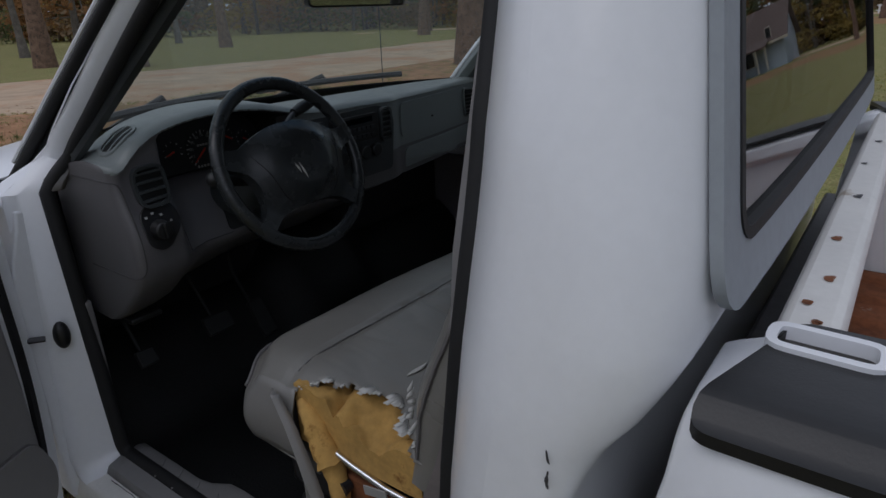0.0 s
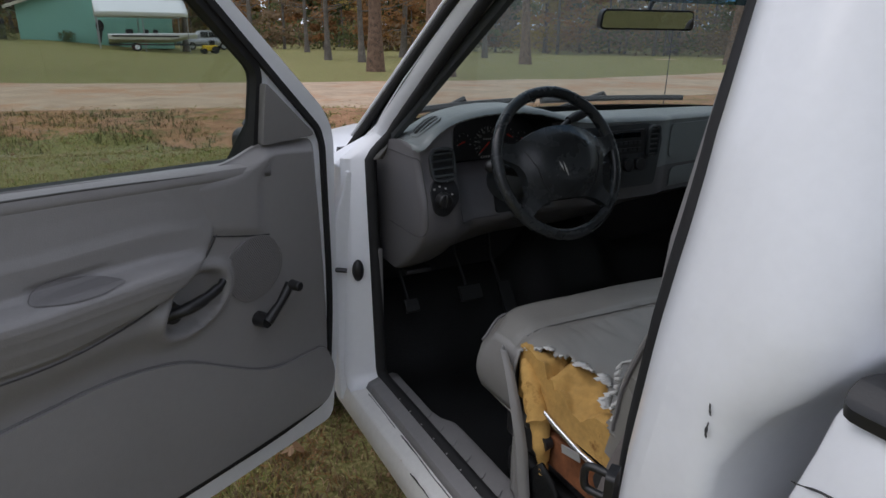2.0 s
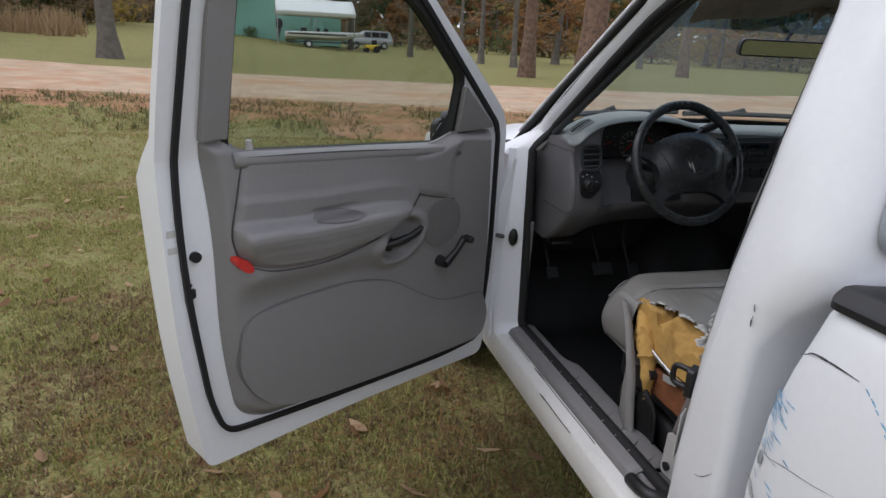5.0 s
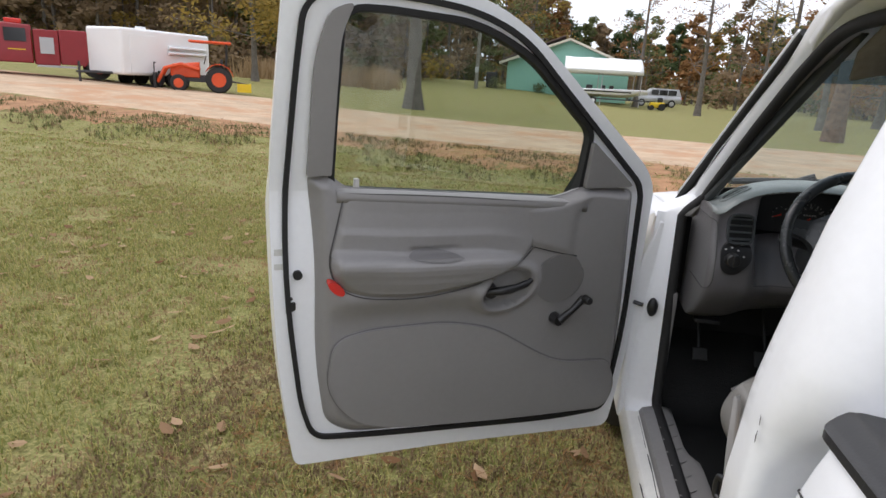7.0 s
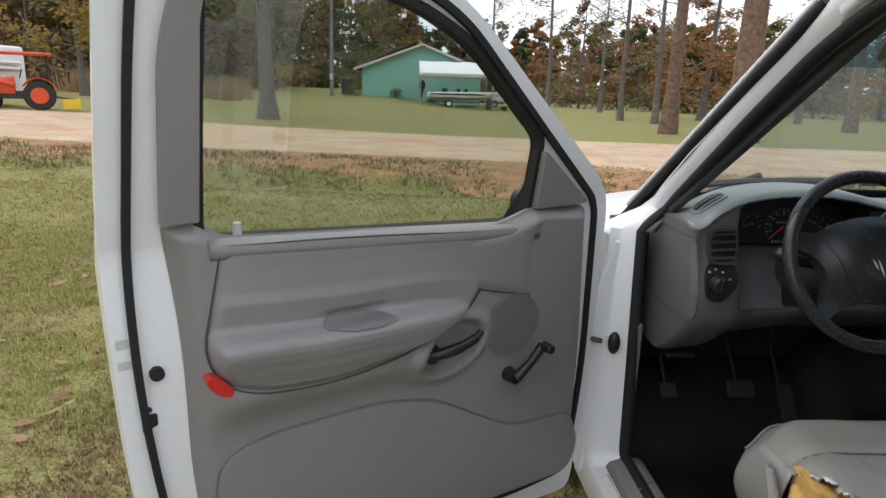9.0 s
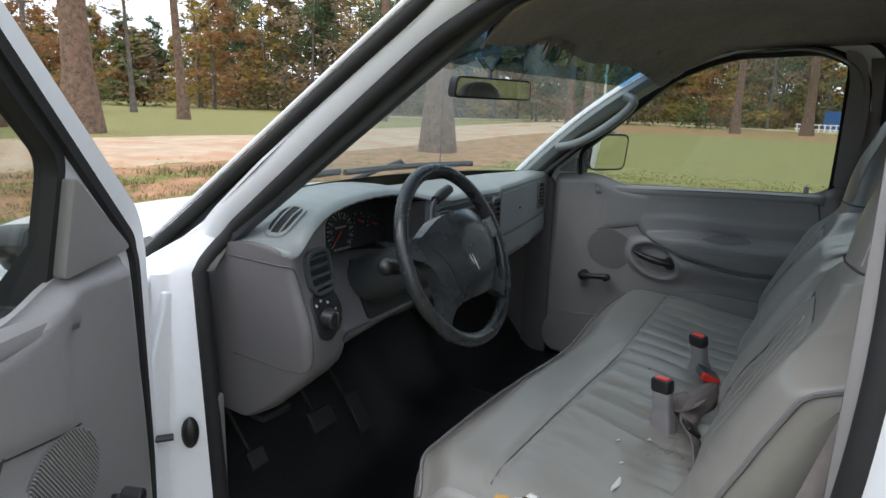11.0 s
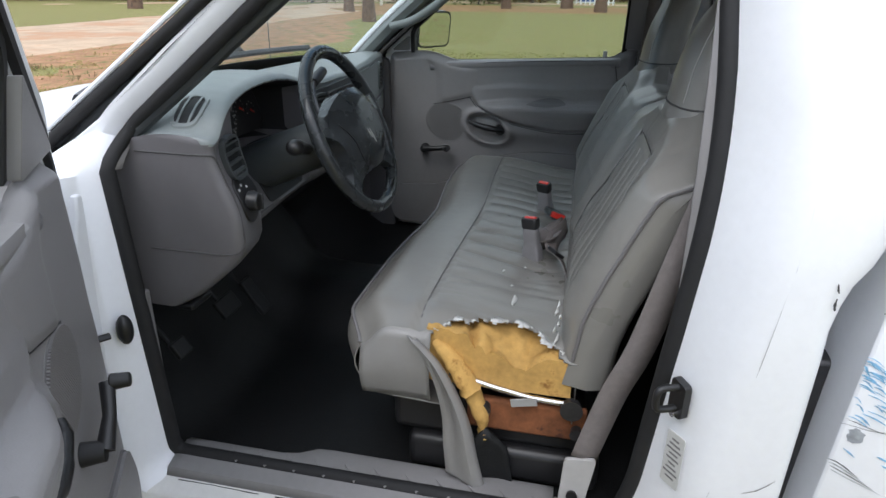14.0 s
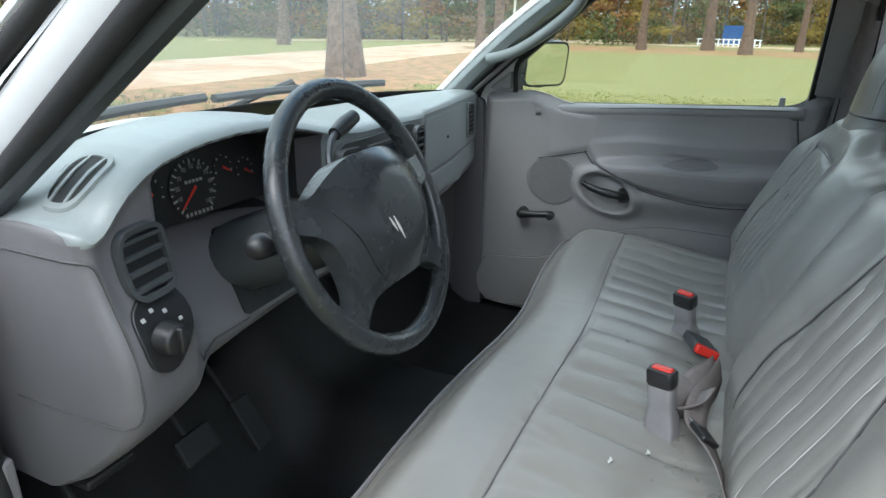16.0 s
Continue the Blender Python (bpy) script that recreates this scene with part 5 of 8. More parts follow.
bm = loft(bmesh.new(), [back_end(-0.768)] + [back_row(x) for x in bxs] + [back_end(0.712)], True, True)
part("backrest", bm, M_VINYL, seat, "grey vinyl backrest with stitched pleats", smooth=60)
def headrest(c, top):
    """A padded tongue that rises out of the backrest, rounded at its top, with seams round its base and down its sides."""
    def ring(z):
        t = (z - 1.315) / (top - 1.315)
        w = lerp([(0, 0.135), (0.15, 0.122), (0.5, 0.110), (0.75, 0.100)], t) if t < 0.75 else 0.100 * math.sqrt(max(0.0, 1 - ((t - 0.75) / 0.262) ** 2))
        d = lerp([(0, 0.056), (0.4, 0.062), (0.75, 0.056)], t) if t < 0.75 else 0.056 * math.sqrt(max(0.0, 1 - ((t - 0.75) / 0.262) ** 2))
        yc = lerp(BACK_Y, min(z, 1.53)) - 0.058
        out = []
        for k in range(40):
            a = 2 * math.pi * k / 40
            ca, sa = math.cos(a), math.sin(a)
            x, y = math.copysign(abs(ca) ** 0.75, ca) * w, math.copysign(abs(sa) ** 0.75, sa) * d
            y += 0.006 * bell(x, 0, 0.05) * (1 if sa > 0 else 0) - 0.002 * bell(abs(x), w * 0.62, 0.006) * (1 if sa > 0 else 0)
            out.append(Vector((c + x, yc + y + 0.0015 * noise.noise((x * 20 + c, z * 20, y * 20)), z)))
        return out

    zs_h = [1.315 + (top - 1.315) * t for t in (0, 0.08, 0.12, 0.16, 0.25, 0.35, 0.45, 0.55, 0.65, 0.75, 0.82, 0.88, 0.93, 0.965, 0.985, 0.997)]
    rest = part("headrest", loft(bmesh.new(), [ring(z) for z in zs_h], True, True), M_VINYL, seat, "rounded grey vinyl headrest", smooth=70)
    bm = bmesh.new()
    tube(bm, [p + Vector((0, 0.0008, 0)) for p in ring(1.315 + 0.12 * (top - 1.315))], 0.0022, 5, True)
    part("base_seam", bm, M_SEAM, rest)
    for k in (5, 15):
        bm = bmesh.new()
        tube(bm, [ring(z)[k] for z in zs_h[3:14]], 0.0016, 5)
        part("side_seam", bm, M_BUCKLE, rest, "pale stitched seam")


headrest(-0.445, 1.560)
headrest(0.405, 1.585)
bm = bmesh.new()
tube(bm, [back_row(-0.768)[j] + Vector((-0.002, 0.002, 0)) for j in range(0, 65, 2)], 0.0042, 6)
part("back_piping", bm, M_TRIM_DK, seat)
# dark stitched seams of cushion and backrest panels
bm = bmesh.new()
tube(bm, [Vector((x, 0.772 - 0.02 * bell(x, 0.0, 0.3), cushion_top(x, 0.772 - 0.02 * bell(x, 0.0, 0.3)) + 0.0030)) for x in xs if -0.74 < x < 0.68], 0.0015, 5)
part("cushion_seam", bm, M_TRIM_DK, seat)
for c in (-0.445, 0.405):
    path = []
    for sg, order in ((-1, range(0, 23)), (1, range(22, -1, -1))):
        for k in order:
            z = 0.93 + 0.322 * k / 22
            x = c + sg * (0.190 - 0.06 * ss(1.02, 1.24, z))
            y, zz = back_face(x, (z - 0.86) / (back_top(x) - 0.86))
            path.append(Vector((x, y + 0.0032, zz)))
    bm = bmesh.new()
    tube(bm, path, 0.0018, 5)
    part("panel_seam", bm, M_SEAM, seat)
for c in (-0.445, 0.405):
    for k in (-2, -1, 0, 1, 2):
        x = c + 0.052 * k
        top = 1.235 - 0.018 * abs(k)
        path = []
        for i in range(24):
            z = 0.935 + (top - 0.935) * i / 23
            y, zz = back_face(x, (z - 0.86) / (back_top(x) - 0.86))
            path.append(Vector((x, y + 0.0012, zz)))
        bm = bmesh.new()
        tube(bm, path, 0.0013, 5)
        part("stitch_line", bm, M_BUCKLE, seat, "pale stitched pleat line")
# buckles between the seats
for x, y, lean, turn in ((0.085, 0.550, -13, 62), (-0.292, 0.563, -2, 68)):
    b = thing("seat_belt_buckle", (x, y, 0.88), "grey seat belt buckle with a red button, standing in the bench", "buckle", "buckles in the bench")
    m = Matrix.Translation((x, y, 0.862)) @ Matrix.Rotation(radians(lean), 4, "Y") @ Matrix.Rotation(radians(-7), 4, "X") @ Matrix.Rotation(radians(turn), 4, "Z")

    def collar(z, w, d):
        return [m @ Vector((p.x, p.y, z)) for p in rounded([(-w, -d), (w, -d), (w, d), (-w, d)], 0.008, 3)]

    part("sleeve", loft(bmesh.new(), [collar(*q) for q in ((0.0, 0.026, 0.019), (0.040, 0.025, 0.017), (0.058, 0.022, 0.0145), (0.064, 0.0205, 0.013), (0.070, 0.021, 0.0135), (0.105, 0.021, 0.0135), (0.108, 0.0195, 0.012))], True, True), M_SLEEVE, b)
    part("head", loft(bmesh.new(), [collar(*q) for q in ((0.105, 0.0205, 0.013), (0.109, 0.023, 0.0145), (0.131, 0.023, 0.0145), (0.135, 0.021, 0.0125))], True, True), M_BLACK, b)
    part("button", box(bmesh.new(), -0.0175, 0.0175, -0.009, 0.006, 0.131, 0.1375, m), M_RED, b, "red release button", bevel=0.003)
b = thing("lap_belt", (-0.12, 0.50, 0.89), "brown-grey lap belt folded on the bench with a red buckle", "seat belt")
m = Matrix.Translation((-0.012, 0.522, 0.915)) @ Matrix.Rotation(radians(16), 4, "Z") @ Matrix.Rotation(radians(8), 4, "Y") @ Matrix.Rotation(radians(22), 4, "X")
part("buckle_body", box(bmesh.new(), -0.036, 0.042, -0.026, 0.026, -0.010, 0.010, m), M_VENT, b, "black buckle lying on its side", bevel=0.005, seg=3)
part("button", box(bmesh.new(), -0.050, -0.034, -0.023, 0.023, -0.0095, 0.0095, m), M_RED, b, "red release button", bevel=0.004, seg=3)


def ribbon(pts, tilts, half=0.022):
    """Flat webbing along points; each tilt, in degrees, turns its width up from the bench."""
    path = smooth_path(pts, 6)
    rows = []
    for i, p in enumerate(path):
        u = i / (len(path) - 1) * (len(tilts) - 1)
        k = min(int(u), len(tilts) - 2)
        a = radians(tilts[k] + (tilts[k + 1] - tilts[k]) * (u - k))
        d = (path[min(i + 1, len(path) - 1)] - path[max(i - 1, 0)]).normalized()
        side = d.cross(Vector((0, 0, 1))).normalized()
        wide = side * math.cos(a) + Vector((0, 0, 1)) * math.sin(a)
        rows.append([p - wide * half, p - wide * half * 0.4 + Vector((0, 0, 0.0015)), p + wide * half * 0.4 + Vector((0, 0, 0.0015)), p + wide * half])
    return loft(bmesh.new(), rows, False, False)


for pts, tilts in (
        ([(-0.070, 0.492, 0.905), (-0.11, 0.496, 0.915), (-0.15, 0.520, 0.912), (-0.185, 0.540, 0.900), (-0.21, 0.532, 0.892), (-0.20, 0.508, 0.895)], (75, 55, 25, 55, 75)),
        ([(-0.10, 0.484, 0.915), (-0.16, 0.496, 0.912), (-0.22, 0.512, 0.915), (-0.28, 0.518, 0.905), (-0.335, 0.500, 0.905), (-0.396, 0.482, 0.908), (-0.45, 0.472, 0.903), (-0.52, 0.455, 0.890)], (75, 60, 40, 25, 50, 70, 75)),
        ([(-0.20, 0.530, 0.925), (-0.235, 0.553, 0.918), (-0.268, 0.548, 0.908), (-0.262, 0.522, 0.918), (-0.215, 0.508, 0.928)], (20, 35, 60, 40))):
    part("webbing", ribbon(pts, tilts), M_BELT, b, solid=0.002)
m = Matrix.Translation((-0.330, 0.503, 0.915)) @ Matrix.Rotation(radians(28), 4, "Z") @ Matrix.Rotation(radians(35), 4, "X")
part("tongue", box(bmesh.new(), -0.022, 0.022, -0.017, 0.017, -0.005, 0.005, m), M_BLACK, b, bevel=0.003)
part("tongue_blade", box(bmesh.new(), 0.020, 0.040, -0.010, 0.010, -0.0015, 0.0015, m), M_STEEL, b, "bright steel belt tongue", bevel=0.001)
# shoulder belt by the pillar
b = thing("shoulder_belt", (-0.83, 0.33, 0.52), "brown-grey shoulder belt running down by the door pillar", "seat belt")
pts = smooth_path([(-0.775, 0.20, 1.52), (-0.80, 0.235, 1.30), (-0.825, 0.285, 1.10), (-0.83, 0.325, 0.935), (-0.83, 0.362, 0.827), (-0.83, 0.402, 0.666)], 6)
part("webbing", loft(bmesh.new(), [[p + Vector((0.006, -0.026, -0.008)), p, p + Vector((-0.004, 0.026, 0.008))] for p in pts], False, False), M_BELT, b, solid=0.002)
bm = plate(bmesh.new(), rounded([(0.375, 0.672), (0.440, 0.664), (0.446, 0.545), (0.392, 0.545)], 0.010, 4), [], -0.004, 0.004, lambda a, z, n: Vector((-0.832 - n, a, z)))
part("anchor", bm, M_BUCKLE, b, "grey belt anchor plate", bevel=0.002)
bm = bmesh.new()
disc(bm, (-0.838, 0.418, 0.575), (1, 0, 0), 0.012, 0.012, 16, 0.009)
part("bolt", bm, M_BLACK, b)
b = thing("belt_guide", (0.78, 0.22, 1.55), "black belt guide with grey webbing on the far pillar", "seat belt")
bm = bmesh.new()
pts = smooth_path([(0.765, 0.24, 1.70), (0.78, 0.235, 1.50), (0.80, 0.24, 1.2), (0.80, 0.26, 0.9)], 6)
loft(bm, [[p + Vector((0, -0.024, 0)), p + Vector((0, 0.024, 0))] for p in pts], False, False)
part("webbing", bm, M_BELT, b, solid=0.002)
part("loop", box(bmesh.new(), 0.745, 0.775, 0.20, 0.28, 1.68, 1.74), M_BLACK, b, bevel=0.01)

# ---- dashboard ----
dash = thing("dashboard", (0, 1.45, 1.0), "grey moulded dashboard with round vents, instruments and radio", "dashboard")


def dash_front(x):
    """How far back towards the seat the lip of the dashboard reaches."""
    return lerp([(-0.828, 1.190), (-0.825, 1.180), (-0.818, 1.172), (-0.80, 1.170), (-0.78, 1.172), (-0.744, 1.178), (-0.69, 1.186), (-0.62, 1.192), (-0.50, 1.195), (-0.38, 1.200), (-0.30, 1.205), (-0.20, 1.190), (0.09, 1.195), (0.16, 1.225), (0.40, 1.255), (0.70, 1.310), (0.86, 1.345)], x)


def dash_brow(x):
    return lerp([(-0.83, 1.294), (-0.81, 1.293), (-0.795, 1.300), (-0.775, 1.318), (-0.75, 1.336), (-0.72, 1.350), (-0.69, 1.360), (-0.65, 1.368), (-0.60, 1.374), (-0.54, 1.377), (-0.47, 1.375), (-0.40, 1.366), (-0.34, 1.352), (-0.28, 1.338), (-0.20, 1.331), (-0.08, 1.330), (0.20, 1.321), (0.50, 1.320), (0.86, 1.309)], x)


ARCH = rounded([(-0.668, 1.200, 0.02), (-0.690, 1.250, 0.03), (-0.672, 1.318, 0.04), (-0.61, 1.342, 0.06), (-0.52, 1.350, 0.10), (-0.42, 1.344, 0.06), (-0.35, 1.320, 0.05), (-0.322, 1.27, 0.04), (-0.322, 1.200, 0.02)], k=5)


def arch_depth(x, z):
    """How far the instruments' hood and the column panel are hollowed out here."""
    rim = dash_brow(x) - 0.022
    under = ss(rim, rim - 0.009, z)
    wide = ss(-0.705, -0.665, x) * ss(-0.305, -0.33, x)
    deep = lerp([(1.05, 0.0), (1.07, 0.012), (1.192, 0.098), (1.203, 0.165), (1.40, 0.165)], z)
    return under * max(wide * deep, 0.007 * ss(-0.812, -0.795, x) * ss(-0.30, -0.32, x) * ss(1.16, 1.19, z))


FACE_N = 22


def dash_row(x):
    f, b = dash_front(x), dash_brow(x)
    back = 1.78 - 0.30 * abs(x / 0.80) ** 2.4 - 0.02
    back = max(back, f + 0.12)
    pts = [Vector((x, back, 1.245))]
    for k in range(1, 10):
        t = k / 10
        pts.append(Vector((x, back + (f + 0.04 - back) * t, 1.250 + (b - 1.250) * math.sin(math.pi / 2 * min(1, t * 1.15)))))
    pts += [Vector((x, f + 0.020, b - 0.003)), Vector((x, f + 0.005, b - 0.009)), Vector((x, f, b - 0.018))]
    lean = 0.042 * ss(-0.62, -0.72, x)
    for k in range(FACE_N):
        z = b - 0.022 + (1.060 - b + 0.022) * k / (FACE_N - 1)
        pts.append(Vector((x, f + 0.002 - lean * ss(1.265, 1.11, z) + arch_depth(x, z), z)))
    lift = 0.045 * ss(-0.78, -0.42, x) + 0.01 * ss(-0.3, 0.3, x)
    for z, o in ((1.035, 0.012), (1.01, 0.034), (0.98, 0.068), (0.94, 0.115), (0.908, 0.170)):
        pts.append(Vector((x, f - lean + o + 0.05 * ss(1.06, 0.95, z) * ss(-0.25, 0.2, x), z + min(lift * ss(1.1, 0.93, z), 1.055 - z))))
    pts.append(Vector((x, max(back - 0.03, f + 0.24), 0.912 + lift)))
    return pts


dxs = [-0.828, -0.826, -0.822] + [-0.817 + 0.0075 * i for i in range(11)] + [-0.735 + 0.0075 * i for i in range(60)] + [-0.28 + 0.02 * i for i in range(57)] + [0.85]
bm = loft(bmesh.new(), [dash_row(x) for x in dxs], True, True)
# end caps and faces below the brow get the plastic with shade in its colour
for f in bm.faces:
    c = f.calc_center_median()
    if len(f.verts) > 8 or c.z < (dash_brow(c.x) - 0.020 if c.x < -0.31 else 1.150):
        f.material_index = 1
# faces hollowed deeper than 3 cm turn black for the shade under the hood
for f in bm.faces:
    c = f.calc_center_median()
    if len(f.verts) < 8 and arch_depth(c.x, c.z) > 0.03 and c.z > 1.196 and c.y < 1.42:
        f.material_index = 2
part("dash_body", bm, [M_DASH, M_DASH_SHADED, M_SHADE_BLACK], dash, "", smooth=50)


def dash_at(x, z, n=0.0):
    """A point on the dashboard's face, n towards the seat."""
    row = dash_row(x)
    face = row[12:]
    for a, b in zip(face, face[1:]):
        if b.z <= z <= a.z and a.z > b.z:
            t = (a.z - z) / (a.z - b.z)
            return Vector((x, a.y + (b.y - a.y) * t - n, z))
    return Vector((x, face[0].y - n, z))


def vent(xc, zc, w, h, r, name="air_vent", mp=None, slats=4, slat_mat=M_VENT, ring_mat=M_VENT):
    mp = mp or (lambda a, b, n: dash_at(xc + a, zc + b, n))
    ol = rounded([(-w / 2, -h / 2), (w / 2, -h / 2), (w / 2, h / 2), (-w / 2, h / 2)], r, 5)
    v = part(name, plate(bmesh.new(), ol, [inset(ol, 0.007)], -0.004, 0.013, mp, ca=steps(-w / 2, w / 2, 0.02), cb=steps(-h / 2, h / 2, 0.02)), ring_mat, dash, "dark air vent with slats", bevel=0.002)
    # black sheet on the surface for the shade behind the slats
    part("vent_back", plate(bmesh.new(), inset(ol, 0.006), [], 0.003, 0.005, mp, ca=steps(-w / 2, w / 2, 0.02), cb=steps(-h / 2, h / 2, 0.02)), M_SHADE_BLACK, v)
    for i in range(slats):
        b = -h / 2 + h * (i + 0.8) / (slats + 0.6)
        half = w / 2 - 0.008
        sl = rounded([(-half, b - 0.0022), (half, b - 0.0022), (half, b + 0.0022), (-half, b + 0.0022)], 0.001, 1)
        part("slat", plate(bmesh.new(), sl, [], 0.005, 0.013, mp, ca=steps(-half, half, 0.012)), slat_mat, v)
    return v


vent(-0.744, 1.234, 0.082, 0.088, 0.028)
vent(-0.248, 1.252, 0.072, 0.078, 0.022, mp=lambda a, b, n: dash_at(-0.248 + a, 1.252 + b, n + 0.009))
vent(0.036, 1.245, 0.052, 0.105, 0.02, mp=lambda a, b, n: dash_at(0.036 + a, 1.245 + b, n + 0.009), slats=6)
# demister outlets on the top


def dash_top(x, y):
    row = dash_row(x)[:12]
    for a, b in zip(row, row[1:]):
        if b.y <= y <= a.y and a.y > b.y:
            return a.z + (b.z - a.z) * (a.y - y) / (a.y - b.y)
    return row[-1].z


vent(0, 0, 0.080, 0.066, 0.030, "demister_vent", lambda a, b, n: Vector((-0.758 + a, 1.250 + b, dash_top(-0.758 + a, 1.250 + b) + 0.28 * n + 0.0016)), 2, M_DASH, M_DASH)
# right end vent, standing slats
vr = rounded([(0.640, 1.170, 0.02), (0.760, 1.165, 0.02), (0.735, 1.275, 0.02), (0.625, 1.285, 0.02)], k=4)
vrp = part("passenger_vent", plate(bmesh.new(), vr, [inset(vr, 0.005)], 0.0, 0.008, lambda a, b, n: dash_at(a, b, n)), M_DASH, dash, "passenger air vent")
# flat black sheet, coloured as the shaded hollow of the vent
part("vent_back", plate(bmesh.new(), inset(vr, 0.007), [], 0.001, 0.003, lambda a, b, n: dash_at(a, b, n)), M_SHADE_BLACK, vrp)
for i in range(6):
    z = 1.20 + 0.0145 * i
    part("slat", plate(bmesh.new(), [Vector(p) for p in ((0.647, z - 0.018), (0.735, z - 0.022), (0.735, z - 0.018), (0.647, z - 0.014))], [], 0.003, 0.009, lambda a, b, n: dash_at(a, b, n)), M_VENT, vrp)

# instrument cluster set into the face
cl = inset(ARCH, 0.007)
fmap = lambda a, b, n: Vector((a, 1.338 - n + 0.10 * (b - 1.165), b))
hood = part("instrument_panel", plate(bmesh.new(), cl, [], 0.0, 0.020, fmap), M_BLACK, dash, "black instrument cluster behind clear plastic", bevel=0.004)
tmap = lambda a, b, n: fmap(a, b, 0.020 + n)


def dial(xc, zc, r, ticks, a0, a1, needle, big):
    ring = [Vector((xc + r * math.cos(t), zc + r * math.sin(t))) for t in (2 * math.pi * i / 36 for i in range(36))]
    d = part("dial", plate(bmesh.new(), ring, [], 0.0, 0.002, tmap), M_DIAL, hood, "round dial")
    bm = bmesh.new()
    for i in range(ticks + 1):
        t = radians(a0 + (a1 - a0) * i / ticks)
        r0, r1, w = (0.80 * r, 0.97 * r, 0.0016) if i % 2 == 0 else (0.88 * r, 0.97 * r, 0.0010)
        c, s = math.cos(t), math.sin(t)
        qs = [Vector((xc + rr * c + ww * s, zc + rr * s - ww * c)) for rr, ww in ((r0, -w), (r0, w), (r1, w), (r1, -w))]
        plate(bm, qs, [], 0.002, 0.0028, tmap)
    part("dial_marks", bm, M_MARK, hood)
    t = radians(needle)
    c, s = math.cos(t), math.sin(t)
    bm = plate(bmesh.new(), [Vector((xc + rr * c + ww * s, zc + rr * s - ww * c)) for rr, ww in ((-0.1 * r, -0.0025), (-0.1 * r, 0.0025), (0.86 * r, 0.001), (0.86 * r, -0.001))], [], 0.0035, 0.005, tmap)
    part("needle", bm, M_NEEDLE, hood, "red needle")


dial(-0.507, 1.254, 0.050, 20, 225, -45, 222, True)
dial(-0.592, 1.262, 0.026, 6, 200, -20, 200, False)
dial(-0.435, 1.275, 0.022, 6, 200, -20, 330, False)
dial(-0.383, 1.262, 0.022, 6, 200, -20, 330, False)


def text(body, x, z, size, n, parent, mat=M_MARK, mp=tmap):
    cu = bpy.data.curves.new("lettering", "FONT")
    cu.body, cu.size, cu.align_x, cu.align_y = body, size, "CENTER", "CENTER"
    ob = new("lettering", cu)
    cu.materials.append(mat)
    ob.parent = parent
    ob.matrix_parent_inverse = Matrix.Translation(-world_base(parent))
    ob.matrix_basis = Matrix.Translation(mp(x, z, n)) @ Matrix.Rotation(radians(90 - 14), 4, "X")
    return ob


for i, lab in enumerate(("0", "10", "20", "30", "40", "50", "60", "70", "80", "90", "100")):
    t = radians(225 - 27 * i)
    text(lab, -0.507 + 0.036 * math.cos(t), 1.254 + 0.036 * math.sin(t), 0.0105, 0.0045, hood)
bm = bmesh.new()
for i in range(5):
    plate(bm, [Vector(p) for p in ((-0.525 + 0.008 * i, 1.264), (-0.520 + 0.008 * i, 1.264), (-0.520 + 0.008 * i, 1.269), (-0.525 + 0.008 * i, 1.269))], [], 0.0035, 0.0045, tmap)
part("odometer_digits", bm, M_MARK, hood, "unreadable pale digits")
bm = bmesh.new()
for i in range(7):
    plate(bm, [Vector(p) for p in ((-0.535 + 0.009 * i, 1.211), (-0.530 + 0.009 * i, 1.211), (-0.530 + 0.009 * i, 1.217), (-0.535 + 0.009 * i, 1.217))], [], 0.0035, 0.0045, tmap)
part("gear_letters", bm, M_MARK, hood, "unreadable pale letters")

# headlamp switch plate
sp = rounded([(-0.800, 1.180, 0.02), (-0.755, 1.208, 0.03), (-0.712, 1.196, 0.03), (-0.702, 1.146, 0.04), (-0.752, 1.096, 0.03), (-0.796, 1.112, 0.03)], k=4)
pan = part("switch_plate", plate(bmesh.new(), sp, [], 0.0, 0.006, lambda a, b, n: dash_at(a, b, n)), M_BLACK, dash, "black headlamp switch panel", bevel=0.002)
bm = bmesh.new()
disc(bm, dash_at(-0.766, 1.148, 0.018), (0, 1, 0), 0.019, 0.026, 18, 0.022)
part("knob", bm, M_BLACK, pan, bevel=0.003)
part("knob_bar", box(bmesh.new(), -0.769, -0.763, dash_at(-0.766, 1.148).y - 0.038, dash_at(-0.766, 1.148).y - 0.02, 1.132, 1.166), M_BLACK, pan, bevel=0.002)
for dx, dz in ((-0.018, 0.030), (0.0, 0.035), (0.018, 0.028), (0.035, 0.012), (0.03, 0.045)):
    part("mark", plate(bmesh.new(), [Vector((-0.766 + dx + a, 1.145 + dz + b)) for a, b in ((-0.003, -0.002), (0.003, -0.002), (0.003, 0.002), (-0.003, 0.002))], [], 0.006, 0.007, lambda a, b, n: dash_at(a, b, n)), M_MARK, pan)

# dark plate standing in for the shaded opening round the steering column, release lever
cb = rounded([(-0.520, 1.188, 0.015), (-0.330, 1.188, 0.015), (-0.335, 1.068, 0.02), (-0.548, 1.068, 0.01)], k=4)
part("column_bezel", plate(bmesh.new(), cb, [], 0.001, 0.006, lambda a, b, n: dash_at(a, b, n), ca=steps(-0.54, -0.33, 0.03), cb=steps(1.07, 1.188, 0.02)), M_SHADE_BLACK, dash, "dark panel standing for the shaded opening round the steering column", bevel=0.002)
part("release_lever", box(bmesh.new(), -0.80, -0.72, 1.285, 1.33, 0.885, 0.900), M_BLACK, dash, bevel=0.004)
bm = bmesh.new()
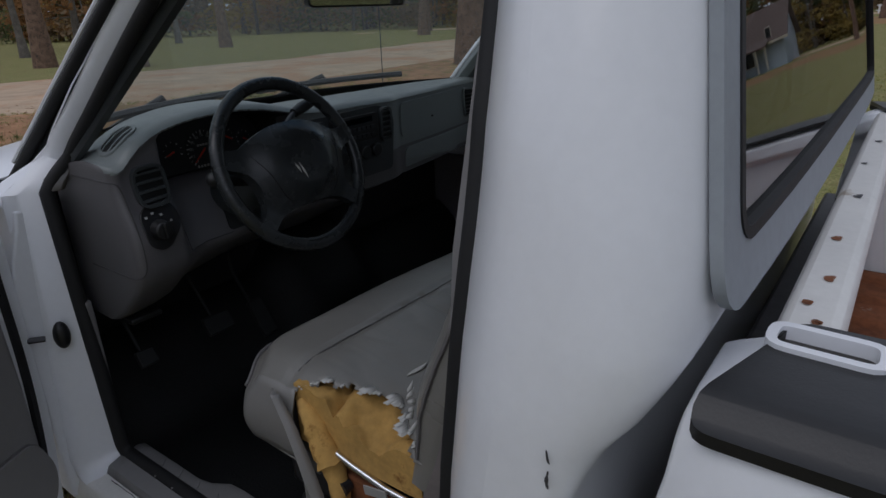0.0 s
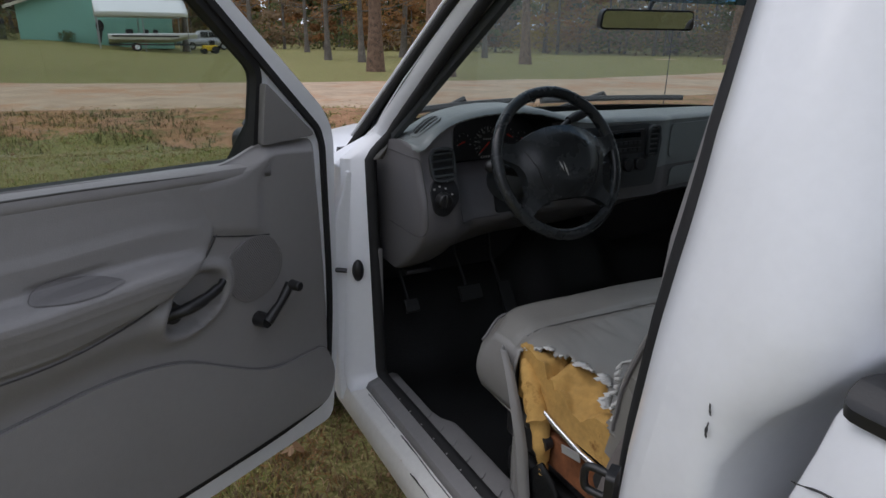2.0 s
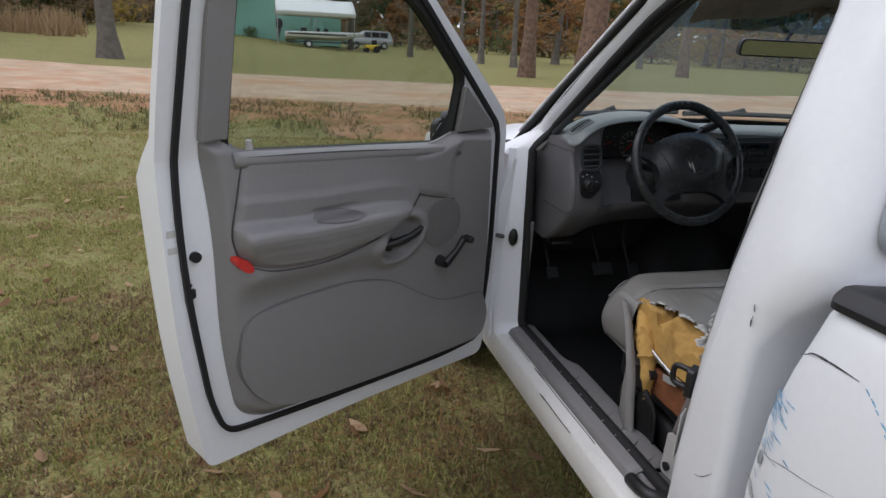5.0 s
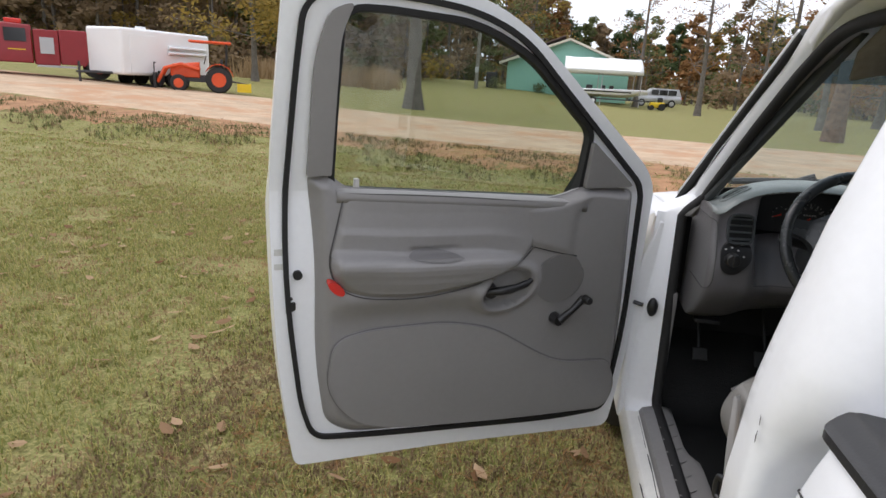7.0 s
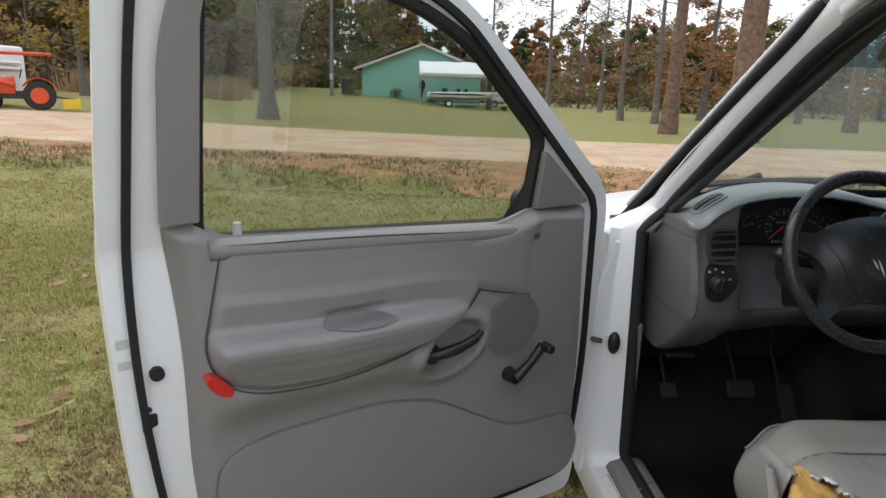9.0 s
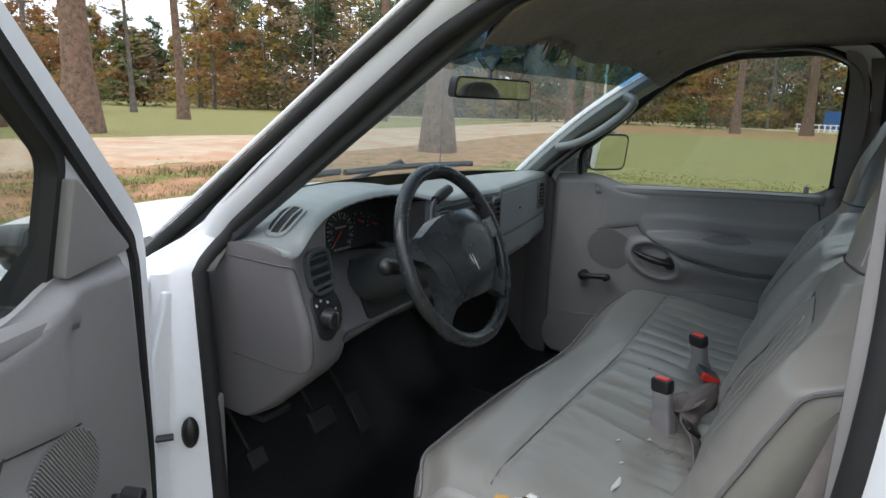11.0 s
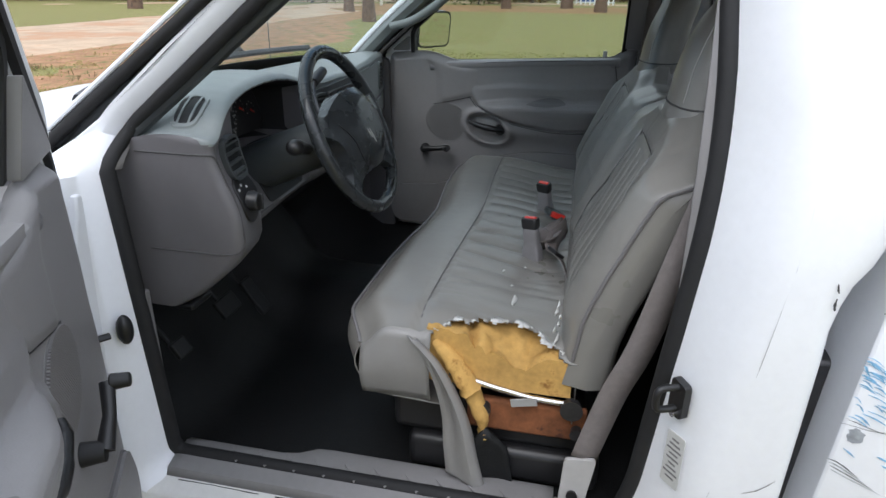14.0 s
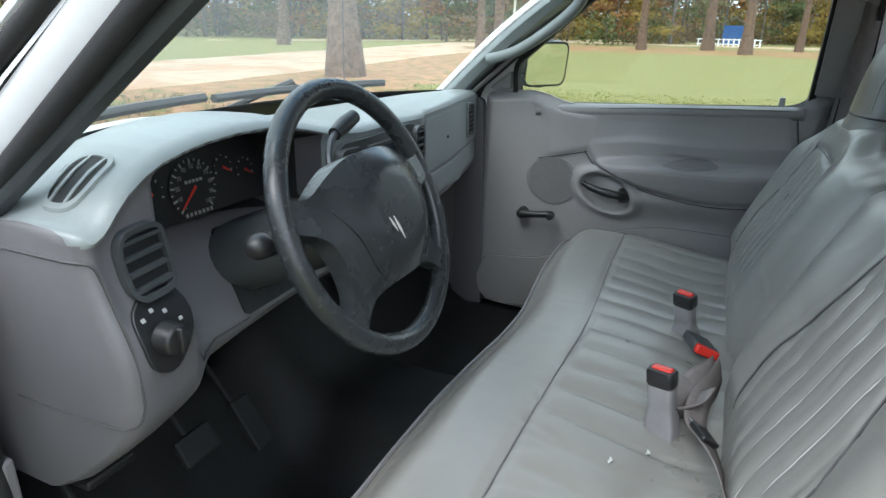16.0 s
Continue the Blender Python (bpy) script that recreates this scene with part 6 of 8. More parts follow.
tube(bm, [dash_at(-0.682, z, 0.001) for z in (1.19, 1.17, 1.15, 1.12, 1.09, 1.064)] + [dash_at(x, 1.062, 0.001) for x in (-0.66, -0.62, -0.58, -0.54)], 0.0016, 5)
part("panel_seam", bm, M_SEAM, dash)
# seam of the end cover, wrapped round the corner
bm = bmesh.new()
pts = [Vector((-0.8285, y, 1.256)) for y in (1.34, 1.26, 1.20)] + [dash_at(x, z, 0.0008) for x, z in ((-0.825, 1.256), (-0.816, 1.250), (-0.811, 1.232), (-0.810, 1.20), (-0.810, 1.15), (-0.810, 1.09), (-0.814, 1.066), (-0.822, 1.052))] + [Vector((-0.8285, y, 1.046)) for y in (1.17, 1.25, 1.34)]
tube(bm, smooth_path(pts, 3), 0.0019, 5)
part("panel_seam", bm, M_SEAM, dash, "dark seam of the end cover")

# centre stack: radio and heater controls
st = rounded([(-0.265, 1.100, 0.02), (0.065, 1.100, 0.02), (0.085, 1.27, 0.05), (0.02, 1.306, 0.05), (-0.285, 1.300, 0.04)], k=5)
stack = part("centre_panel", plate(bmesh.new(), st, [], 0.0, 0.010, lambda a, b, n: dash_at(a, b, n), cb=steps(1.08, 1.3, 0.03), ca=steps(-0.28, 0.08, 0.03)), M_VENT, dash, "dark centre panel with radio and heater knobs", bevel=0.004)
smap = lambda a, b, n: dash_at(a, b, 0.010 + n)
rad = part("radio", plate(bmesh.new(), rounded([(-0.200, 1.212), (-0.005, 1.212), (-0.005, 1.288), (-0.200, 1.288)], 0.006, 3), [], 0.0, 0.010, smap), M_BLACK, stack, "black car radio", bevel=0.002)
bm = bmesh.new()
for i in range(7):
    for j in range(2):
        a, b = -0.160 + 0.020 * i, 1.222 + 0.022 * j
        plate(bm, [Vector(p) for p in ((a, b), (a + 0.015, b), (a + 0.015, b + 0.010), (a, b + 0.010))], [], 0.010, 0.014, smap)
part("radio_buttons", bm, M_DKSTEEL, stack)
bm = bmesh.new()
disc(bm, smap(-0.182, 1.255, 0.014), (0, 1, 0), 0.012, 0.02, 16)
part("radio_knob", bm, M_BLACK, stack)
part("radio_display", plate(bmesh.new(), [Vector(p) for p in ((-0.15, 1.265), (-0.03, 1.265), (-0.03, 1.281), (-0.15, 1.281))], [], 0.010, 0.011, smap), M_GLASS_BLUE, stack)
for i in range(4):
    bm = bmesh.new()
    disc(bm, smap(-0.175 + 0.050 * i, 1.178, 0.012), (0, 1, 0), 0.021, 0.022, 18, 0.018)
    part("heater_knob", bm, M_BLACK, stack, "black heater knob", bevel=0.003)

# glove box seam and airbag cover
for z0, z1, x0, x1, nm in ((1.175, 1.29, 0.16, 0.58, "airbag_cover"), (0.995, 1.14, 0.18, 0.78, "glove_box")):
    ol = rounded([(x0, z0), (x1, z0), (x1, z1), (x0, z1)], 0.025, 4)
    part(nm, plate(bmesh.new(), ol, [], -0.004, 0.005, lambda a, b, n: dash_at(a, b, n), ca=steps(x0, x1, 0.05), cb=steps(z0, z1, 0.03)), M_DASH, dash, "", bevel=0.004)
bm = bmesh.new()
disc(bm, dash_at(0.36, 1.22, 0.007), (0, 1, 0), 0.004, 0.003, 10)
part("keyhole", bm, M_BLACK, dash)

# column and shifter
WC, WTILT = Vector((-0.488, 1.003, 1.248)), radians(23)
WM = Matrix.Translation(WC) @ Matrix.Rotation(-WTILT, 4, "X")
col = bmesh.new()
axis = WM.to_3x3() @ Vector((0, 1, 0))
tube(col, [WC + axis * 0.06, WC + axis * 0.12, WC + axis * 0.20, WC + axis * 0.30], [0.050, 0.056, 0.060, 0.060], 20)
part("steering_column", col, M_VENT, dash, "", smooth=50)
bm = bmesh.new()
tube(bm, smooth_path([WC + axis * 0.10 + Vector((0.06, 0, 0.02)), WC + Vector((0.090, 0.130, 0.045)), WC + Vector((0.125, 0.150, 0.072)), WC + Vector((0.160, 0.158, 0.088))], 5), 0.0065, 8)
part("shift_lever", bm, M_DKSTEEL, dash)
bm = bmesh.new()
tube(bm, [WC + Vector((0.150, 0.158, 0.084)), WC + Vector((0.180, 0.160, 0.094)), WC + Vector((0.218, 0.160, 0.106))], [0.012, 0.015, 0.013], 12)
part("shift_knob", bm, M_BLACK, dash, "black shifter grip")
bm = bmesh.new()
tube(bm, [WC + axis * 0.10 + Vector((-0.06, 0, 0)), WC + Vector((-0.155, 0.075, -0.01))], [0.013, 0.018], 10)
ellipsoid(bm, WC + Vector((-0.162, 0.075, -0.01)), (0.020, 0.020, 0.018))
part("turn_stalk", bm, M_BLACK, dash, "black indicator stalk")
bm = bmesh.new()
tube(bm, [WC + axis * 0.16 + Vector((0.09, 0, -0.02)), WC + axis * 0.10 + Vector((0.105, -0.01, -0.045))], 0.012, 10)
part("ignition_key", bm, M_STEEL, dash)

# steering wheel
sw = thing("steering_wheel", WC, "worn black steering wheel with a scuffed airbag hub", "steering wheel")
bm = bmesh.new()
tube(bm, [WM @ Vector((0.191 * math.cos(a), 0.0, 0.191 * math.sin(a))) for a in (2 * math.pi * i / 56 for i in range(56))], 0.0155, 12, True, up=(0, 1, 0))
part("rim", bm, M_WHEEL, sw, "worn black leather rim", smooth=60)
half = [(0.0, 0.092, 0.05), (0.060, 0.089, 0.04), (0.106, 0.070, 0.03), (0.135, 0.054, 0.03), (0.178, 0.062, 0.01), (0.184, 0.020, 0.01), (0.140, 0.004, 0.03), (0.122, -0.035, 0.03), (0.122, -0.085, 0.03), (0.152, -0.112, 0.01), (0.128, -0.138, 0.01), (0.092, -0.108, 0.02), (0.055, -0.098, 0.04)]
hub = rounded(half + [(-a, b, r) for a, b, r in reversed(half[1:])], k=5)


def hub_map(a, b, n):
    dome = 0.040 * ss(0.150, 0.055, math.hypot(a * 0.95, b * 1.1)) + 0.004
    return WM @ Vector((a, -(n + dome) if n > 0 else -n, b))


bm = plate(bmesh.new(), hub, [], -0.012, 0.008, hub_map, ca=steps(-0.18, 0.18, 0.012), cb=steps(-0.14, 0.09, 0.012))
part("hub", bm, M_WHEEL, sw, "black airbag cover and spokes with white scuffs", bevel=0.005, seg=3, smooth=60)
for sg in (-1, 1):
    bm = bmesh.new()
    tube(bm, smooth_path([hub_map(sg * a, b, 0.0085) for a, b in ((0.118, 0.030), (0.100, -0.012), (0.082, -0.060), (0.06, -0.088))], 5), 0.0018, 5)
    part("hub_seam", bm, M_BLACK, sw)
for k, (a, b, tt, ln) in enumerate(((-0.036, -0.018, 112, 0.026), (-0.024, -0.026, 104, 0.038))):
    c, s = math.cos(radians(tt)) * ln, math.sin(radians(tt)) * ln
    qs = [Vector((a - c * 0.5, b - s * 0.5)), Vector((a + 0.003, b)), Vector((a + c * 0.5, b + s * 0.5)), Vector((a - 0.002, b))]
    part("scuff", plate(bmesh.new(), qs, [], 0.0522, 0.0533, lambda x, z, n: WM @ Vector((x, -n, z))), M_BACKING, sw, "white scuff mark")

# pedals
for x, z, w, h in ((-0.52, 0.745, 0.085, 0.055), (-0.37, 0.70, 0.05, 0.12), (-0.74, 0.74, 0.05, 0.045)):
    p = thing("pedal", (x, 1.42, z), "dark rubber pedal hanging under the dashboard", "pedal", "pedals")
    m = Matrix.Translation((x, 1.38, z)) @ Matrix.Rotation(radians(-35), 4, "X")
    part("pad", box(bmesh.new(), -w / 2, w / 2, -0.008, 0.008, -h / 2, h / 2, m), M_SHADE_BLACK, p, bevel=0.004)
    bm = bmesh.new()
    tube(bm, [(x, 1.40, z), (x, 1.50, z + 0.12), (x, 1.52, 0.98)], 0.006, 8)
    part("arm", bm, M_SHADE_BLACK, p)

# rear-view mirror
rv = thing("rear_view_mirror", (-0.02, 1.14, 1.64), "black rear-view mirror hanging from the windshield", "mirror")
rot = Matrix.Translation((-0.085, 1.14, 1.612)) @ Matrix.Rotation(radians(-16), 4, "Z") @ Matrix.Rotation(radians(3), 4, "X")
ol = rounded([(-0.152, -0.028), (0.152, -0.028), (0.146, 0.028), (-0.146, 0.028)], 0.018, 5)
part("housing", plate(bmesh.new(), ol, [], -0.026, 0.0, lambda a, b, n: rot @ Vector((a, -n, b))), M_BLACK, rv, bevel=0.008, seg=3)
part("glass", plate(bmesh.new(), inset(ol, 0.005), [], 0.0, 0.002, lambda a, b, n: rot @ Vector((a, -n, b))), M_MIRROR, rv, "mirror glass")
bm = bmesh.new()
tube(bm, [rot @ Vector((0, 0.02, 0.0)), Vector((-0.03, 1.19, 1.66)), Vector((-0.02, 1.16, 1.70))], 0.008, 8)
part("stem", bm, M_BLACK, rv)

# wipers and antenna
rows = [[ws_point(i / 24, v) + Vector((0, -0.004, -0.001)) for i in range(-24, 25)] for v in (0.002, 0.03, 0.06, 0.09, 0.105)]
part("glass_border", loft(bmesh.new(), rows, False, False), M_BLACK, truck, "black border along the foot of the windshield", solid=0.001)
for x0, x1 in ((-0.66, -0.04), (0.0, 0.62)):
    w = thing("windshield_wiper", (x0, 1.85, 1.23), "black windshield wiper resting on the cowl", "wiper", "wipers")
    pts = [ws_point(x / 0.80, 0.105 + 0.02 * abs(x - x0)) + Vector((0, 0.022, 0.018)) for x in [x0 + (x1 - x0) * i / 10 for i in range(11)]]
    bm = bmesh.new()
    tube(bm, pts, 0.012, 6)
    part("blade", bm, M_BLACK, w)
    bm = bmesh.new()
    tube(bm, [ws_point(x0 / 0.8, 0.0) + Vector((0.04, 0.07, 0.0)), pts[5] + Vector((0, 0.015, 0.02)), pts[5]], 0.009, 6)
    part("arm", bm, M_BLACK, w)
an = thing("antenna", (0.72, 1.72, 1.20), "thin whip antenna on the fender by the windshield", "antenna")
bm = bmesh.new()
tube(bm, [(0.80, 1.86, 1.19), (0.80, 1.85, 2.05)], 0.0022, 6)
part("whip", bm, M_DKSTEEL, an)
bm = bmesh.new()
disc(bm, (0.80, 1.86, 1.195), (0, 0, 1), 0.016, 0.03, 12, 0.008)
part("base", bm, M_BLACK, an)

# ---- ground, road ----
def ground_z(x, y):
    rise = 0.045 * max(0.0, -x - 8.0) * ss(9, 19, y) * ss(-60, -30, x) if x > -60 else 0.0
    rise += 0.030 * max(0.0, min(y, 70) - 33) * ss(6, -6, x) * ss(-30, -12, x) + 0.007 * max(0.0, min(y, 75) - 35)
    ditch = -0.24 * bell(y - (10.6 - 0.1 * x), 0.0, 0.9) * ss(-30, -14, x) * ss(9.5, 5.5, x)
    rough = 0.035 * noise.noise((x * 0.25, y * 0.25, 0)) * ss(2.5, 6, math.hypot(x + 1, y - 1)) + 0.05 * noise.noise((x * 1.1, y * 1.1, 4)) * bell(y - (11.5 - 0.1 * x), 0.0, 2.2)
    return rise + ditch + rough + 0.05 * ss(11.5, 14.5, y) * ss(40, 20, abs(x))


NEAR = [(-60, 17.5), (-26, 16.0), (-17, 15.8), (-7, 15.5), (0, 14.0), (5, 12.4), (12, 12.4), (20, 13.0), (30, 14.5), (60, 17.0)]
FAR = [(-60, 24.0), (-26, 25.0), (-17, 26.6), (-8, 26.0), (0, 22.8), (8, 21.5), (16, 20.5), (27, 22.5), (45, 25.0), (60, 27.0)]
xs_g = sorted({round(v, 2) for v in [-900, -500, -250, -150, -100, -75] + [-60 + 2.0 * i for i in range(20)] + [-20 + 0.5 * i for i in range(90)] + [25 + 2.5 * i for i in range(20)] + [90, 120, 160, 250, 500, 900]})
ys_g = sorted({round(v, 2) for v in [-900, -400, -150, -60, -30, -15] + [-8 + 1.0 * i for i in range(14)] + [6 + 0.35 * i for i in range(66)] + [29 + 3 * i for i in range(22)] + [110, 160, 250, 500, 900]})
bm = bmesh.new()
grid = [[bm.verts.new((x, y, ground_z(x, y))) for y in ys_g] for x in xs_g]
for i in range(len(xs_g) - 1):
    for j in range(len(ys_g) - 1):
        bm.faces.new((grid[i][j], grid[i + 1][j], grid[i + 1][j + 1], grid[i][j + 1]))


def ground_material():
    m = bpy.data.materials.new("autumn_lawn")
    m.use_nodes = True
    n, l = m.node_tree.nodes, m.node_tree.links
    p = n["Principled BSDF"]
    co = n.new("ShaderNodeTexCoord").outputs["Object"]

    def tex(s, d=6.0, r=0.65):
        t = n.new("ShaderNodeTexNoise")
        t.inputs["Scale"].default_value, t.inputs["Detail"].default_value, t.inputs["Roughness"].default_value = s, d, r
        l.new(co, t.inputs["Vector"])
        return t.outputs["Fac"]

    def ramp(f, stops):
        r = n.new("ShaderNodeValToRGB")
        e = r.color_ramp.elements
        while len(e) < len(stops):
            e.new(0.5)
        for k, (pos, c) in enumerate(stops):
            e[k].position, e[k].color = pos, (*c, 1)
        l.new(f, r.inputs[0])
        return r.outputs[0]

    def mix(f, a, b):
        x = n.new("ShaderNodeMix")
        x.data_type = "RGBA"
        for k, v in ((0, f), (6, a), (7, b)):
            if isinstance(v, (int, float)):
                x.inputs[k].default_value = v
            else:
                l.new(v, x.inputs[k])
        return x.outputs[2]

    grass = ramp(tex(1.6), [(0.30, (0.14, 0.175, 0.045)), (0.50, (0.225, 0.225, 0.075)), (0.70, (0.32, 0.265, 0.125))])
    fine = ramp(tex(45.0, 4.0), [(0.36, (0.075, 0.085, 0.026)), (0.50, (0.235, 0.23, 0.080)), (0.64, (0.46, 0.38, 0.19))])
    litter = ramp(tex(7.0, 8.0, 0.75), [(0.55, (0, 0, 0)), (0.63, (1, 1, 1))])
    col = mix(litter, mix(0.58, grass, fine), ramp(tex(20.0), [(0.35, (0.13, 0.06, 0.03)), (0.65, (0.27, 0.15, 0.075))]))
    l.new(col, p.inputs["Base Color"])
    p.inputs["Roughness"].default_value = 0.9
    p.inputs["Specular IOR Level"].default_value = 0.2
    b = n.new("ShaderNodeBump")
    b.inputs["Strength"].default_value, b.inputs["Distance"].default_value = 0.8, 0.03
    l.new(tex(30.0), b.inputs["Height"])
    l.new(b.outputs[0], p.inputs["Normal"])
    return m


M_LAWN = ground_material()
ground = setting("ground", bm, M_LAWN, "patchy autumn lawn with fallen leaves and pine straw", "lawn", smooth=80)
M_ROAD = material("clay_gravel_road", (0.49, 0.365, 0.255), 0.9, var=0.26, scale=1.2, fine=26, bump=0.8, bump_scale=22, second=(0.47, 0.275, 0.165), second_at=0.50, second_scale=0.35, spec=0.2)
M_VERGE = material("leafy_clay_verge", (0.36, 0.20, 0.11), 0.95, var=0.35, scale=2.0, fine=26, bump=0.8, bump_scale=25, second=(0.14, 0.15, 0.05), second_at=0.52, second_scale=1.6, spec=0.2)
bm = bmesh.new()
rows = []
for x in [-60 + 1.0 * i for i in range(121)]:
    a, b = lerp(NEAR, x) + 0.25 * noise.noise((x * 0.5, 1, 1)), lerp(FAR, x) + 0.3 * noise.noise((x * 0.4, 3, 1))
    rows.append([Vector((x, a + (b - a) * k / 10, ground_z(x, a + (b - a) * k / 10) + (0.015 if 0 < k < 10 else -0.02) + 0.05 * math.sin(math.pi * k / 10))) for k in range(11)])
setting("road", loft(bm, rows, False, False), M_ROAD, "orange-tan clay and gravel road", "road", smooth=80)
bm = bmesh.new()
rows = []
for x in [-60 + 1.0 * i for i in range(121)]:
    a = lerp(NEAR, x)
    b0 = a - 2.6 - 2.6 * ss(-2, 3, x) * ss(30, 18, x) + 0.5 * noise.noise((x * 0.6, 7, 1))
    rows.append([Vector((x, b0 + (a + 0.3 - b0) * k / 6, ground_z(x, b0 + (a + 0.3 - b0) * k / 6) + (0.02 if 0 < k else -0.02))) for k in range(7)])
setting("verge", loft(bm, rows, False, False), M_VERGE, "strip of bare clay and brown leaves beside the road", "verge", smooth=80)
bm = bmesh.new()
rows = []
for k in range(60):
    t = k / 59
    x, y = -6 + 110 * t, 58 - 30 * t - 16 * t * t
    rows.append([Vector((x, y + o, 0.03 if abs(o) < 2 else -0.02)) for o in (-2.2, -1.8, 1.8, 2.2)])
setting("lane", loft(bm, rows, False, False), M_ROAD, "pale gravel lane in the distance", "road", smooth=80)

M_STRAW = material("pine_straw", (0.33, 0.19, 0.095), 0.95, var=0.3, scale=0.8, fine=20, bump=0.7, bump_scale=22, second=(0.20, 0.19, 0.06), second_at=0.52, second_scale=0.45, spec=0.2)
bm = bmesh.new()
rows = []
for y in [-34 + 1.0 * i for i in range(57)]:
    a, b = 46 - 6 * ss(5, 20, y) + 2.4 * noise.noise((y * 0.3, 5, 2)), 64 + 2.0 * noise.noise((y * 0.25, 9, 2))
    rows.append([Vector((a + (b - a) * k / 10, y, ground_z(a + (b - a) * k / 10, y) + (0.06 if 0 < k < 10 else -0.06))) for k in range(11)])
setting("needle_bed", loft(bm, rows, False, False), M_STRAW, "rusty brown pine straw under the pines", "pine straw", smooth=80)
bm = bmesh.new()
rows = []
for y in [-40 + 2.0 * i for i in range(36)]:
    c = 76 + 0.004 * y * y + 0.4 * noise.noise((y * 0.2, 2, 6))
    rows.append([Vector((c + o, y, ground_z(c, y) + (0.07 if abs(o) < 3 else -0.06))) for o in (-3.6, -2.8, 0, 2.8, 3.6)])
setting("lane", loft(bm, rows, False, False), M_ROAD, "pale gravel lane beyond the pines", "road", smooth=80)

# ---- trees ----
M_BARK = material("pine_bark", (0.19, 0.125, 0.09), 0.95, var=0.4, scale=5.0, fine=24, bump=1.0, bump_scale=18, second=(0.085, 0.065, 0.055), second_at=0.52, second_scale=6.0, spec=0.2)
M_BARK_GREY = material("grey_bark", (0.15, 0.135, 0.12), 0.95, var=0.35, scale=4.0, fine=22, bump=1.0, bump_scale=16, spec=0.2)

def leaf_material(name, a, b):
    m = bpy.data.materials.new(name)
    m.use_nodes = True
    n, l = m.node_tree.nodes, m.node_tree.links
    p = n["Principled BSDF"]
    g = n.new("ShaderNodeNewGeometry")
    r = n.new("ShaderNodeValToRGB")
    r.color_ramp.elements[0].color, r.color_ramp.elements[1].color = (*a, 1), (*b, 1)
    l.new(g.outputs["Random Per Island"], r.inputs[0])
    l.new(r.outputs[0], p.inputs["Base Color"])
    p.inputs["Roughness"].default_value, p.inputs["Specular IOR Level"].default_value = 0.75, 0.2
    tl, mx = n.new("ShaderNodeBsdfTranslucent"), n.new("ShaderNodeMixShader")
    mx.inputs[0].default_value = 0.38
    l.new(r.outputs[0], tl.inputs[0])
    l.new(p.outputs[0], mx.inputs[1])
    l.new(tl.outputs[0], mx.inputs[2])
    l.new(mx.outputs[0], n["Material Output"].inputs[0])
    return m


LEAVES = {
    "green": leaf_material("green_leaves", (0.088, 0.106, 0.042), (0.165, 0.182, 0.072)),
    "pine": leaf_material("pine_needles", (0.048, 0.076, 0.032), (0.098, 0.136, 0.052)),
    "yellow": leaf_material("yellow_leaves", (0.230, 0.175, 0.046), (0.390, 0.265, 0.070)),
    "orange": leaf_material("rusty_leaves", (0.210, 0.112, 0.044), (0.350, 0.180, 0.072)),
    "brown": leaf_material("brown_leaves", (0.165, 0.118, 0.070), (0.280, 0.195, 0.112)),
}


def leaf_cloud(verts, faces, rng, c, r, n, size):
    """Many small leaf faces scattered through an uneven clump."""
    for _ in range(n):
        d = Vector((rng.gauss(0, 1), rng.gauss(0, 1), rng.gauss(0, 1)))
        d.normalize()
        p = Vector(c) + Vector((d.x * r[0], d.y * r[1], d.z * r[2])) * (rng.random() ** 0.45)
        u = Vector((rng.gauss(0, 1), rng.gauss(0, 1), rng.gauss(0, 0.7))).normalized() * size * (0.6 + 0.8 * rng.random())
        w = u.orthogonal().normalized() * u.length * (0.35 + 0.3 * rng.random())
        k = len(verts)
        verts += [p - u * 0.5, p + w * 0.5, p + u * 0.5, p - w * 0.5]
        faces.append((k, k + 1, k + 2, k + 3))


def mesh_part(name, verts, faces, mat, parent, label=""):
    me = bpy.data.meshes.new(name)
    me.from_pydata([tuple(v) for v in verts], [], faces)
    me.materials.append(mat)
    ob = new(name, me)
    if parent is not None:
        ob.parent = parent
        ob.matrix_parent_inverse = Matrix.Translation(-world_base(parent))
    return tagged(ob, label)


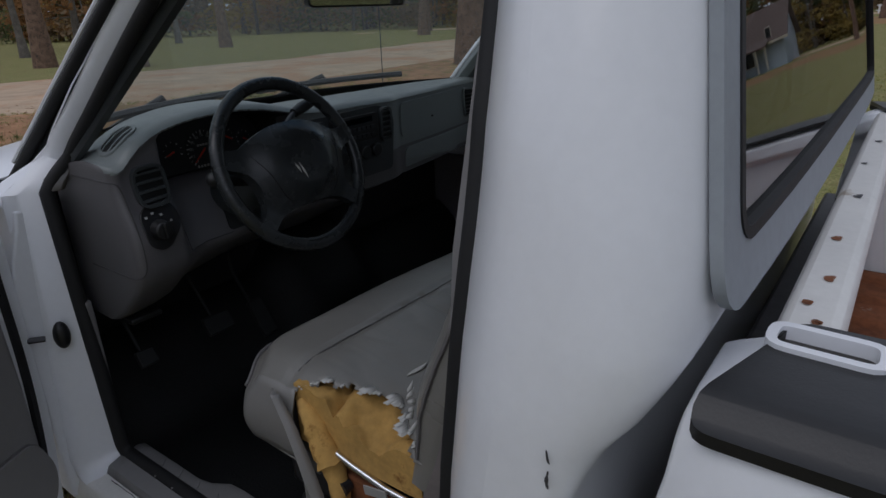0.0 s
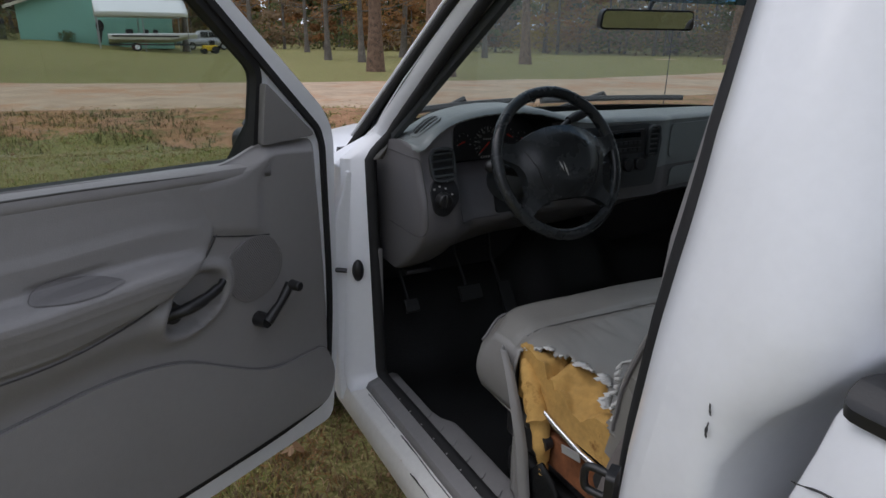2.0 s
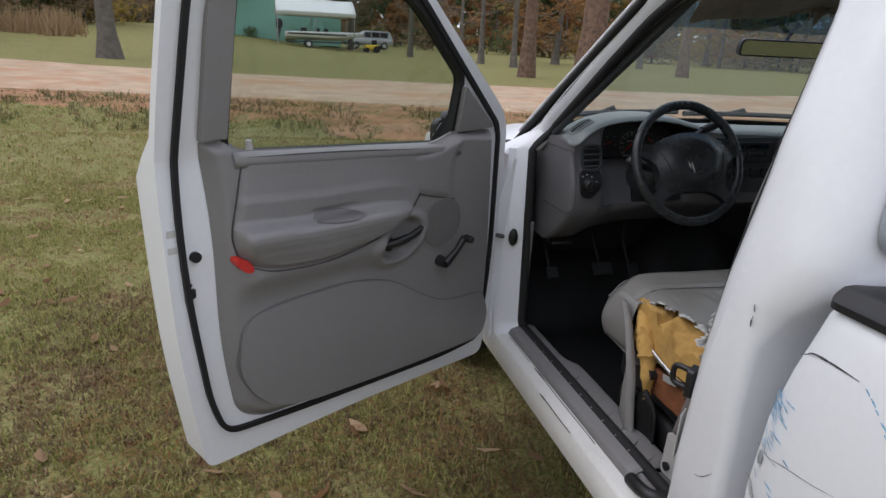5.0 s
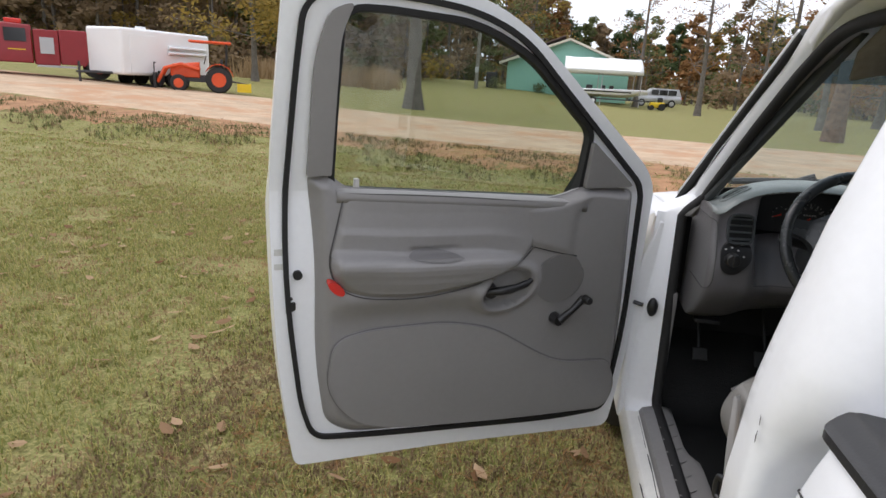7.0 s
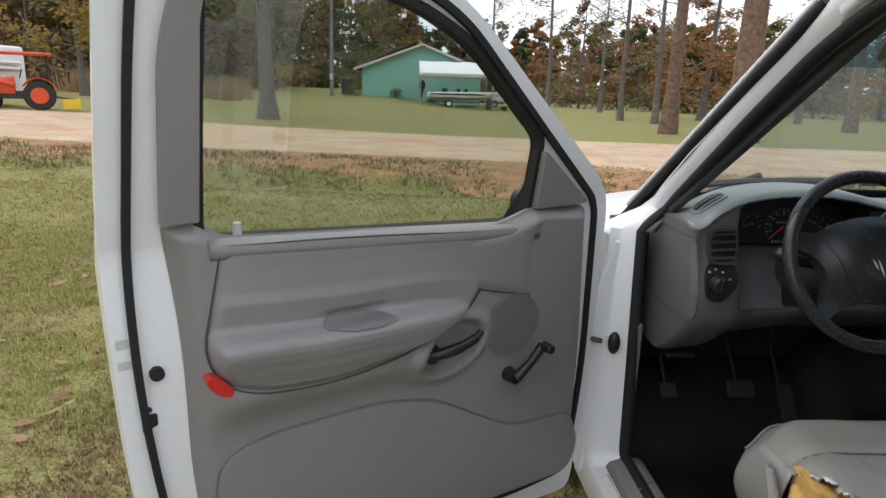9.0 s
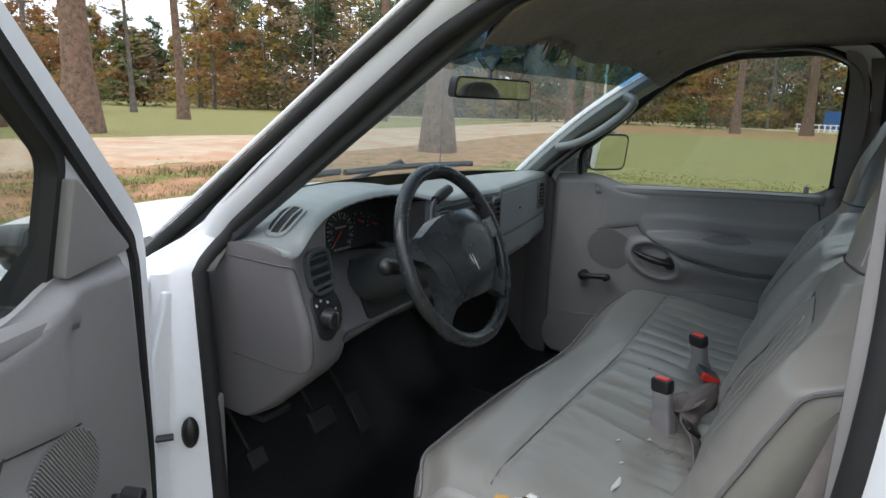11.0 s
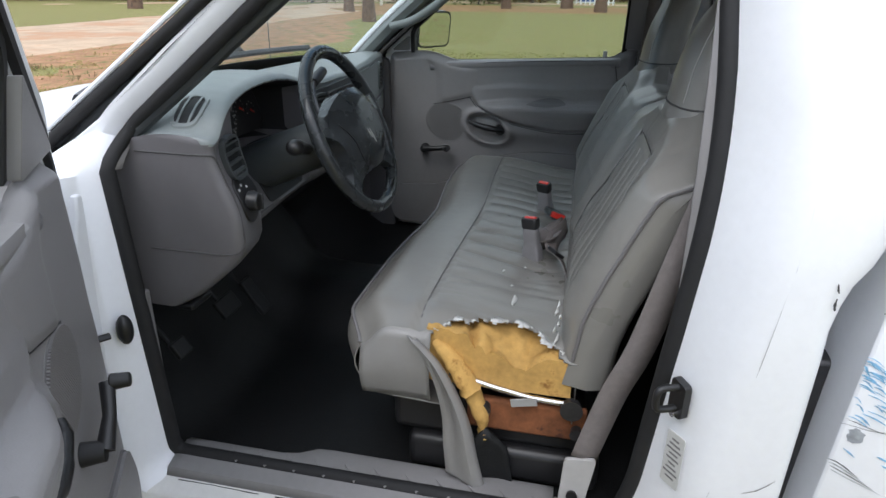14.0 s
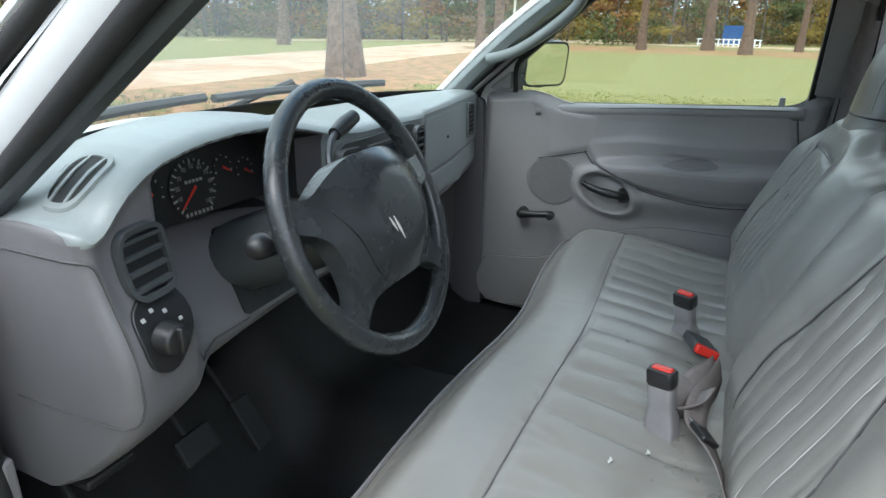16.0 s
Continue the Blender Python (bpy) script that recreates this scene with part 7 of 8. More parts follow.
def tree(name, x, y, h, r, crown, kind, label, seed, crown_from=0.45, spread=0.28, n=1400, leaf=0.22, group="", bare=False):
    """A tapered trunk with limbs and a crown of leaf clumps at the limb ends."""
    rng = random.Random(seed)
    z0 = ground_z(x, y)
    t = thing(name, (x, y, z0), label, "tree", group)
    bm = bmesh.new()
    lean = Vector((rng.uniform(-0.03, 0.03), rng.uniform(-0.03, 0.03), 0))
    pts, rs = [], []
    for i in range(12):
        f = i / 11
        pts.append(Vector((x, y, z0 - 0.1)) + Vector((lean.x * h * f + 0.10 * math.sin(3 * f + seed), lean.y * h * f, h * f)))
        rs.append(r * (1.0 - 0.80 * f) * (1.0 + 0.55 * math.exp(-f * 22)))
    tube(bm, pts, rs, 12)
    ends = []
    for i in range(crown):
        f = crown_from + (0.98 - crown_from) * (i + rng.random()) / crown
        b = pts[0].lerp(pts[-1], f)
        a = rng.random() * 2 * math.pi
        ln = h * spread * (1.15 - 0.75 * (f - crown_from) / (1 - crown_from)) * rng.uniform(0.6, 1.1)
        e = b + Vector((math.cos(a) * ln, math.sin(a) * ln, ln * rng.uniform(0.05, 0.5)))
        mid = b.lerp(e, 0.5) + Vector((0, 0, -0.06 * ln))
        tube(bm, [b, mid, e], [r * 0.30 * (1.1 - f), r * 0.18 * (1.1 - f) + 0.01, 0.012], 6)
        ends += [(mid, ln * 0.30), (e, ln * 0.42)]
        if bare:
            for _ in range(5):
                s = b.lerp(e, rng.uniform(0.3, 1))
                tube(bm, [s, s + Vector((rng.gauss(0, 1), rng.gauss(0, 1), rng.uniform(0.2, 1.2))) * ln * 0.28], [0.02, 0.006], 4)
    part("trunk", bm, M_BARK if kind == "pine" else M_BARK_GREY, t, smooth=70)
    verts, faces = [], []
    each = max(4, n // max(1, len(ends)))
    for c, q in ends:
        leaf_cloud(verts, faces, rng, c, (q, q, q * 0.62), each, leaf)
    mesh_part("crown", verts, faces, LEAVES[kind], t)
    return t


def woods(name, label, spots, seed, n_each, leaf):
    """Far woods as one sheet of trunks and leaf clumps."""
    rng = random.Random(seed)
    tv, tf = [], []
    clumps = {k: ([], []) for k in LEAVES}
    for x, y, h, kind in spots:
        z0 = ground_z(x, y)
        r = 0.10 + 0.009 * h * rng.random()
        k0 = len(tv)
        lx, ly = rng.uniform(-0.06, 0.06) * h, rng.uniform(-0.06, 0.06) * h
        for f in (0.0, 0.5, 1.0):
            for a in range(6):
                tv.append(Vector((x + lx * f + r * (1 - 0.7 * f) * math.cos(a * math.pi / 3), y + ly * f + r * (1 - 0.7 * f) * math.sin(a * math.pi / 3), z0 + h * 0.92 * f - 0.1)))
        for j in range(2):
            for a in range(6):
                tf.append((k0 + 6 * j + a, k0 + 6 * j + (a + 1) % 6, k0 + 6 * j + 6 + (a + 1) % 6, k0 + 6 * j + 6 + a))
        v, f = clumps[kind]
        m = 14
        lowest = 0.10 if kind != "pine" else 0.45
        for i in range(m):
            fr = lowest + (1.0 - lowest) * (i + rng.random()) / m
            rad = h * 0.17 * (1.15 - 0.75 * fr) * rng.uniform(0.6, 1.2)
            a = rng.random() * 6.28
            leaf_cloud(v, f, rng, (x + lx * fr + rad * math.cos(a), y + ly * fr + rad * math.sin(a), z0 + h * fr), (rad * 1.0, rad * 1.0, h * 0.05), n_each // m, leaf)
        b, bf = clumps[rng.choice(("green", "brown", "brown", "yellow"))]
        leaf_cloud(b, bf, rng, (x + rng.uniform(-3, 3), y + rng.uniform(-3, 3), z0 + 1.3), (3.0, 3.0, 1.9), n_each // 4, leaf * 0.9)
    ob = mesh_part(name, tv, tf, M_BARK_GREY, None)
    tagged(ob, label, "woods", kind="stuff")
    for k, (v, f) in clumps.items():
        if f:
            mesh_part(f"{k}_foliage", v, f, LEAVES[k], ob)


PINE_LABEL = "tall pine with reddish flaky bark and a high crown"
for x, y, h, r, sd in ((11.0, 23.2, 25, 0.50, 11), (10.1, 27.8, 23, 0.30, 12), (15.6, 11.2, 22, 0.42, 13), (29.0, 10.9, 20, 0.24, 14), (38.2, 30.7, 21, 0.34, 15), (41.0, 16.3, 20, 0.26, 16), (46.6, 36.7, 21, 0.33, 17), (53.0, 7.1, 20, 0.30, 18), (56.3, 2.3, 21, 0.38, 19), (48.3, -0.4, 19, 0.34, 20), (60.0, -4.6, 19, 0.26, 22), (22.5, 33.5, 20, 0.28, 21)):
    tree("pine_tree", x, y, h, r, 15, "pine", PINE_LABEL, sd, 0.42 if x > 40 else 0.55, 0.20 if x > 40 else 0.16, 1900, 0.34 if x > 40 else 0.26, "roadside pines")
tree("oak_tree", -8.4, 31.0, 13, 0.40, 16, "green", "tree with a thick grey trunk and thin green leaves", 31, 0.34, 0.34, 1600, 0.24)
tree("yellow_tree", -21.0, 39.0, 11, 0.20, 20, "yellow", "bushy tree in yellow-orange autumn leaf", 32, 0.22, 0.34, 3800, 0.30)
for x, y, h, kind, sd in ((8.6, 47.5, 12, "orange", 33), (13.3, 38.0, 13, "orange", 34), (15.6, 57.0, 12, "brown", 35), (12.4, 41.4, 13, "yellow", 36), (5.5, 58.0, 12, "orange", 38), (26.0, 44.0, 13, "yellow", 39)):
    tree("bare_tree", x, y, h, 0.19, 18, kind, "thin half-bare tree with a few autumn leaves", sd, 0.20, 0.24, 900, 0.20, "half-bare trees", True)
tree("rusty_tree", 19.5, 45.0, 12, 0.25, 20, "orange", "dense tree in rusty autumn leaf", 37, 0.10, 0.30, 4200, 0.28)
rng = random.Random(77)
spots = []
for i in range(430):
    a = radians(rng.uniform(-30, 178))
    d = rng.uniform(66, 118)
    x, y = d * math.cos(a), d * math.sin(a)
    if -17 < x < 12 and y < 80 or (x > 60 and -30 < y < 6 and d < 92) or math.degrees(a) < -19:
        continue
    spots.append((x, y, rng.uniform(9, 19) * (0.66 if 55 < math.degrees(a) < 90 else 1.0), rng.choice(("green", "green", "brown", "pine", "orange", "yellow") if x > 40 else ("green", "green", "brown", "pine", "brown", "brown", "yellow") if x < -2 else ("green", "brown", "yellow", "orange", "orange", "brown", "pine"))))
for i in range(70):
    spots.append((rng.uniform(-60, -16), rng.uniform(48, 70), rng.uniform(9, 17), rng.choice(("green", "brown", "brown", "yellow"))))
woods("woods", "mixed autumn woods round the clearing", spots, 5, 800, 0.56)
spots = []
for i in range(120):
    a = radians(rng.uniform(-175, -46))
    d = rng.uniform(55, 100)
    spots.append((d * math.cos(a), d * math.sin(a), rng.uniform(11, 20), rng.choice(("green", "pine", "brown", "orange"))))
woods("far_woods", "woods on the other side of the lawn", spots, 6, 420, 0.6)
# thick growth that closes the far side of the woods
spots = []
for i in range(260):
    a = radians(-40 + 225 * (i + rng.random()) / 260)
    d = rng.uniform(112, 132)
    spots.append((d * math.cos(a), d * math.sin(a), rng.uniform(15, 25) * (0.45 if math.degrees(a) < -17 else 0.55 if 52 < math.degrees(a) < 92 else 1.0), rng.choice(("green", "brown", "brown", "yellow", "orange", "pine"))))
woods("distant_woods", "thick distant woods behind the clearing", spots, 9, 980, 0.95)
# one pine behind the truck, seen in the back window
tree("pine_tree", 36.0, -21.8, 7.5, 0.20, 16, "pine", PINE_LABEL, 23, 0.4, 0.2, 1800, 0.3, "roadside pines")
tree("pine_tree", -9.0, -48.0, 15, 0.35, 16, "pine", PINE_LABEL, 24, 0.4, 0.22, 1800, 0.3, "roadside pines")

# ---- buildings and vehicles across the road ----
M_MINT = material("mint_green_siding", (0.28, 0.56, 0.47), 0.7, var=0.05, scale=0.6, bump=0.1, bump_scale=6)
M_SHINGLE = material("brown_shingles", (0.15, 0.11, 0.095), 0.9, var=0.2, scale=3.0)
M_CREAM = material("cream_fascia", (0.62, 0.58, 0.48), 0.6, var=0.06, scale=2.0)
M_CANVAS = material("white_canvas", (0.82, 0.83, 0.84), 0.6, var=0.03, scale=1.0)
M_SILVER = material("silver_car_paint", (0.45, 0.46, 0.48), 0.3, metal=0.5, var=0.05, scale=2.0)
M_DKGLASS = material("dark_car_glass", (0.02, 0.022, 0.025), 0.06, var=0.1, scale=2.0)
M_YELLOW = material("yellow_paint", (0.75, 0.52, 0.02), 0.4, var=0.06, scale=4.0)
M_ORANGE = material("tractor_orange", (0.72, 0.085, 0.02), 0.4, var=0.08, scale=4.0)
M_TRUCKRED = material("dull_red_paint", (0.26, 0.018, 0.025), 0.4, var=0.10, scale=1.5)
M_BLUE = material("blue_plastic", (0.03, 0.10, 0.28), 0.5, var=0.1, scale=2.0)
M_POLE = material("weathered_pole_wood", (0.22, 0.21, 0.19), 0.9, var=0.2, scale=3.0)
M_SHED = material("grey_sheet_metal", (0.50, 0.52, 0.52), 0.5, metal=0.3, var=0.08, scale=1.5)
M_BLUEGREY = material("pale_blue_siding", (0.42, 0.50, 0.58), 0.7, var=0.05, scale=0.8)
M_STRAW = leaf_material("dry_tall_grass", (0.30, 0.20, 0.11), (0.46, 0.34, 0.20))


def gable_house(name, x0, x1, y0, y1, wall_h, ridge, label, wall_mat, roof_mat, axis="y", windows=()):
    """A house with its ridge along y, gable walls, overhanging roof slabs, fascia boards and windows."""
    z0 = ground_z((x0 + x1) / 2, y0)
    h = thing(name, ((x0 + x1) / 2, (y0 + y1) / 2, z0), label, "house")
    xm = (x0 + x1) / 2
    bm = bmesh.new()
    loft(bm, [[Vector((x0, y, z0 - 0.3)), Vector((x1, y, z0 - 0.3)), Vector((x1, y, z0 + wall_h)), Vector((xm, y, z0 + ridge)), Vector((x0, y, z0 + wall_h))] for y in (y0, y1)], True, True)
    part("wall", bm, wall_mat, h)
    for k in range(int((x1 - x0) / 0.4)):
        x = x0 + 0.2 + 0.4 * k
        top = wall_h + (ridge - wall_h) * (1 - abs(x - xm) / (xm - x0))
        part("batten", box(bmesh.new(), x - 0.02, x + 0.02, y0 - 0.03, y0, z0 - 0.1, z0 + top - 0.05), wall_mat, h)
    for sg, xe in ((-1, x0), (1, x1)):
        sl = (ridge - wall_h) / (xm - x0)
        o = 0.7
        bm = bmesh.new()
        a = [Vector((xm, y, z0 + ridge + 0.06)) for y in (y0 - o, y1 + o)]
        b = [Vector((xe + sg * o, y, z0 + wall_h - sl * o + 0.06)) for y in (y0 - o, y1 + o)]
        up = Vector((0, 0, 0.14))
        loft(bm, [[a[0], b[0], b[0] + up, a[0] + up], [a[1], b[1], b[1] + up, a[1] + up]], True, True)
        r = part("roof", bm, roof_mat, h)
        bm = bmesh.new()
        loft(bm, [[b[0] + Vector((sg * 0.02, 0, -0.08)), b[0] + Vector((sg * 0.05, 0, -0.08)), b[0] + Vector((sg * 0.05, 0, 0.16)), b[0] + Vector((sg * 0.02, 0, 0.16))], [b[1] + Vector((sg * 0.02, 0, -0.08)), b[1] + Vector((sg * 0.05, 0, -0.08)), b[1] + Vector((sg * 0.05, 0, 0.16)), b[1] + Vector((sg * 0.02, 0, 0.16))]], True, True)
        part("fascia", bm, M_CREAM, r)
        bm = bmesh.new()
        d = Vector((0, -0.04, 0))
        loft(bm, [[a[0] + d + Vector((0, 0, -0.06)), a[0] + d + Vector((0, 0, 0.15)), a[0] + Vector((0, 0, 0.15)), a[0] + Vector((0, 0, -0.06))], [b[0] + d + Vector((0, 0, -0.10)), b[0] + d + Vector((0, 0, 0.15)), b[0] + Vector((0, 0, 0.15)), b[0] + Vector((0, 0, -0.10))]], True, True)
        part("barge_board", bm, M_CREAM, r)
    for side, u, z, w, hh in windows:
        wm = box(bmesh.new(), x0 + u - w / 2, x0 + u + w / 2, y0 - 0.06, y0 + 0.02, z0 + z, z0 + z + hh) if side == "front" else box(bmesh.new(), x0 - 0.06, x0 + 0.02, y0 + u - w / 2, y0 + u + w / 2, z0 + z, z0 + z + hh)
        wo = part("window", wm, M_CREAM, h, bevel=0.02)
        pm = box(bmesh.new(), x0 + u - w / 2 + 0.08, x0 + u + w / 2 - 0.08, y0 - 0.08, y0 - 0.05, z0 + z + 0.08, z0 + z + hh - 0.08) if side == "front" else box(bmesh.new(), x0 - 0.08, x0 - 0.05, y0 + u - w / 2 + 0.08, y0 + u + w / 2 - 0.08, z0 + z + 0.08, z0 + z + hh - 0.08)
        part("pane", pm, M_DKGLASS, wo)
    return h


house = gable_house("mint_house", -6.2, 5.0, 61.0, 72.0, 2.9, 5.0, "mint-green house with a brown gable roof", M_MINT, M_SHINGLE, windows=(("side", 1.6, 0.9, 1.0, 1.3), ("side", 4.5, 0.9, 1.0, 1.3)))
zc = ground_z(-6, 61)
part("upper_roof", loft(bmesh.new(), [[Vector((-6.9, y, zc + 2.75)), Vector((-1.0, y, zc + 5.22)), Vector((-1.0, y, zc + 5.34)), Vector((-6.9, y, zc + 2.9))] for y in (63.5, 70)], True, True), M_SHINGLE, house)
bm = bmesh.new()
tube(bm, [(-0.6, 62, zc + 5.0), (-0.6, 62, zc + 6.4)], 0.03, 6)
tube(bm, [(-2.0, 62, zc + 6.2), (0.9, 62, zc + 6.2)], 0.02, 6)
part("roof_antenna", bm, M_DKSTEEL, house)
ac = thing("air_conditioner", (-7.6, 62, zc), "dark outdoor cooling unit beside the house", "appliance")
part("casing", box(bmesh.new(), -8.2, -7.2, 61.6, 62.6, zc - 0.05, zc + 1.5), M_DKSTEEL, ac, bevel=0.06)
part("grille", box(bmesh.new(), -8.1, -7.3, 61.57, 61.6, zc + 0.15, zc + 1.35), M_BLACK, ac)

# canopy tent
ct = thing("canopy_tent", (1.9, 56.5, ground_z(2, 56)), "white canvas canopy on thin posts beside the house", "tent")
zt = ground_z(2, 56)
rows = []
for i in range(13):
    x = -0.9 + 6.3 * i / 12
    sag = 0.05 * math.sin(math.pi * (i % 4) / 4)
    rows.append([Vector((x, y, zt + z - sag * (1 if 53.6 < y < 59 else 0))) for y, z in ((53.5, 2.45), (53.5, 2.75), (54.2, 3.15), (55.2, 3.55), (56.3, 3.80), (57.4, 3.55), (58.4, 3.15), (59.1, 2.75), (59.1, 2.45))])
part("cover", loft(bmesh.new(), rows, False, False), M_CANVAS, ct, solid=0.03)
for x in (-0.8, 2.2, 5.3):
    for y in (53.6, 59.0):
        bm = bmesh.new()
        tube(bm, [(x, y, zt - 0.1), (x, y, zt + 2.75)], 0.04, 8)
        part("post", bm, M_SILVER, ct)

# bass boat on its trailer
bz = ground_z(2, 54)
boat = thing("boat", (2.6, 54.3, bz), "white and dark bass boat with an outboard motor on a trailer", "boat")
rows = []
for i in range(13):
    t = i / 12
    x = -0.2 + 6.2 * t
    w = 1.0 * (1 - 0.85 * ss(0.6, 1.0, t) ** 1.5)
    k = 0.35 * ss(0.65, 1.0, t)
    rows.append([Vector((x, 54.3 + a * w, bz + z)) for a, z in ((-1, 1.15 + 0.12 * t), (-0.9, 0.85 + k), (0, 0.60 + k), (0.9, 0.85 + k), (1, 1.15 + 0.12 * t), (0.8, 1.22 + 0.12 * t), (-0.8, 1.22 + 0.12 * t))])
part("hull", loft(bmesh.new(), rows, True, True), M_CANVAS, boat)
part("stripe", box(bmesh.new(), 0.0, 4.6, 53.28, 53.31, bz + 1.02, bz + 1.12), M_BLACK, boat)
bm = bmesh.new()
ellipsoid(bm, (-0.65, 54.3, bz + 1.75), (0.28, 0.3, 0.42))
part("outboard_motor", bm, M_BLACK, boat, "black outboard motor")
bm = bmesh.new()
tube(bm, [(-0.60, 54.3, bz + 1.5), (-0.75, 54.3, bz + 0.6)], [0.12, 0.06], 8)
part("motor_leg", bm, M_BLACK, boat)
for x, w in ((1.0, 0.5), (2.2, 0.35), (2.9, 0.3)):
    part("boat_seat", box(bmesh.new(), x, x + w, 53.8, 54.8, bz + 1.2, bz + 1.55), M_BLACK, boat, bevel=0.08)
for y in (53.4, 55.2):
    bm = bmesh.new()
    disc(bm, (1.6, y, bz + 0.30), (0, 1, 0), 0.30, 0.2, 20)
    wh = part("trailer_wheel", bm, M_TYRE, boat)
    bm = bmesh.new()
    disc(bm, (1.6, y - 0.02, bz + 0.30), (0, 1, 0), 0.17, 0.24, 16)
    part("rim", bm, M_CANVAS, wh)
part("trailer_frame", box(bmesh.new(), -0.2, 6.6, 53.5, 53.6, bz + 0.42, bz + 0.52), M_DKSTEEL, boat)


def car(name, m, body_mat, label, category, length=4.7, width=1.8, height=1.72, kind="suv"):
    """A parked car: lofted body and cabin with windows, wheels with rims, bumpers and lights."""
    base = m.translation
    c = thing(name, base, label, category)
    def place(b):
        bmesh.ops.transform(b, matrix=m, verts=b.verts)
        return b
    rows = []
    for t, z0, z1, w in ((0, 0.45, 0.80, 0.86), (0.03, 0.38, 0.92, 0.95), (0.28, 0.34, 1.02, 1.0), (0.32, 0.34, 1.04, 1.0), (0.97, 0.36, 1.04, 0.98), (1.0, 0.48, 0.98, 0.9)):
        x, hw = length * (t - 0.5), width / 2 * w
        rows.append([Vector((x, y * hw, z)) for y, z in ((-0.92, z0), (0.92, z0), (1.0, z0 + 0.2), (1.0, z1 - 0.12), (0.9, z1), (-0.9, z1), (-1.0, z1 - 0.12), (-1.0, z0 + 0.2))])
    part("body", place(loft(bmesh.new(), rows, True, True)), body_mat, c, bevel=0.03)
    rows = []
    for t, z, w in ((0.27, 1.03, 0.92), (0.40, height - 0.06, 0.76), (0.5, height, 0.76), (0.93, height - 0.03, 0.76), (0.985, 1.05, 0.9)):
        x, hw = length * (t - 0.5), width / 2 * w
        rows.append([Vector((x, -hw - 0.06, 1.0)), Vector((x, hw + 0.06, 1.0)), Vector((x, hw, z)), Vector((x, -hw, z))])
    part("cabin", place(loft(bmesh.new(), rows, True, True)), body_mat, c, bevel=0.05)
    for sg in (-1, 1):
        for t0, t1 in ((0.38, 0.52), (0.54, 0.70), (0.72, 0.88)):
            part("window", place(box(bmesh.new(), length * (t0 - 0.5), length * (t1 - 0.5), sg * width * 0.40, sg * (width * 0.44 + 0.025), 1.12, height - 0.14)), M_DKGLASS, c)
        for t in (0.19, 0.80):
            bm = bmesh.new()
            disc(bm, (length * (t - 0.5), sg * (width / 2 - 0.09), 0.35), (0, 1, 0), 0.35, 0.22, 24)
            w = part("wheel", place(bm), M_TYRE, c)
            bm = bmesh.new()
            disc(bm, (length * (t - 0.5), sg * (width / 2 + 0.005), 0.35), (0, 1, 0), 0.21, 0.06, 18)
            part("rim", place(bm), M_SILVER, w)
        part("headlight", place(box(bmesh.new(), -length / 2 - 0.01, -length / 2 + 0.1, sg * 0.55, sg * 0.8, 0.68, 0.82)), M_CANVAS, c)
        part("tail_light", place(box(bmesh.new(), length / 2 - 0.08, length / 2 + 0.01, sg * 0.62, sg * 0.82, 0.75, 1.0)), M_RED, c)
    part("bumper", place(box(bmesh.new(), -length / 2 - 0.06, -length / 2 + 0.15, -0.82, 0.82, 0.40, 0.58)), M_BLACK, c, bevel=0.04)
    return c


car("parked_suv", pose(8.0, 64.0, ground_z(8, 64), 0, 0, 8), M_SILVER, "silver station wagon parked beyond the boat", "car")

# riding mower
mz = ground_z(6.7, 53.5)
mw = thing("riding_mower", (6.7, 53.6, mz), "yellow riding mower with a black seat", "mower")
part("body", box(bmesh.new(), 6.2, 7.3, 53.2, 54.0, mz + 0.2, mz + 0.62), M_YELLOW, mw, bevel=0.08)
part("seat", box(bmesh.new(), 6.75, 7.15, 53.4, 53.8, mz + 0.62, mz + 1.0), M_BLACK, mw, bevel=0.06)
for x, r in ((6.3, 0.2), (7.1, 0.28)):
    for y in (53.15, 54.05):
        bm = bmesh.new()
        disc(bm, (x, y, mz + r), (0, 1, 0), r, 0.18, 18)
        part("wheel", bm, M_TYRE, mw)

# utility pole
pz = ground_z(-8.6, 57.2)
up = thing("utility_pole", (-8.6, 57.2, pz), "tall weathered wooden utility pole", "pole")
bm = bmesh.new()
tube(bm, [(-8.6, 57.2, pz - 0.2), (-8.55, 57.2, pz + 6), (-8.5, 57.2, pz + 11)], [0.17, 0.15, 0.12], 12)
part("shaft", bm, M_POLE, up)
part("meter_box", box(bmesh.new(), -8.75, -8.45, 57.0, 57.1, pz + 1.4, pz + 1.9), M_SHED, up, bevel=0.02)
pz = ground_z(55.5, 18.6)
up = thing("utility_pole", (55.5, 18.6, pz), "pale thin pole beside the lane", "pole")
bm = bmesh.new()
tube(bm, [(55.5, 18.6, pz - 0.2), (55.5, 18.6, pz + 9)], [0.13, 0.09], 10)
part("shaft", bm, M_CREAM, up)

# sheet-metal shed and blue drums
sz = ground_z(-25.4, 91)
sh = thing("garden_shed", (-25.4, 91, sz), "small grey sheet-metal shed at the edge of the woods", "shed")
part("wall", box(bmesh.new(), -27.0, -23.9, 90, 92.5, sz - 0.1, sz + 1.7), M_SHED, sh)
part("roof", loft(bmesh.new(), [[Vector((-27.2, y, sz + 1.68)), Vector((-25.45, y, sz + 2.1)), Vector((-23.7, y, sz + 1.68)), Vector((-25.45, y, sz + 2.0))] for y in (89.8, 92.7)], True, True), M_SHED, sh)
part("door", box(bmesh.new(), -25.9, -24.9, 89.96, 90.0, sz, sz + 1.55), M_CANVAS, sh)
dr = thing("plastic_drum", (-29.6, 90, sz), "blue plastic drum near the shed", "drum")
bm = bmesh.new()
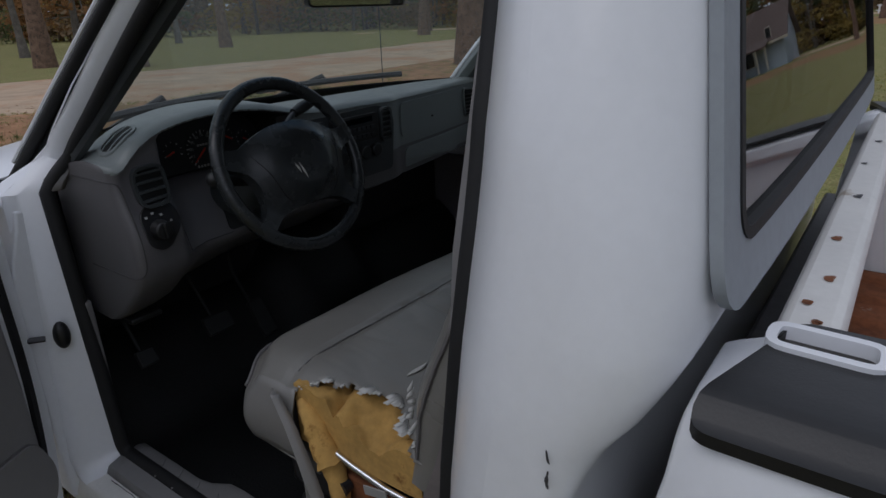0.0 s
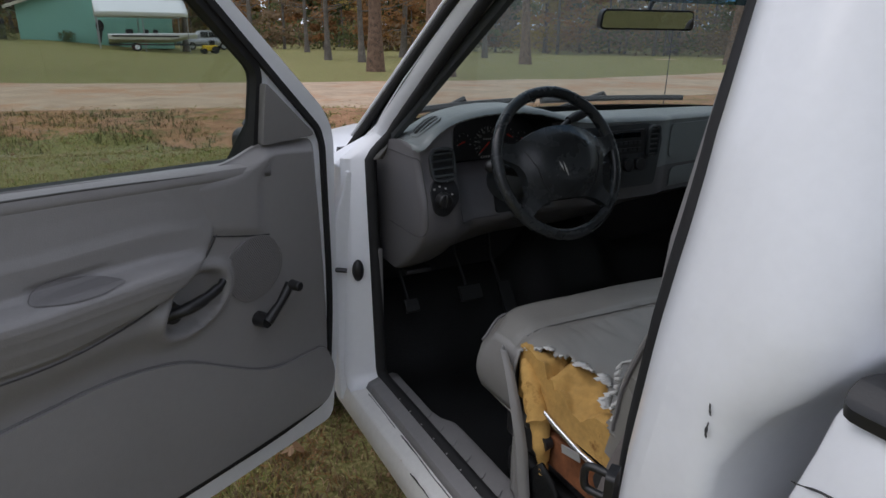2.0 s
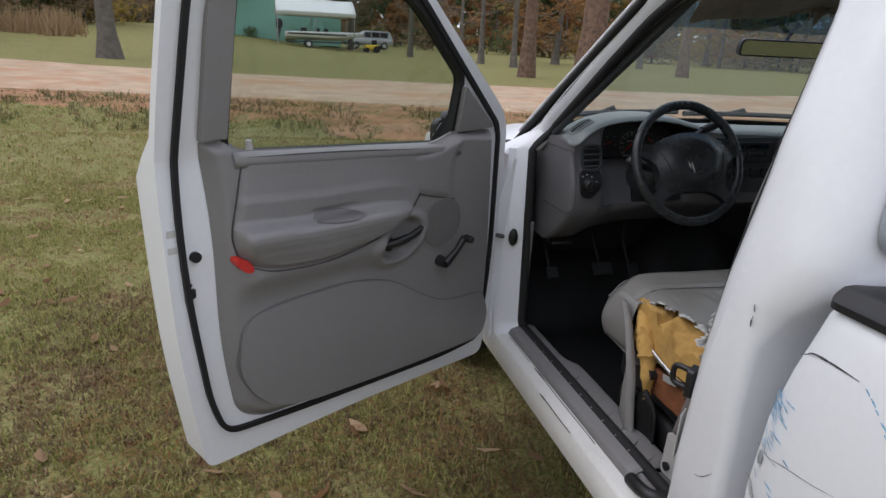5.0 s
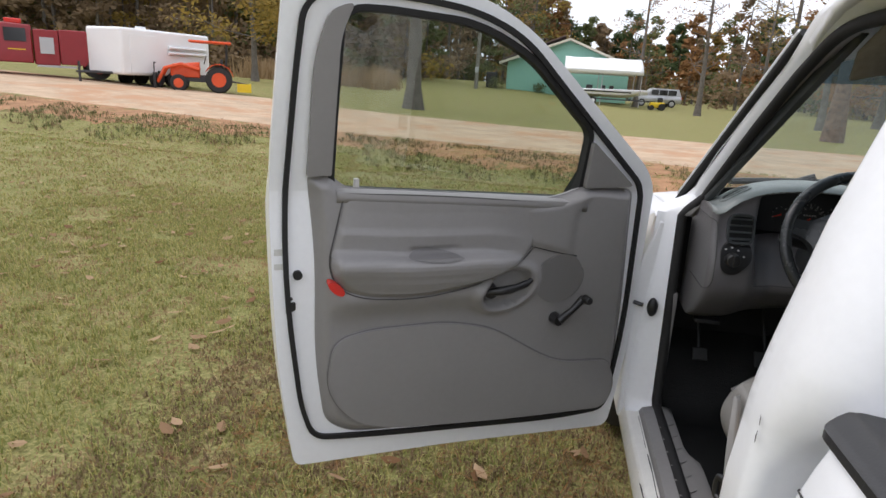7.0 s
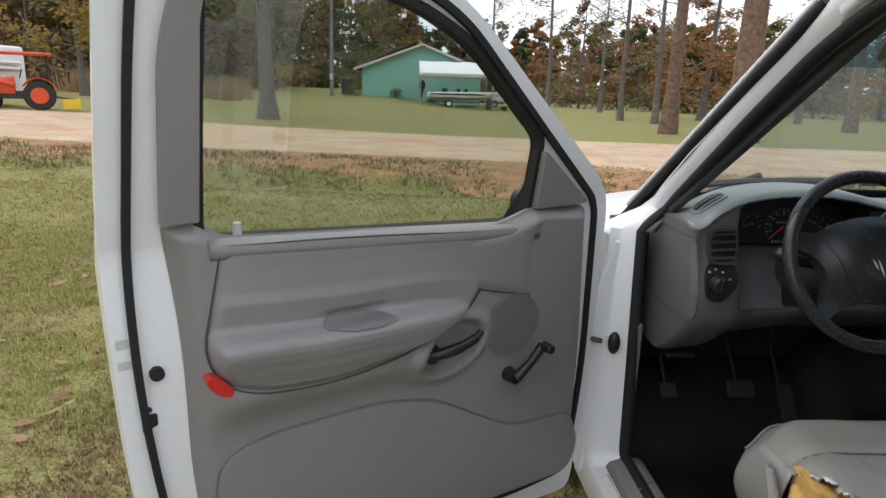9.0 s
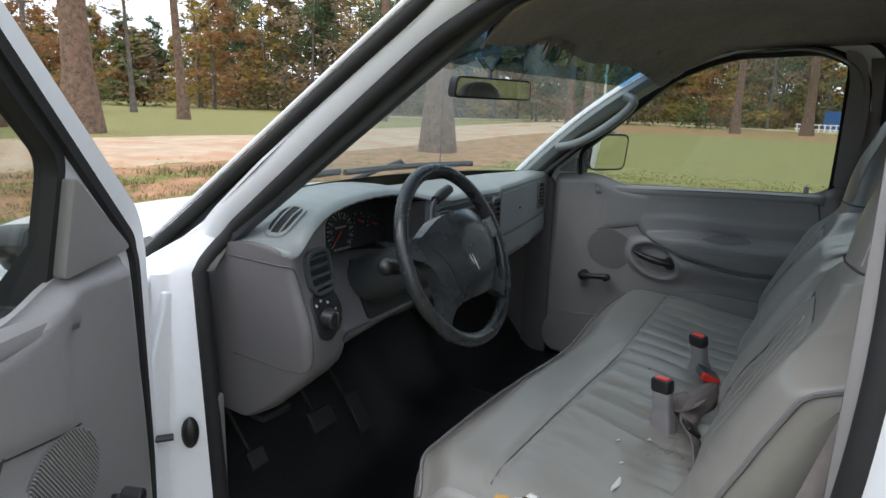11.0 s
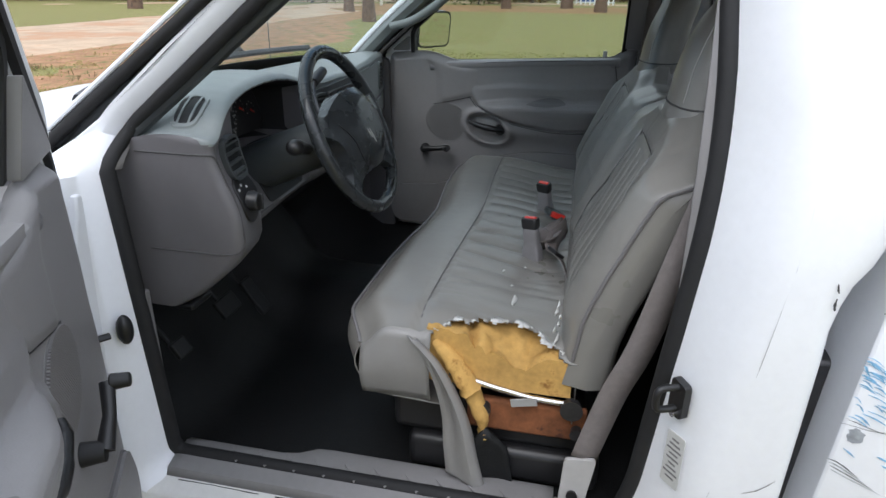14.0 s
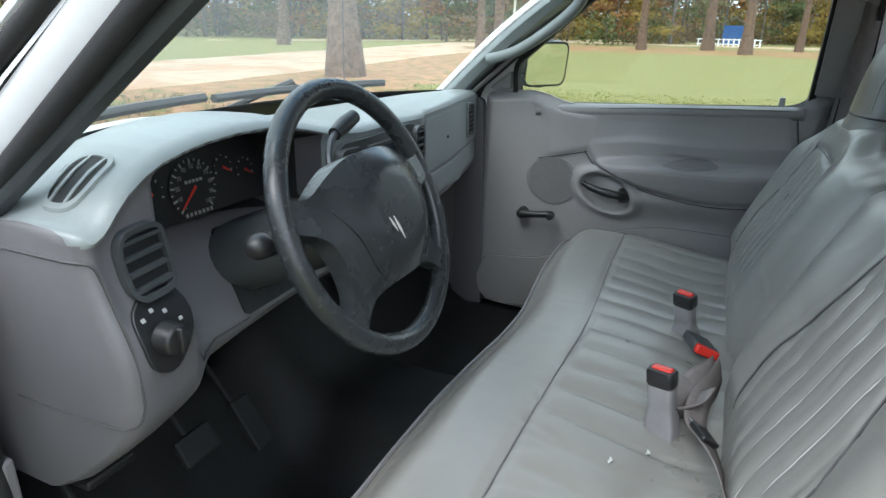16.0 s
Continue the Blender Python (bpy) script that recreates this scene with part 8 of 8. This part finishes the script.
disc(bm, (-29.6, 90, sz + 0.5), (0, 0, 1), 0.9, 1.1, 20)
part("drum", bm, M_BLUE, dr, bevel=0.08)


# compact tractor
def tractor(m):
    t = thing("tractor", m.translation, "orange compact tractor with a canopy and front loader", "tractor")
    def add(name, b, mat, label="", parent=None, **k):
        bmesh.ops.transform(b, matrix=m, verts=b.verts)
        return part(name, b, mat, parent or t, label, **k)
    rows = []
    for x, w, z0, z1 in ((-1.55, 0.20, 0.65, 1.05), (-1.45, 0.26, 0.6, 1.15), (-0.8, 0.28, 0.6, 1.22), (-0.35, 0.30, 0.6, 1.28)):
        rows.append([Vector((x, -w, z0)), Vector((x, w, z0)), Vector((x, w, z1 - 0.1)), Vector((x, w * 0.7, z1)), Vector((x, -w * 0.7, z1)), Vector((x, -w, z1 - 0.1))])
    add("hood", loft(bmesh.new(), rows, True, True), M_ORANGE, bevel=0.03)
    add("chassis", box(bmesh.new(), -1.4, 0.6, -0.2, 0.2, 0.42, 0.72), M_DKSTEEL, bevel=0.03)
    for sg in (-1, 1):
        fen = bmesh.new()
        rows = [[Vector((0.45 + 0.62 * math.cos(a), sg * (0.45 + 0.34 * k), 0.62 + 0.62 * math.sin(a))) for a in (math.pi * (0.05 + 0.8 * i / 8) for i in range(9))] for k in (0, 1)]
        add("fender", loft(fen, rows, False, False), M_ORANGE, solid=0.03)
        for x, r, w in ((0.45, 0.56, 0.36), (-1.2, 0.36, 0.24)):
            bm = bmesh.new()
            rows = [[Vector((x + rr * math.cos(a), sg * (0.62 + o), r + rr * math.sin(a))) for a in (2 * math.pi * i / 24 for i in range(24))] for rr, o in ((r * 0.55, -w / 2), (r * 0.9, -w / 2), (r, -w * 0.3), (r, w * 0.3), (r * 0.9, w / 2), (r * 0.55, w / 2))]
            wh = add("wheel", loft(bm, rows, True, False), M_TYRE)
            bm = bmesh.new()
            disc(bm, (x, sg * 0.66, r), (0, 1, 0), r * 0.56, w * 0.7, 20)
            add("rim", bm, M_ORANGE, "orange wheel rim", wh)
        bm = bmesh.new()
        tube(bm, [(-0.35, sg * 0.42, 0.95), (-1.1, sg * 0.45, 1.15), (-1.75, sg * 0.46, 0.95), (-2.05, sg * 0.46, 0.35)], 0.075, 8)
        add("loader_arm", bm, M_ORANGE)
        bm = bmesh.new()
        tube(bm, [(0.75, sg * 0.42, 0.8), (0.80, sg * 0.42, 2.1)], 0.045, 8)
        add("canopy_post", bm, M_BLACK)
    add("canopy", box(bmesh.new(), -0.75, 1.0, -0.65, 0.65, 2.08, 2.18), M_ORANGE, "orange sun canopy", bevel=0.05)
    add("seat", box(box(bmesh.new(), 0.15, 0.6, -0.25, 0.25, 0.95, 1.08), 0.5, 0.62, -0.24, 0.24, 1.05, 1.45), M_BLACK, bevel=0.03)
    bm = bmesh.new()
    tube(bm, [Vector((-0.12 + 0.05 * math.sin(a), 0.2 * math.cos(a), 1.38 + 0.18 * math.sin(a))) for a in (2 * math.pi * i / 16 for i in range(16))], 0.018, 6, True)
    add("steering_wheel", bm, M_BLACK)
    add("fork_carriage", box(bmesh.new(), -2.2, -2.1, -0.65, 0.65, 0.12, 0.75), M_BLACK)
    for y in (-0.4, 0.4):
        add("fork", box(bmesh.new(), -3.1, -2.15, y - 0.06, y + 0.06, 0.10, 0.15), M_BLACK)
    fr = bmesh.new()
    tube(fr, [(-2.15, -0.6, 0.7), (-2.15, -0.6, 1.15), (-2.15, 0.6, 1.15), (-2.15, 0.6, 0.7)], 0.025, 6)
    add("fork_guard", fr, M_BLACK)
    add("box_blade", box(box(bmesh.new(), 1.75, 1.8, -0.7, 0.7, 0.08, 0.45), 1.2, 1.8, -0.72, -0.68, 0.08, 0.45), M_YELLOW, "yellow box blade")
    ln = bmesh.new()
    tube(ln, [(0.7, 0, 0.55), (1.7, 0, 0.4)], 0.04, 6)
    add("hitch_link", ln, M_DKSTEEL)


tractor(pose(-16.7, 25.9, ground_z(-16.7, 25.9), 0, 0, 28))

# enclosed trailer
tm = pose(-19.7, 25.3, ground_z(-19.7, 25.3), 0, 0, 74)
tr = thing("enclosed_trailer", tm.translation, "white enclosed cargo trailer with two long tubes on its side", "trailer")


def on_trailer(name, b, mat, label="", parent=None, **k):
    bmesh.ops.transform(b, matrix=tm, verts=b.verts)
    return part(name, b, mat, parent or tr, label, **k)


on_trailer("body", box(bmesh.new(), -1.65, 3.1, -1.1, 1.1, 0.45, 2.35), M_CANVAS, bevel=0.12, seg=4)
on_trailer("side_door", box(bmesh.new(), -1.25, 0.05, -1.125, -1.10, 0.55, 2.1), M_CANVAS, "white side door", bevel=0.01)
for z in (1.45, 1.68):
    b = bmesh.new()
    tube(b, [(0.65, -1.18, z), (2.75, -1.18, z)], 0.07, 10)
    on_trailer("side_tube", b, M_CANVAS)
for x in (0.10, 0.90):
    for y in (-1.0, 1.0):
        b = bmesh.new()
        disc(b, (x, y, 0.34), (0, 1, 0), 0.34, 0.22, 20)
        w = on_trailer("wheel", b, M_TYRE)
b = bmesh.new()
tube(b, [(-1.6, -0.4, 0.5), (-2.9, 0, 0.5), (-1.6, 0.4, 0.5)], 0.06, 6)
on_trailer("tongue", b, M_DKSTEEL)
b = bmesh.new()
tube(b, [(-2.8, 0, 0.02), (-2.8, 0, 0.9)], 0.05, 8)
on_trailer("jack", b, M_DKSTEEL)
b = bmesh.new()
disc(b, (0.2, 0, 2.42), (0, 0, 1), 0.25, 0.14, 16, 0.2)
on_trailer("roof_vent", b, M_CANVAS)

# old fire truck
fm = pose(-22.9, 23.9, ground_z(-22.9, 23.9), 0, 0, 43)
ft = thing("fire_truck", fm.translation, "old dull red utility fire truck with a boxy rear body", "truck")


def on_ft(name, b, mat, label="", parent=None, **k):
    bmesh.ops.transform(b, matrix=fm, verts=b.verts)
    return part(name, b, mat, parent or ft, label, **k)


on_ft("rear_body", box(bmesh.new(), 0.35, 3.2, -1.15, 1.15, 0.55, 1.95), M_TRUCKRED, bevel=0.04)
on_ft("pump_panel", box(bmesh.new(), -0.55, 0.33, -1.1, 1.1, 0.5, 1.9), M_TRUCKRED, bevel=0.03)
on_ft("gauge_panel", box(bmesh.new(), -0.35, 0.15, -1.13, -1.10, 0.95, 1.6), M_SILVER, "pale gauge panel", bevel=0.01)
on_ft("running_board", box(bmesh.new(), -0.5, 0.9, -1.25, -1.0, 0.42, 0.50), M_SILVER)
rows = [[Vector((x, -w, 0.55)), Vector((x, w, 0.55)), Vector((x, w, z * 0.62)), Vector((x, w * 0.85, z)), Vector((x, -w * 0.85, z)), Vector((x, -w, z * 0.62))] for x, w, z in ((-0.6, 1.0, 2.05), (-1.6, 1.0, 2.1), (-2.1, 1.0, 1.5), (-3.3, 0.95, 1.4), (-3.4, 0.9, 1.2))]
on_ft("cab", loft(bmesh.new(), rows, True, True), M_TRUCKRED, bevel=0.05)
on_ft("cab_window", box(bmesh.new(), -1.55, -0.8, -1.02, -0.9, 1.38, 1.9), M_DKGLASS)
b = bmesh.new()
plate(b, [Vector(q) for q in ((-1.45, 1.05), (-0.85, 1.05), (-0.85, 1.09), (-1.45, 1.09))], [], 0, 0.01, lambda a, z, n: Vector((a, -1.015 - n, z)))
on_ft("door_lettering", b, M_YELLOW, "unreadable yellow lettering")
on_ft("light_bar", box(bmesh.new(), -1.5, -0.9, -0.6, 0.6, 2.08, 2.28), M_RED, bevel=0.04)
for x in (-2.4, 1.75):
    for y in (-1.0, 1.0):
        b = bmesh.new()
        disc(b, (x, y, 0.47), (0, 1, 0), 0.47, 0.30, 26)
        w = on_ft("wheel", b, M_TYRE)
        b = bmesh.new()
        disc(b, (x, y * 1.06, 0.47), (0, 1, 0), 0.24, 0.24, 20)
        on_ft("rim", b, M_TRUCKRED, "red wheel rim", w)
        b = bmesh.new()
        tube(b, [Vector((x + 0.56 * math.cos(a), y * 1.12, 0.50 + 0.56 * math.sin(a))) for a in (math.pi * i / 10 for i in range(11))], 0.04, 6)
        on_ft("wheel_arch", b, M_TRUCKRED)

# house and porch beyond the lawn
far_house = gable_house("far_house", 70.0, 80.0, -24.0, -13.0, 3.0, 6.2, "pale blue two-storey house with a dark porch", M_BLUEGREY, M_SHINGLE, windows=(("side", 9.0, 3.0, 0.9, 1.2), ("side", 3.0, 0.9, 1.6, 1.4), ("side", 6.0, 0.9, 1.2, 1.9)))
gz = ground_z(70, -20)
part("porch_roof", loft(bmesh.new(), [[Vector((66.8, y, gz + 2.5)), Vector((70.1, y, gz + 3.2)), Vector((70.1, y, gz + 3.05)), Vector((66.8, y, gz + 2.35))] for y in (-24, -15)], True, True), M_SHINGLE, far_house)
for y in (-23.8, -21.5, -19, -16.5, -15.2):
    part("porch_post", box(bmesh.new(), 66.9, 67.05, y, y + 0.15, gz - 0.1, gz + 2.4), M_CREAM, far_house)
pl = thing("playhouse", (78.3, 0.7, ground_z(78, 1)), "small blue playhouse behind a low white rail fence", "shed")
gz = ground_z(78, 1)
part("wall", box(bmesh.new(), 77.4, 79.4, -0.6, 1.6, gz + 0.2, gz + 2.2), M_BLUE, pl)
part("roof", loft(bmesh.new(), [[Vector((77.2, y, z)) for y, z in ((-0.9, gz + 2.15), (0.5, gz + 3.1), (1.9, gz + 2.15), (0.5, gz + 2.95))], [Vector((79.6, y, z)) for y, z in ((-0.9, gz + 2.15), (0.5, gz + 3.1), (1.9, gz + 2.15), (0.5, gz + 2.95))]], True, True), M_SHINGLE, pl)
fe = thing("rail_fence", (74.5, 1.0, gz), "low white rail fence", "fence")
for k in range(13):
    y = -2.2 + 0.5 * k
    part("picket", box(bmesh.new(), 74.45, 74.5, y, y + 0.14, gz, gz + 0.85), M_CANVAS, fe)
for z in (0.25, 0.72):
    part("rail", box(bmesh.new(), 74.5, 74.55, -2.3, 4.1, gz + z, gz + z + 0.1), M_CANVAS, fe)

# tall dry grass clumps by the woods
rng = random.Random(9)
v, f = [], []
for k in range(26):
    x, y = rng.uniform(-24, -13), rng.uniform(43, 47)
    for _ in range(90):
        a = Vector((x + rng.gauss(0, 0.5), y + rng.gauss(0, 0.4), ground_z(x, y)))
        e = a + Vector((rng.gauss(0, 0.3), rng.gauss(0, 0.3), rng.uniform(0.8, 1.7)))
        k0 = len(v)
        v += [a + Vector((-0.05, 0, 0)), a + Vector((0.05, 0, 0)), e]
        f.append((k0, k0 + 1, k0 + 2))
tagged(mesh_part("tall_dry_grass", v, f, M_STRAW, None), "tall straw-coloured grass by the woods", "grass", kind="stuff")
# shrubs at the house
for x, y, r in ((-7.0, 59.5, 0.9), (-3.0, 60.2, 0.7), (0.4, 60.2, 0.5)):
    s = thing("shrub", (x, y, ground_z(x, y)), "small green shrub against the house", "shrub", "shrubs at the house")
    v, f = [], []
    leaf_cloud(v, f, random.Random(int(x * 10)), (x, y, ground_z(x, y) + r * 0.6), (r, r, r * 0.75), 420, 0.14)
    mesh_part("leaves", v, f, LEAVES["green"], s)

# ---- near grass, fallen leaves, straw ----
M_BLADE = leaf_material("grass_blades", (0.18, 0.215, 0.055), (0.50, 0.44, 0.18))
M_DRY = leaf_material("dry_blades", (0.28, 0.20, 0.09), (0.48, 0.38, 0.21))
M_FALLEN = leaf_material("fallen_leaves", (0.20, 0.10, 0.045), (0.55, 0.38, 0.24))


def grass(name, label, n, x0, x1, y0, y1, seed, mat, hmin, hmax, keep=lambda x, y: True):
    rng = np.random.default_rng(seed)
    v, f = [], []
    made = 0
    while made < n:
        x, y = rng.uniform(x0, x1), rng.uniform(y0, y1)
        d = noise.noise((x * 1.4, y * 1.4, 2.0)) + 0.6 * noise.noise((x * 5, y * 5, 1.0))
        made += 1
        rim = min(x - x0, x1 - x, y - y0, y1 - y) / (0.18 * min(x1 - x0, y1 - y0))
        if d < -0.62 or rng.uniform() > rim or not keep(x, y):
            continue
        z = ground_z(x, y)
        for _ in range(3):
            a = rng.uniform(0, 6.283)
            h = rng.uniform(hmin, hmax) * (1.0 + 0.4 * d)
            lean = rng.uniform(0.3, 1.3) * h
            px, py = x + rng.normal(0, 0.02), y + rng.normal(0, 0.02)
            w = rng.uniform(0.0015, 0.0032) * (1 + 0.12 * math.hypot(px + 1.5, py))
            c, s = math.cos(a), math.sin(a)
            k0 = len(v)
            v += [(px - s * w, py + c * w, z), (px + s * w, py - c * w, z), (px + c * lean * 0.45 + s * w * 0.7, py + s * lean * 0.45 - c * w * 0.7, z + h * 0.75), (px + c * lean * 0.45 - s * w * 0.7, py + s * lean * 0.45 + c * w * 0.7, z + h * 0.75), (px + c * lean, py + s * lean, z + h * 0.8)]
            f += [(k0, k0 + 1, k0 + 2, k0 + 3), (k0 + 3, k0 + 2, k0 + 4)]
    tagged(mesh_part(name, v, f, mat, None), label, "grass", kind="stuff")


away = lambda x, y: not (-0.5 < x < 0.99 and -2.2 < y < 3.1)
patch = lambda x, y: noise.noise((x * 1.7, y * 1.7, 9.0)) + 0.5 * noise.noise((x * 5.5, y * 5.5, 3.0))
lush = lambda x, y: away(x, y) and patch(x, y) < 0.24
bare = lambda x, y: away(x, y) and patch(x, y) > 0.16
grass("grass", "short green and yellow lawn grass", 62000, -7.5, 0.6, -2.2, 7.2, 3, M_BLADE, 0.018, 0.05, lush)
grass("grass", "short green and yellow lawn grass", 36000, -14.0, 7.0, 3.5, 15.0, 4, M_BLADE, 0.02, 0.05, lush)
grass("dry_grass", "dry straw-coloured grass blades", 16000, -7.5, 0.6, -2.2, 7.2, 5, M_DRY, 0.015, 0.04, away)
grass("dry_grass", "dry straw-coloured grass blades", 10000, -11.0, 6.0, 5.0, 13.0, 6, M_DRY, 0.02, 0.06, away)

grass("grass", "short green lawn grass beyond the truck", 22000, 1.4, 16.0, -1.0, 13.0, 9, M_BLADE, 0.02, 0.05, lush)
grass("dry_grass", "brown dead grass in worn patches", 26000, -7.5, 0.6, -2.2, 7.2, 16, M_FALLEN, 0.008, 0.026, bare)
grass("dry_grass", "dead brown grass under the door", 16000, -3.3, -0.6, -0.9, 3.4, 15, LEAVES["brown"], 0.015, 0.04, away)
on_verge = lambda x, y: away(x, y) and lerp(NEAR, x) - 3.4 + 0.8 * noise.noise((x * 0.7, y, 2)) < y < lerp(NEAR, x) - 0.4 and noise.noise((x * 0.8, y * 0.9, 5)) > -0.12
grass("verge_weeds", "rough green and brown weeds beside the road", 16000, -26.0, 9.0, 8.5, 17.5, 7, LEAVES["green"], 0.04, 0.15, on_verge)
grass("dry_weeds", "dead brown stalks beside the road", 9000, -26.0, 9.0, 8.5, 17.5, 8, LEAVES["brown"], 0.04, 0.16, on_verge)

rng = random.Random(21)
v, f = [], []
for k in range(2600):
    x, y = (rng.uniform(-6, -0.7), rng.uniform(-0.5, 6)) if k < 330 else (rng.uniform(-14, 9), rng.uniform(5, 14)) if k < 900 else (rng.uniform(-22, 10), rng.uniform(10, 16))
    if not away(x, y):
        continue
    r = rng.uniform(0.016, 0.045)
    z = ground_z(x, y) + 0.02 + 0.015 * rng.random()
    a, t = rng.random() * 6.28, rng.uniform(-0.5, 0.5)
    q = Matrix.Translation((x, y, z)) @ Matrix.Rotation(a, 4, "Z") @ Matrix.Rotation(t, 4, "X")
    k0 = len(v)
    v += [q @ Vector(p) for p in ((-r * 1.4, 0, 0.004), (-r * 0.4, -r * 0.6, -0.002), (r * 0.7, -r * 0.45, 0.004), (r * 1.4, 0, 0.010), (r * 0.7, r * 0.45, 0.006), (-r * 0.4, r * 0.6, 0.0), (0, 0, 0.008 * rng.random()))]
    f += [(k0 + 6, k0 + i, k0 + (i + 1) % 6) for i in range(6)]
tagged(mesh_part("fallen_leaves", v, f, M_FALLEN, None), "scattered brown and tan fallen leaves", "leaves", kind="stuff")
v, f = [], []
for k in range(5200):
    x, y = (rng.uniform(-5, -0.7), rng.uniform(-0.5, 5)) if k < 2600 else (rng.uniform(-2.6, -0.9), rng.uniform(-0.2, 2.6))
    if not away(x, y) or noise.noise((x * 0.9, y * 0.9, 6.0)) < (0.05 if k < 2600 else -0.5):
        continue
    a, ln = rng.random() * 6.28, rng.uniform(0.05, 0.12)
    z = ground_z(x, y) + 0.012 + 0.02 * rng.random()
    c, s = math.cos(a), math.sin(a)
    k0 = len(v)
    v += [(x - s * 0.0022, y + c * 0.0022, z), (x + s * 0.0022, y - c * 0.0022, z), (x + c * ln, y + s * ln, z + 0.01)]
    f.append((k0, k0 + 1, k0 + 2))
tagged(mesh_part("pine_straw", v, f, LEAVES["orange"], None), "reddish pine straw strewn in the grass", "pine straw", kind="stuff")
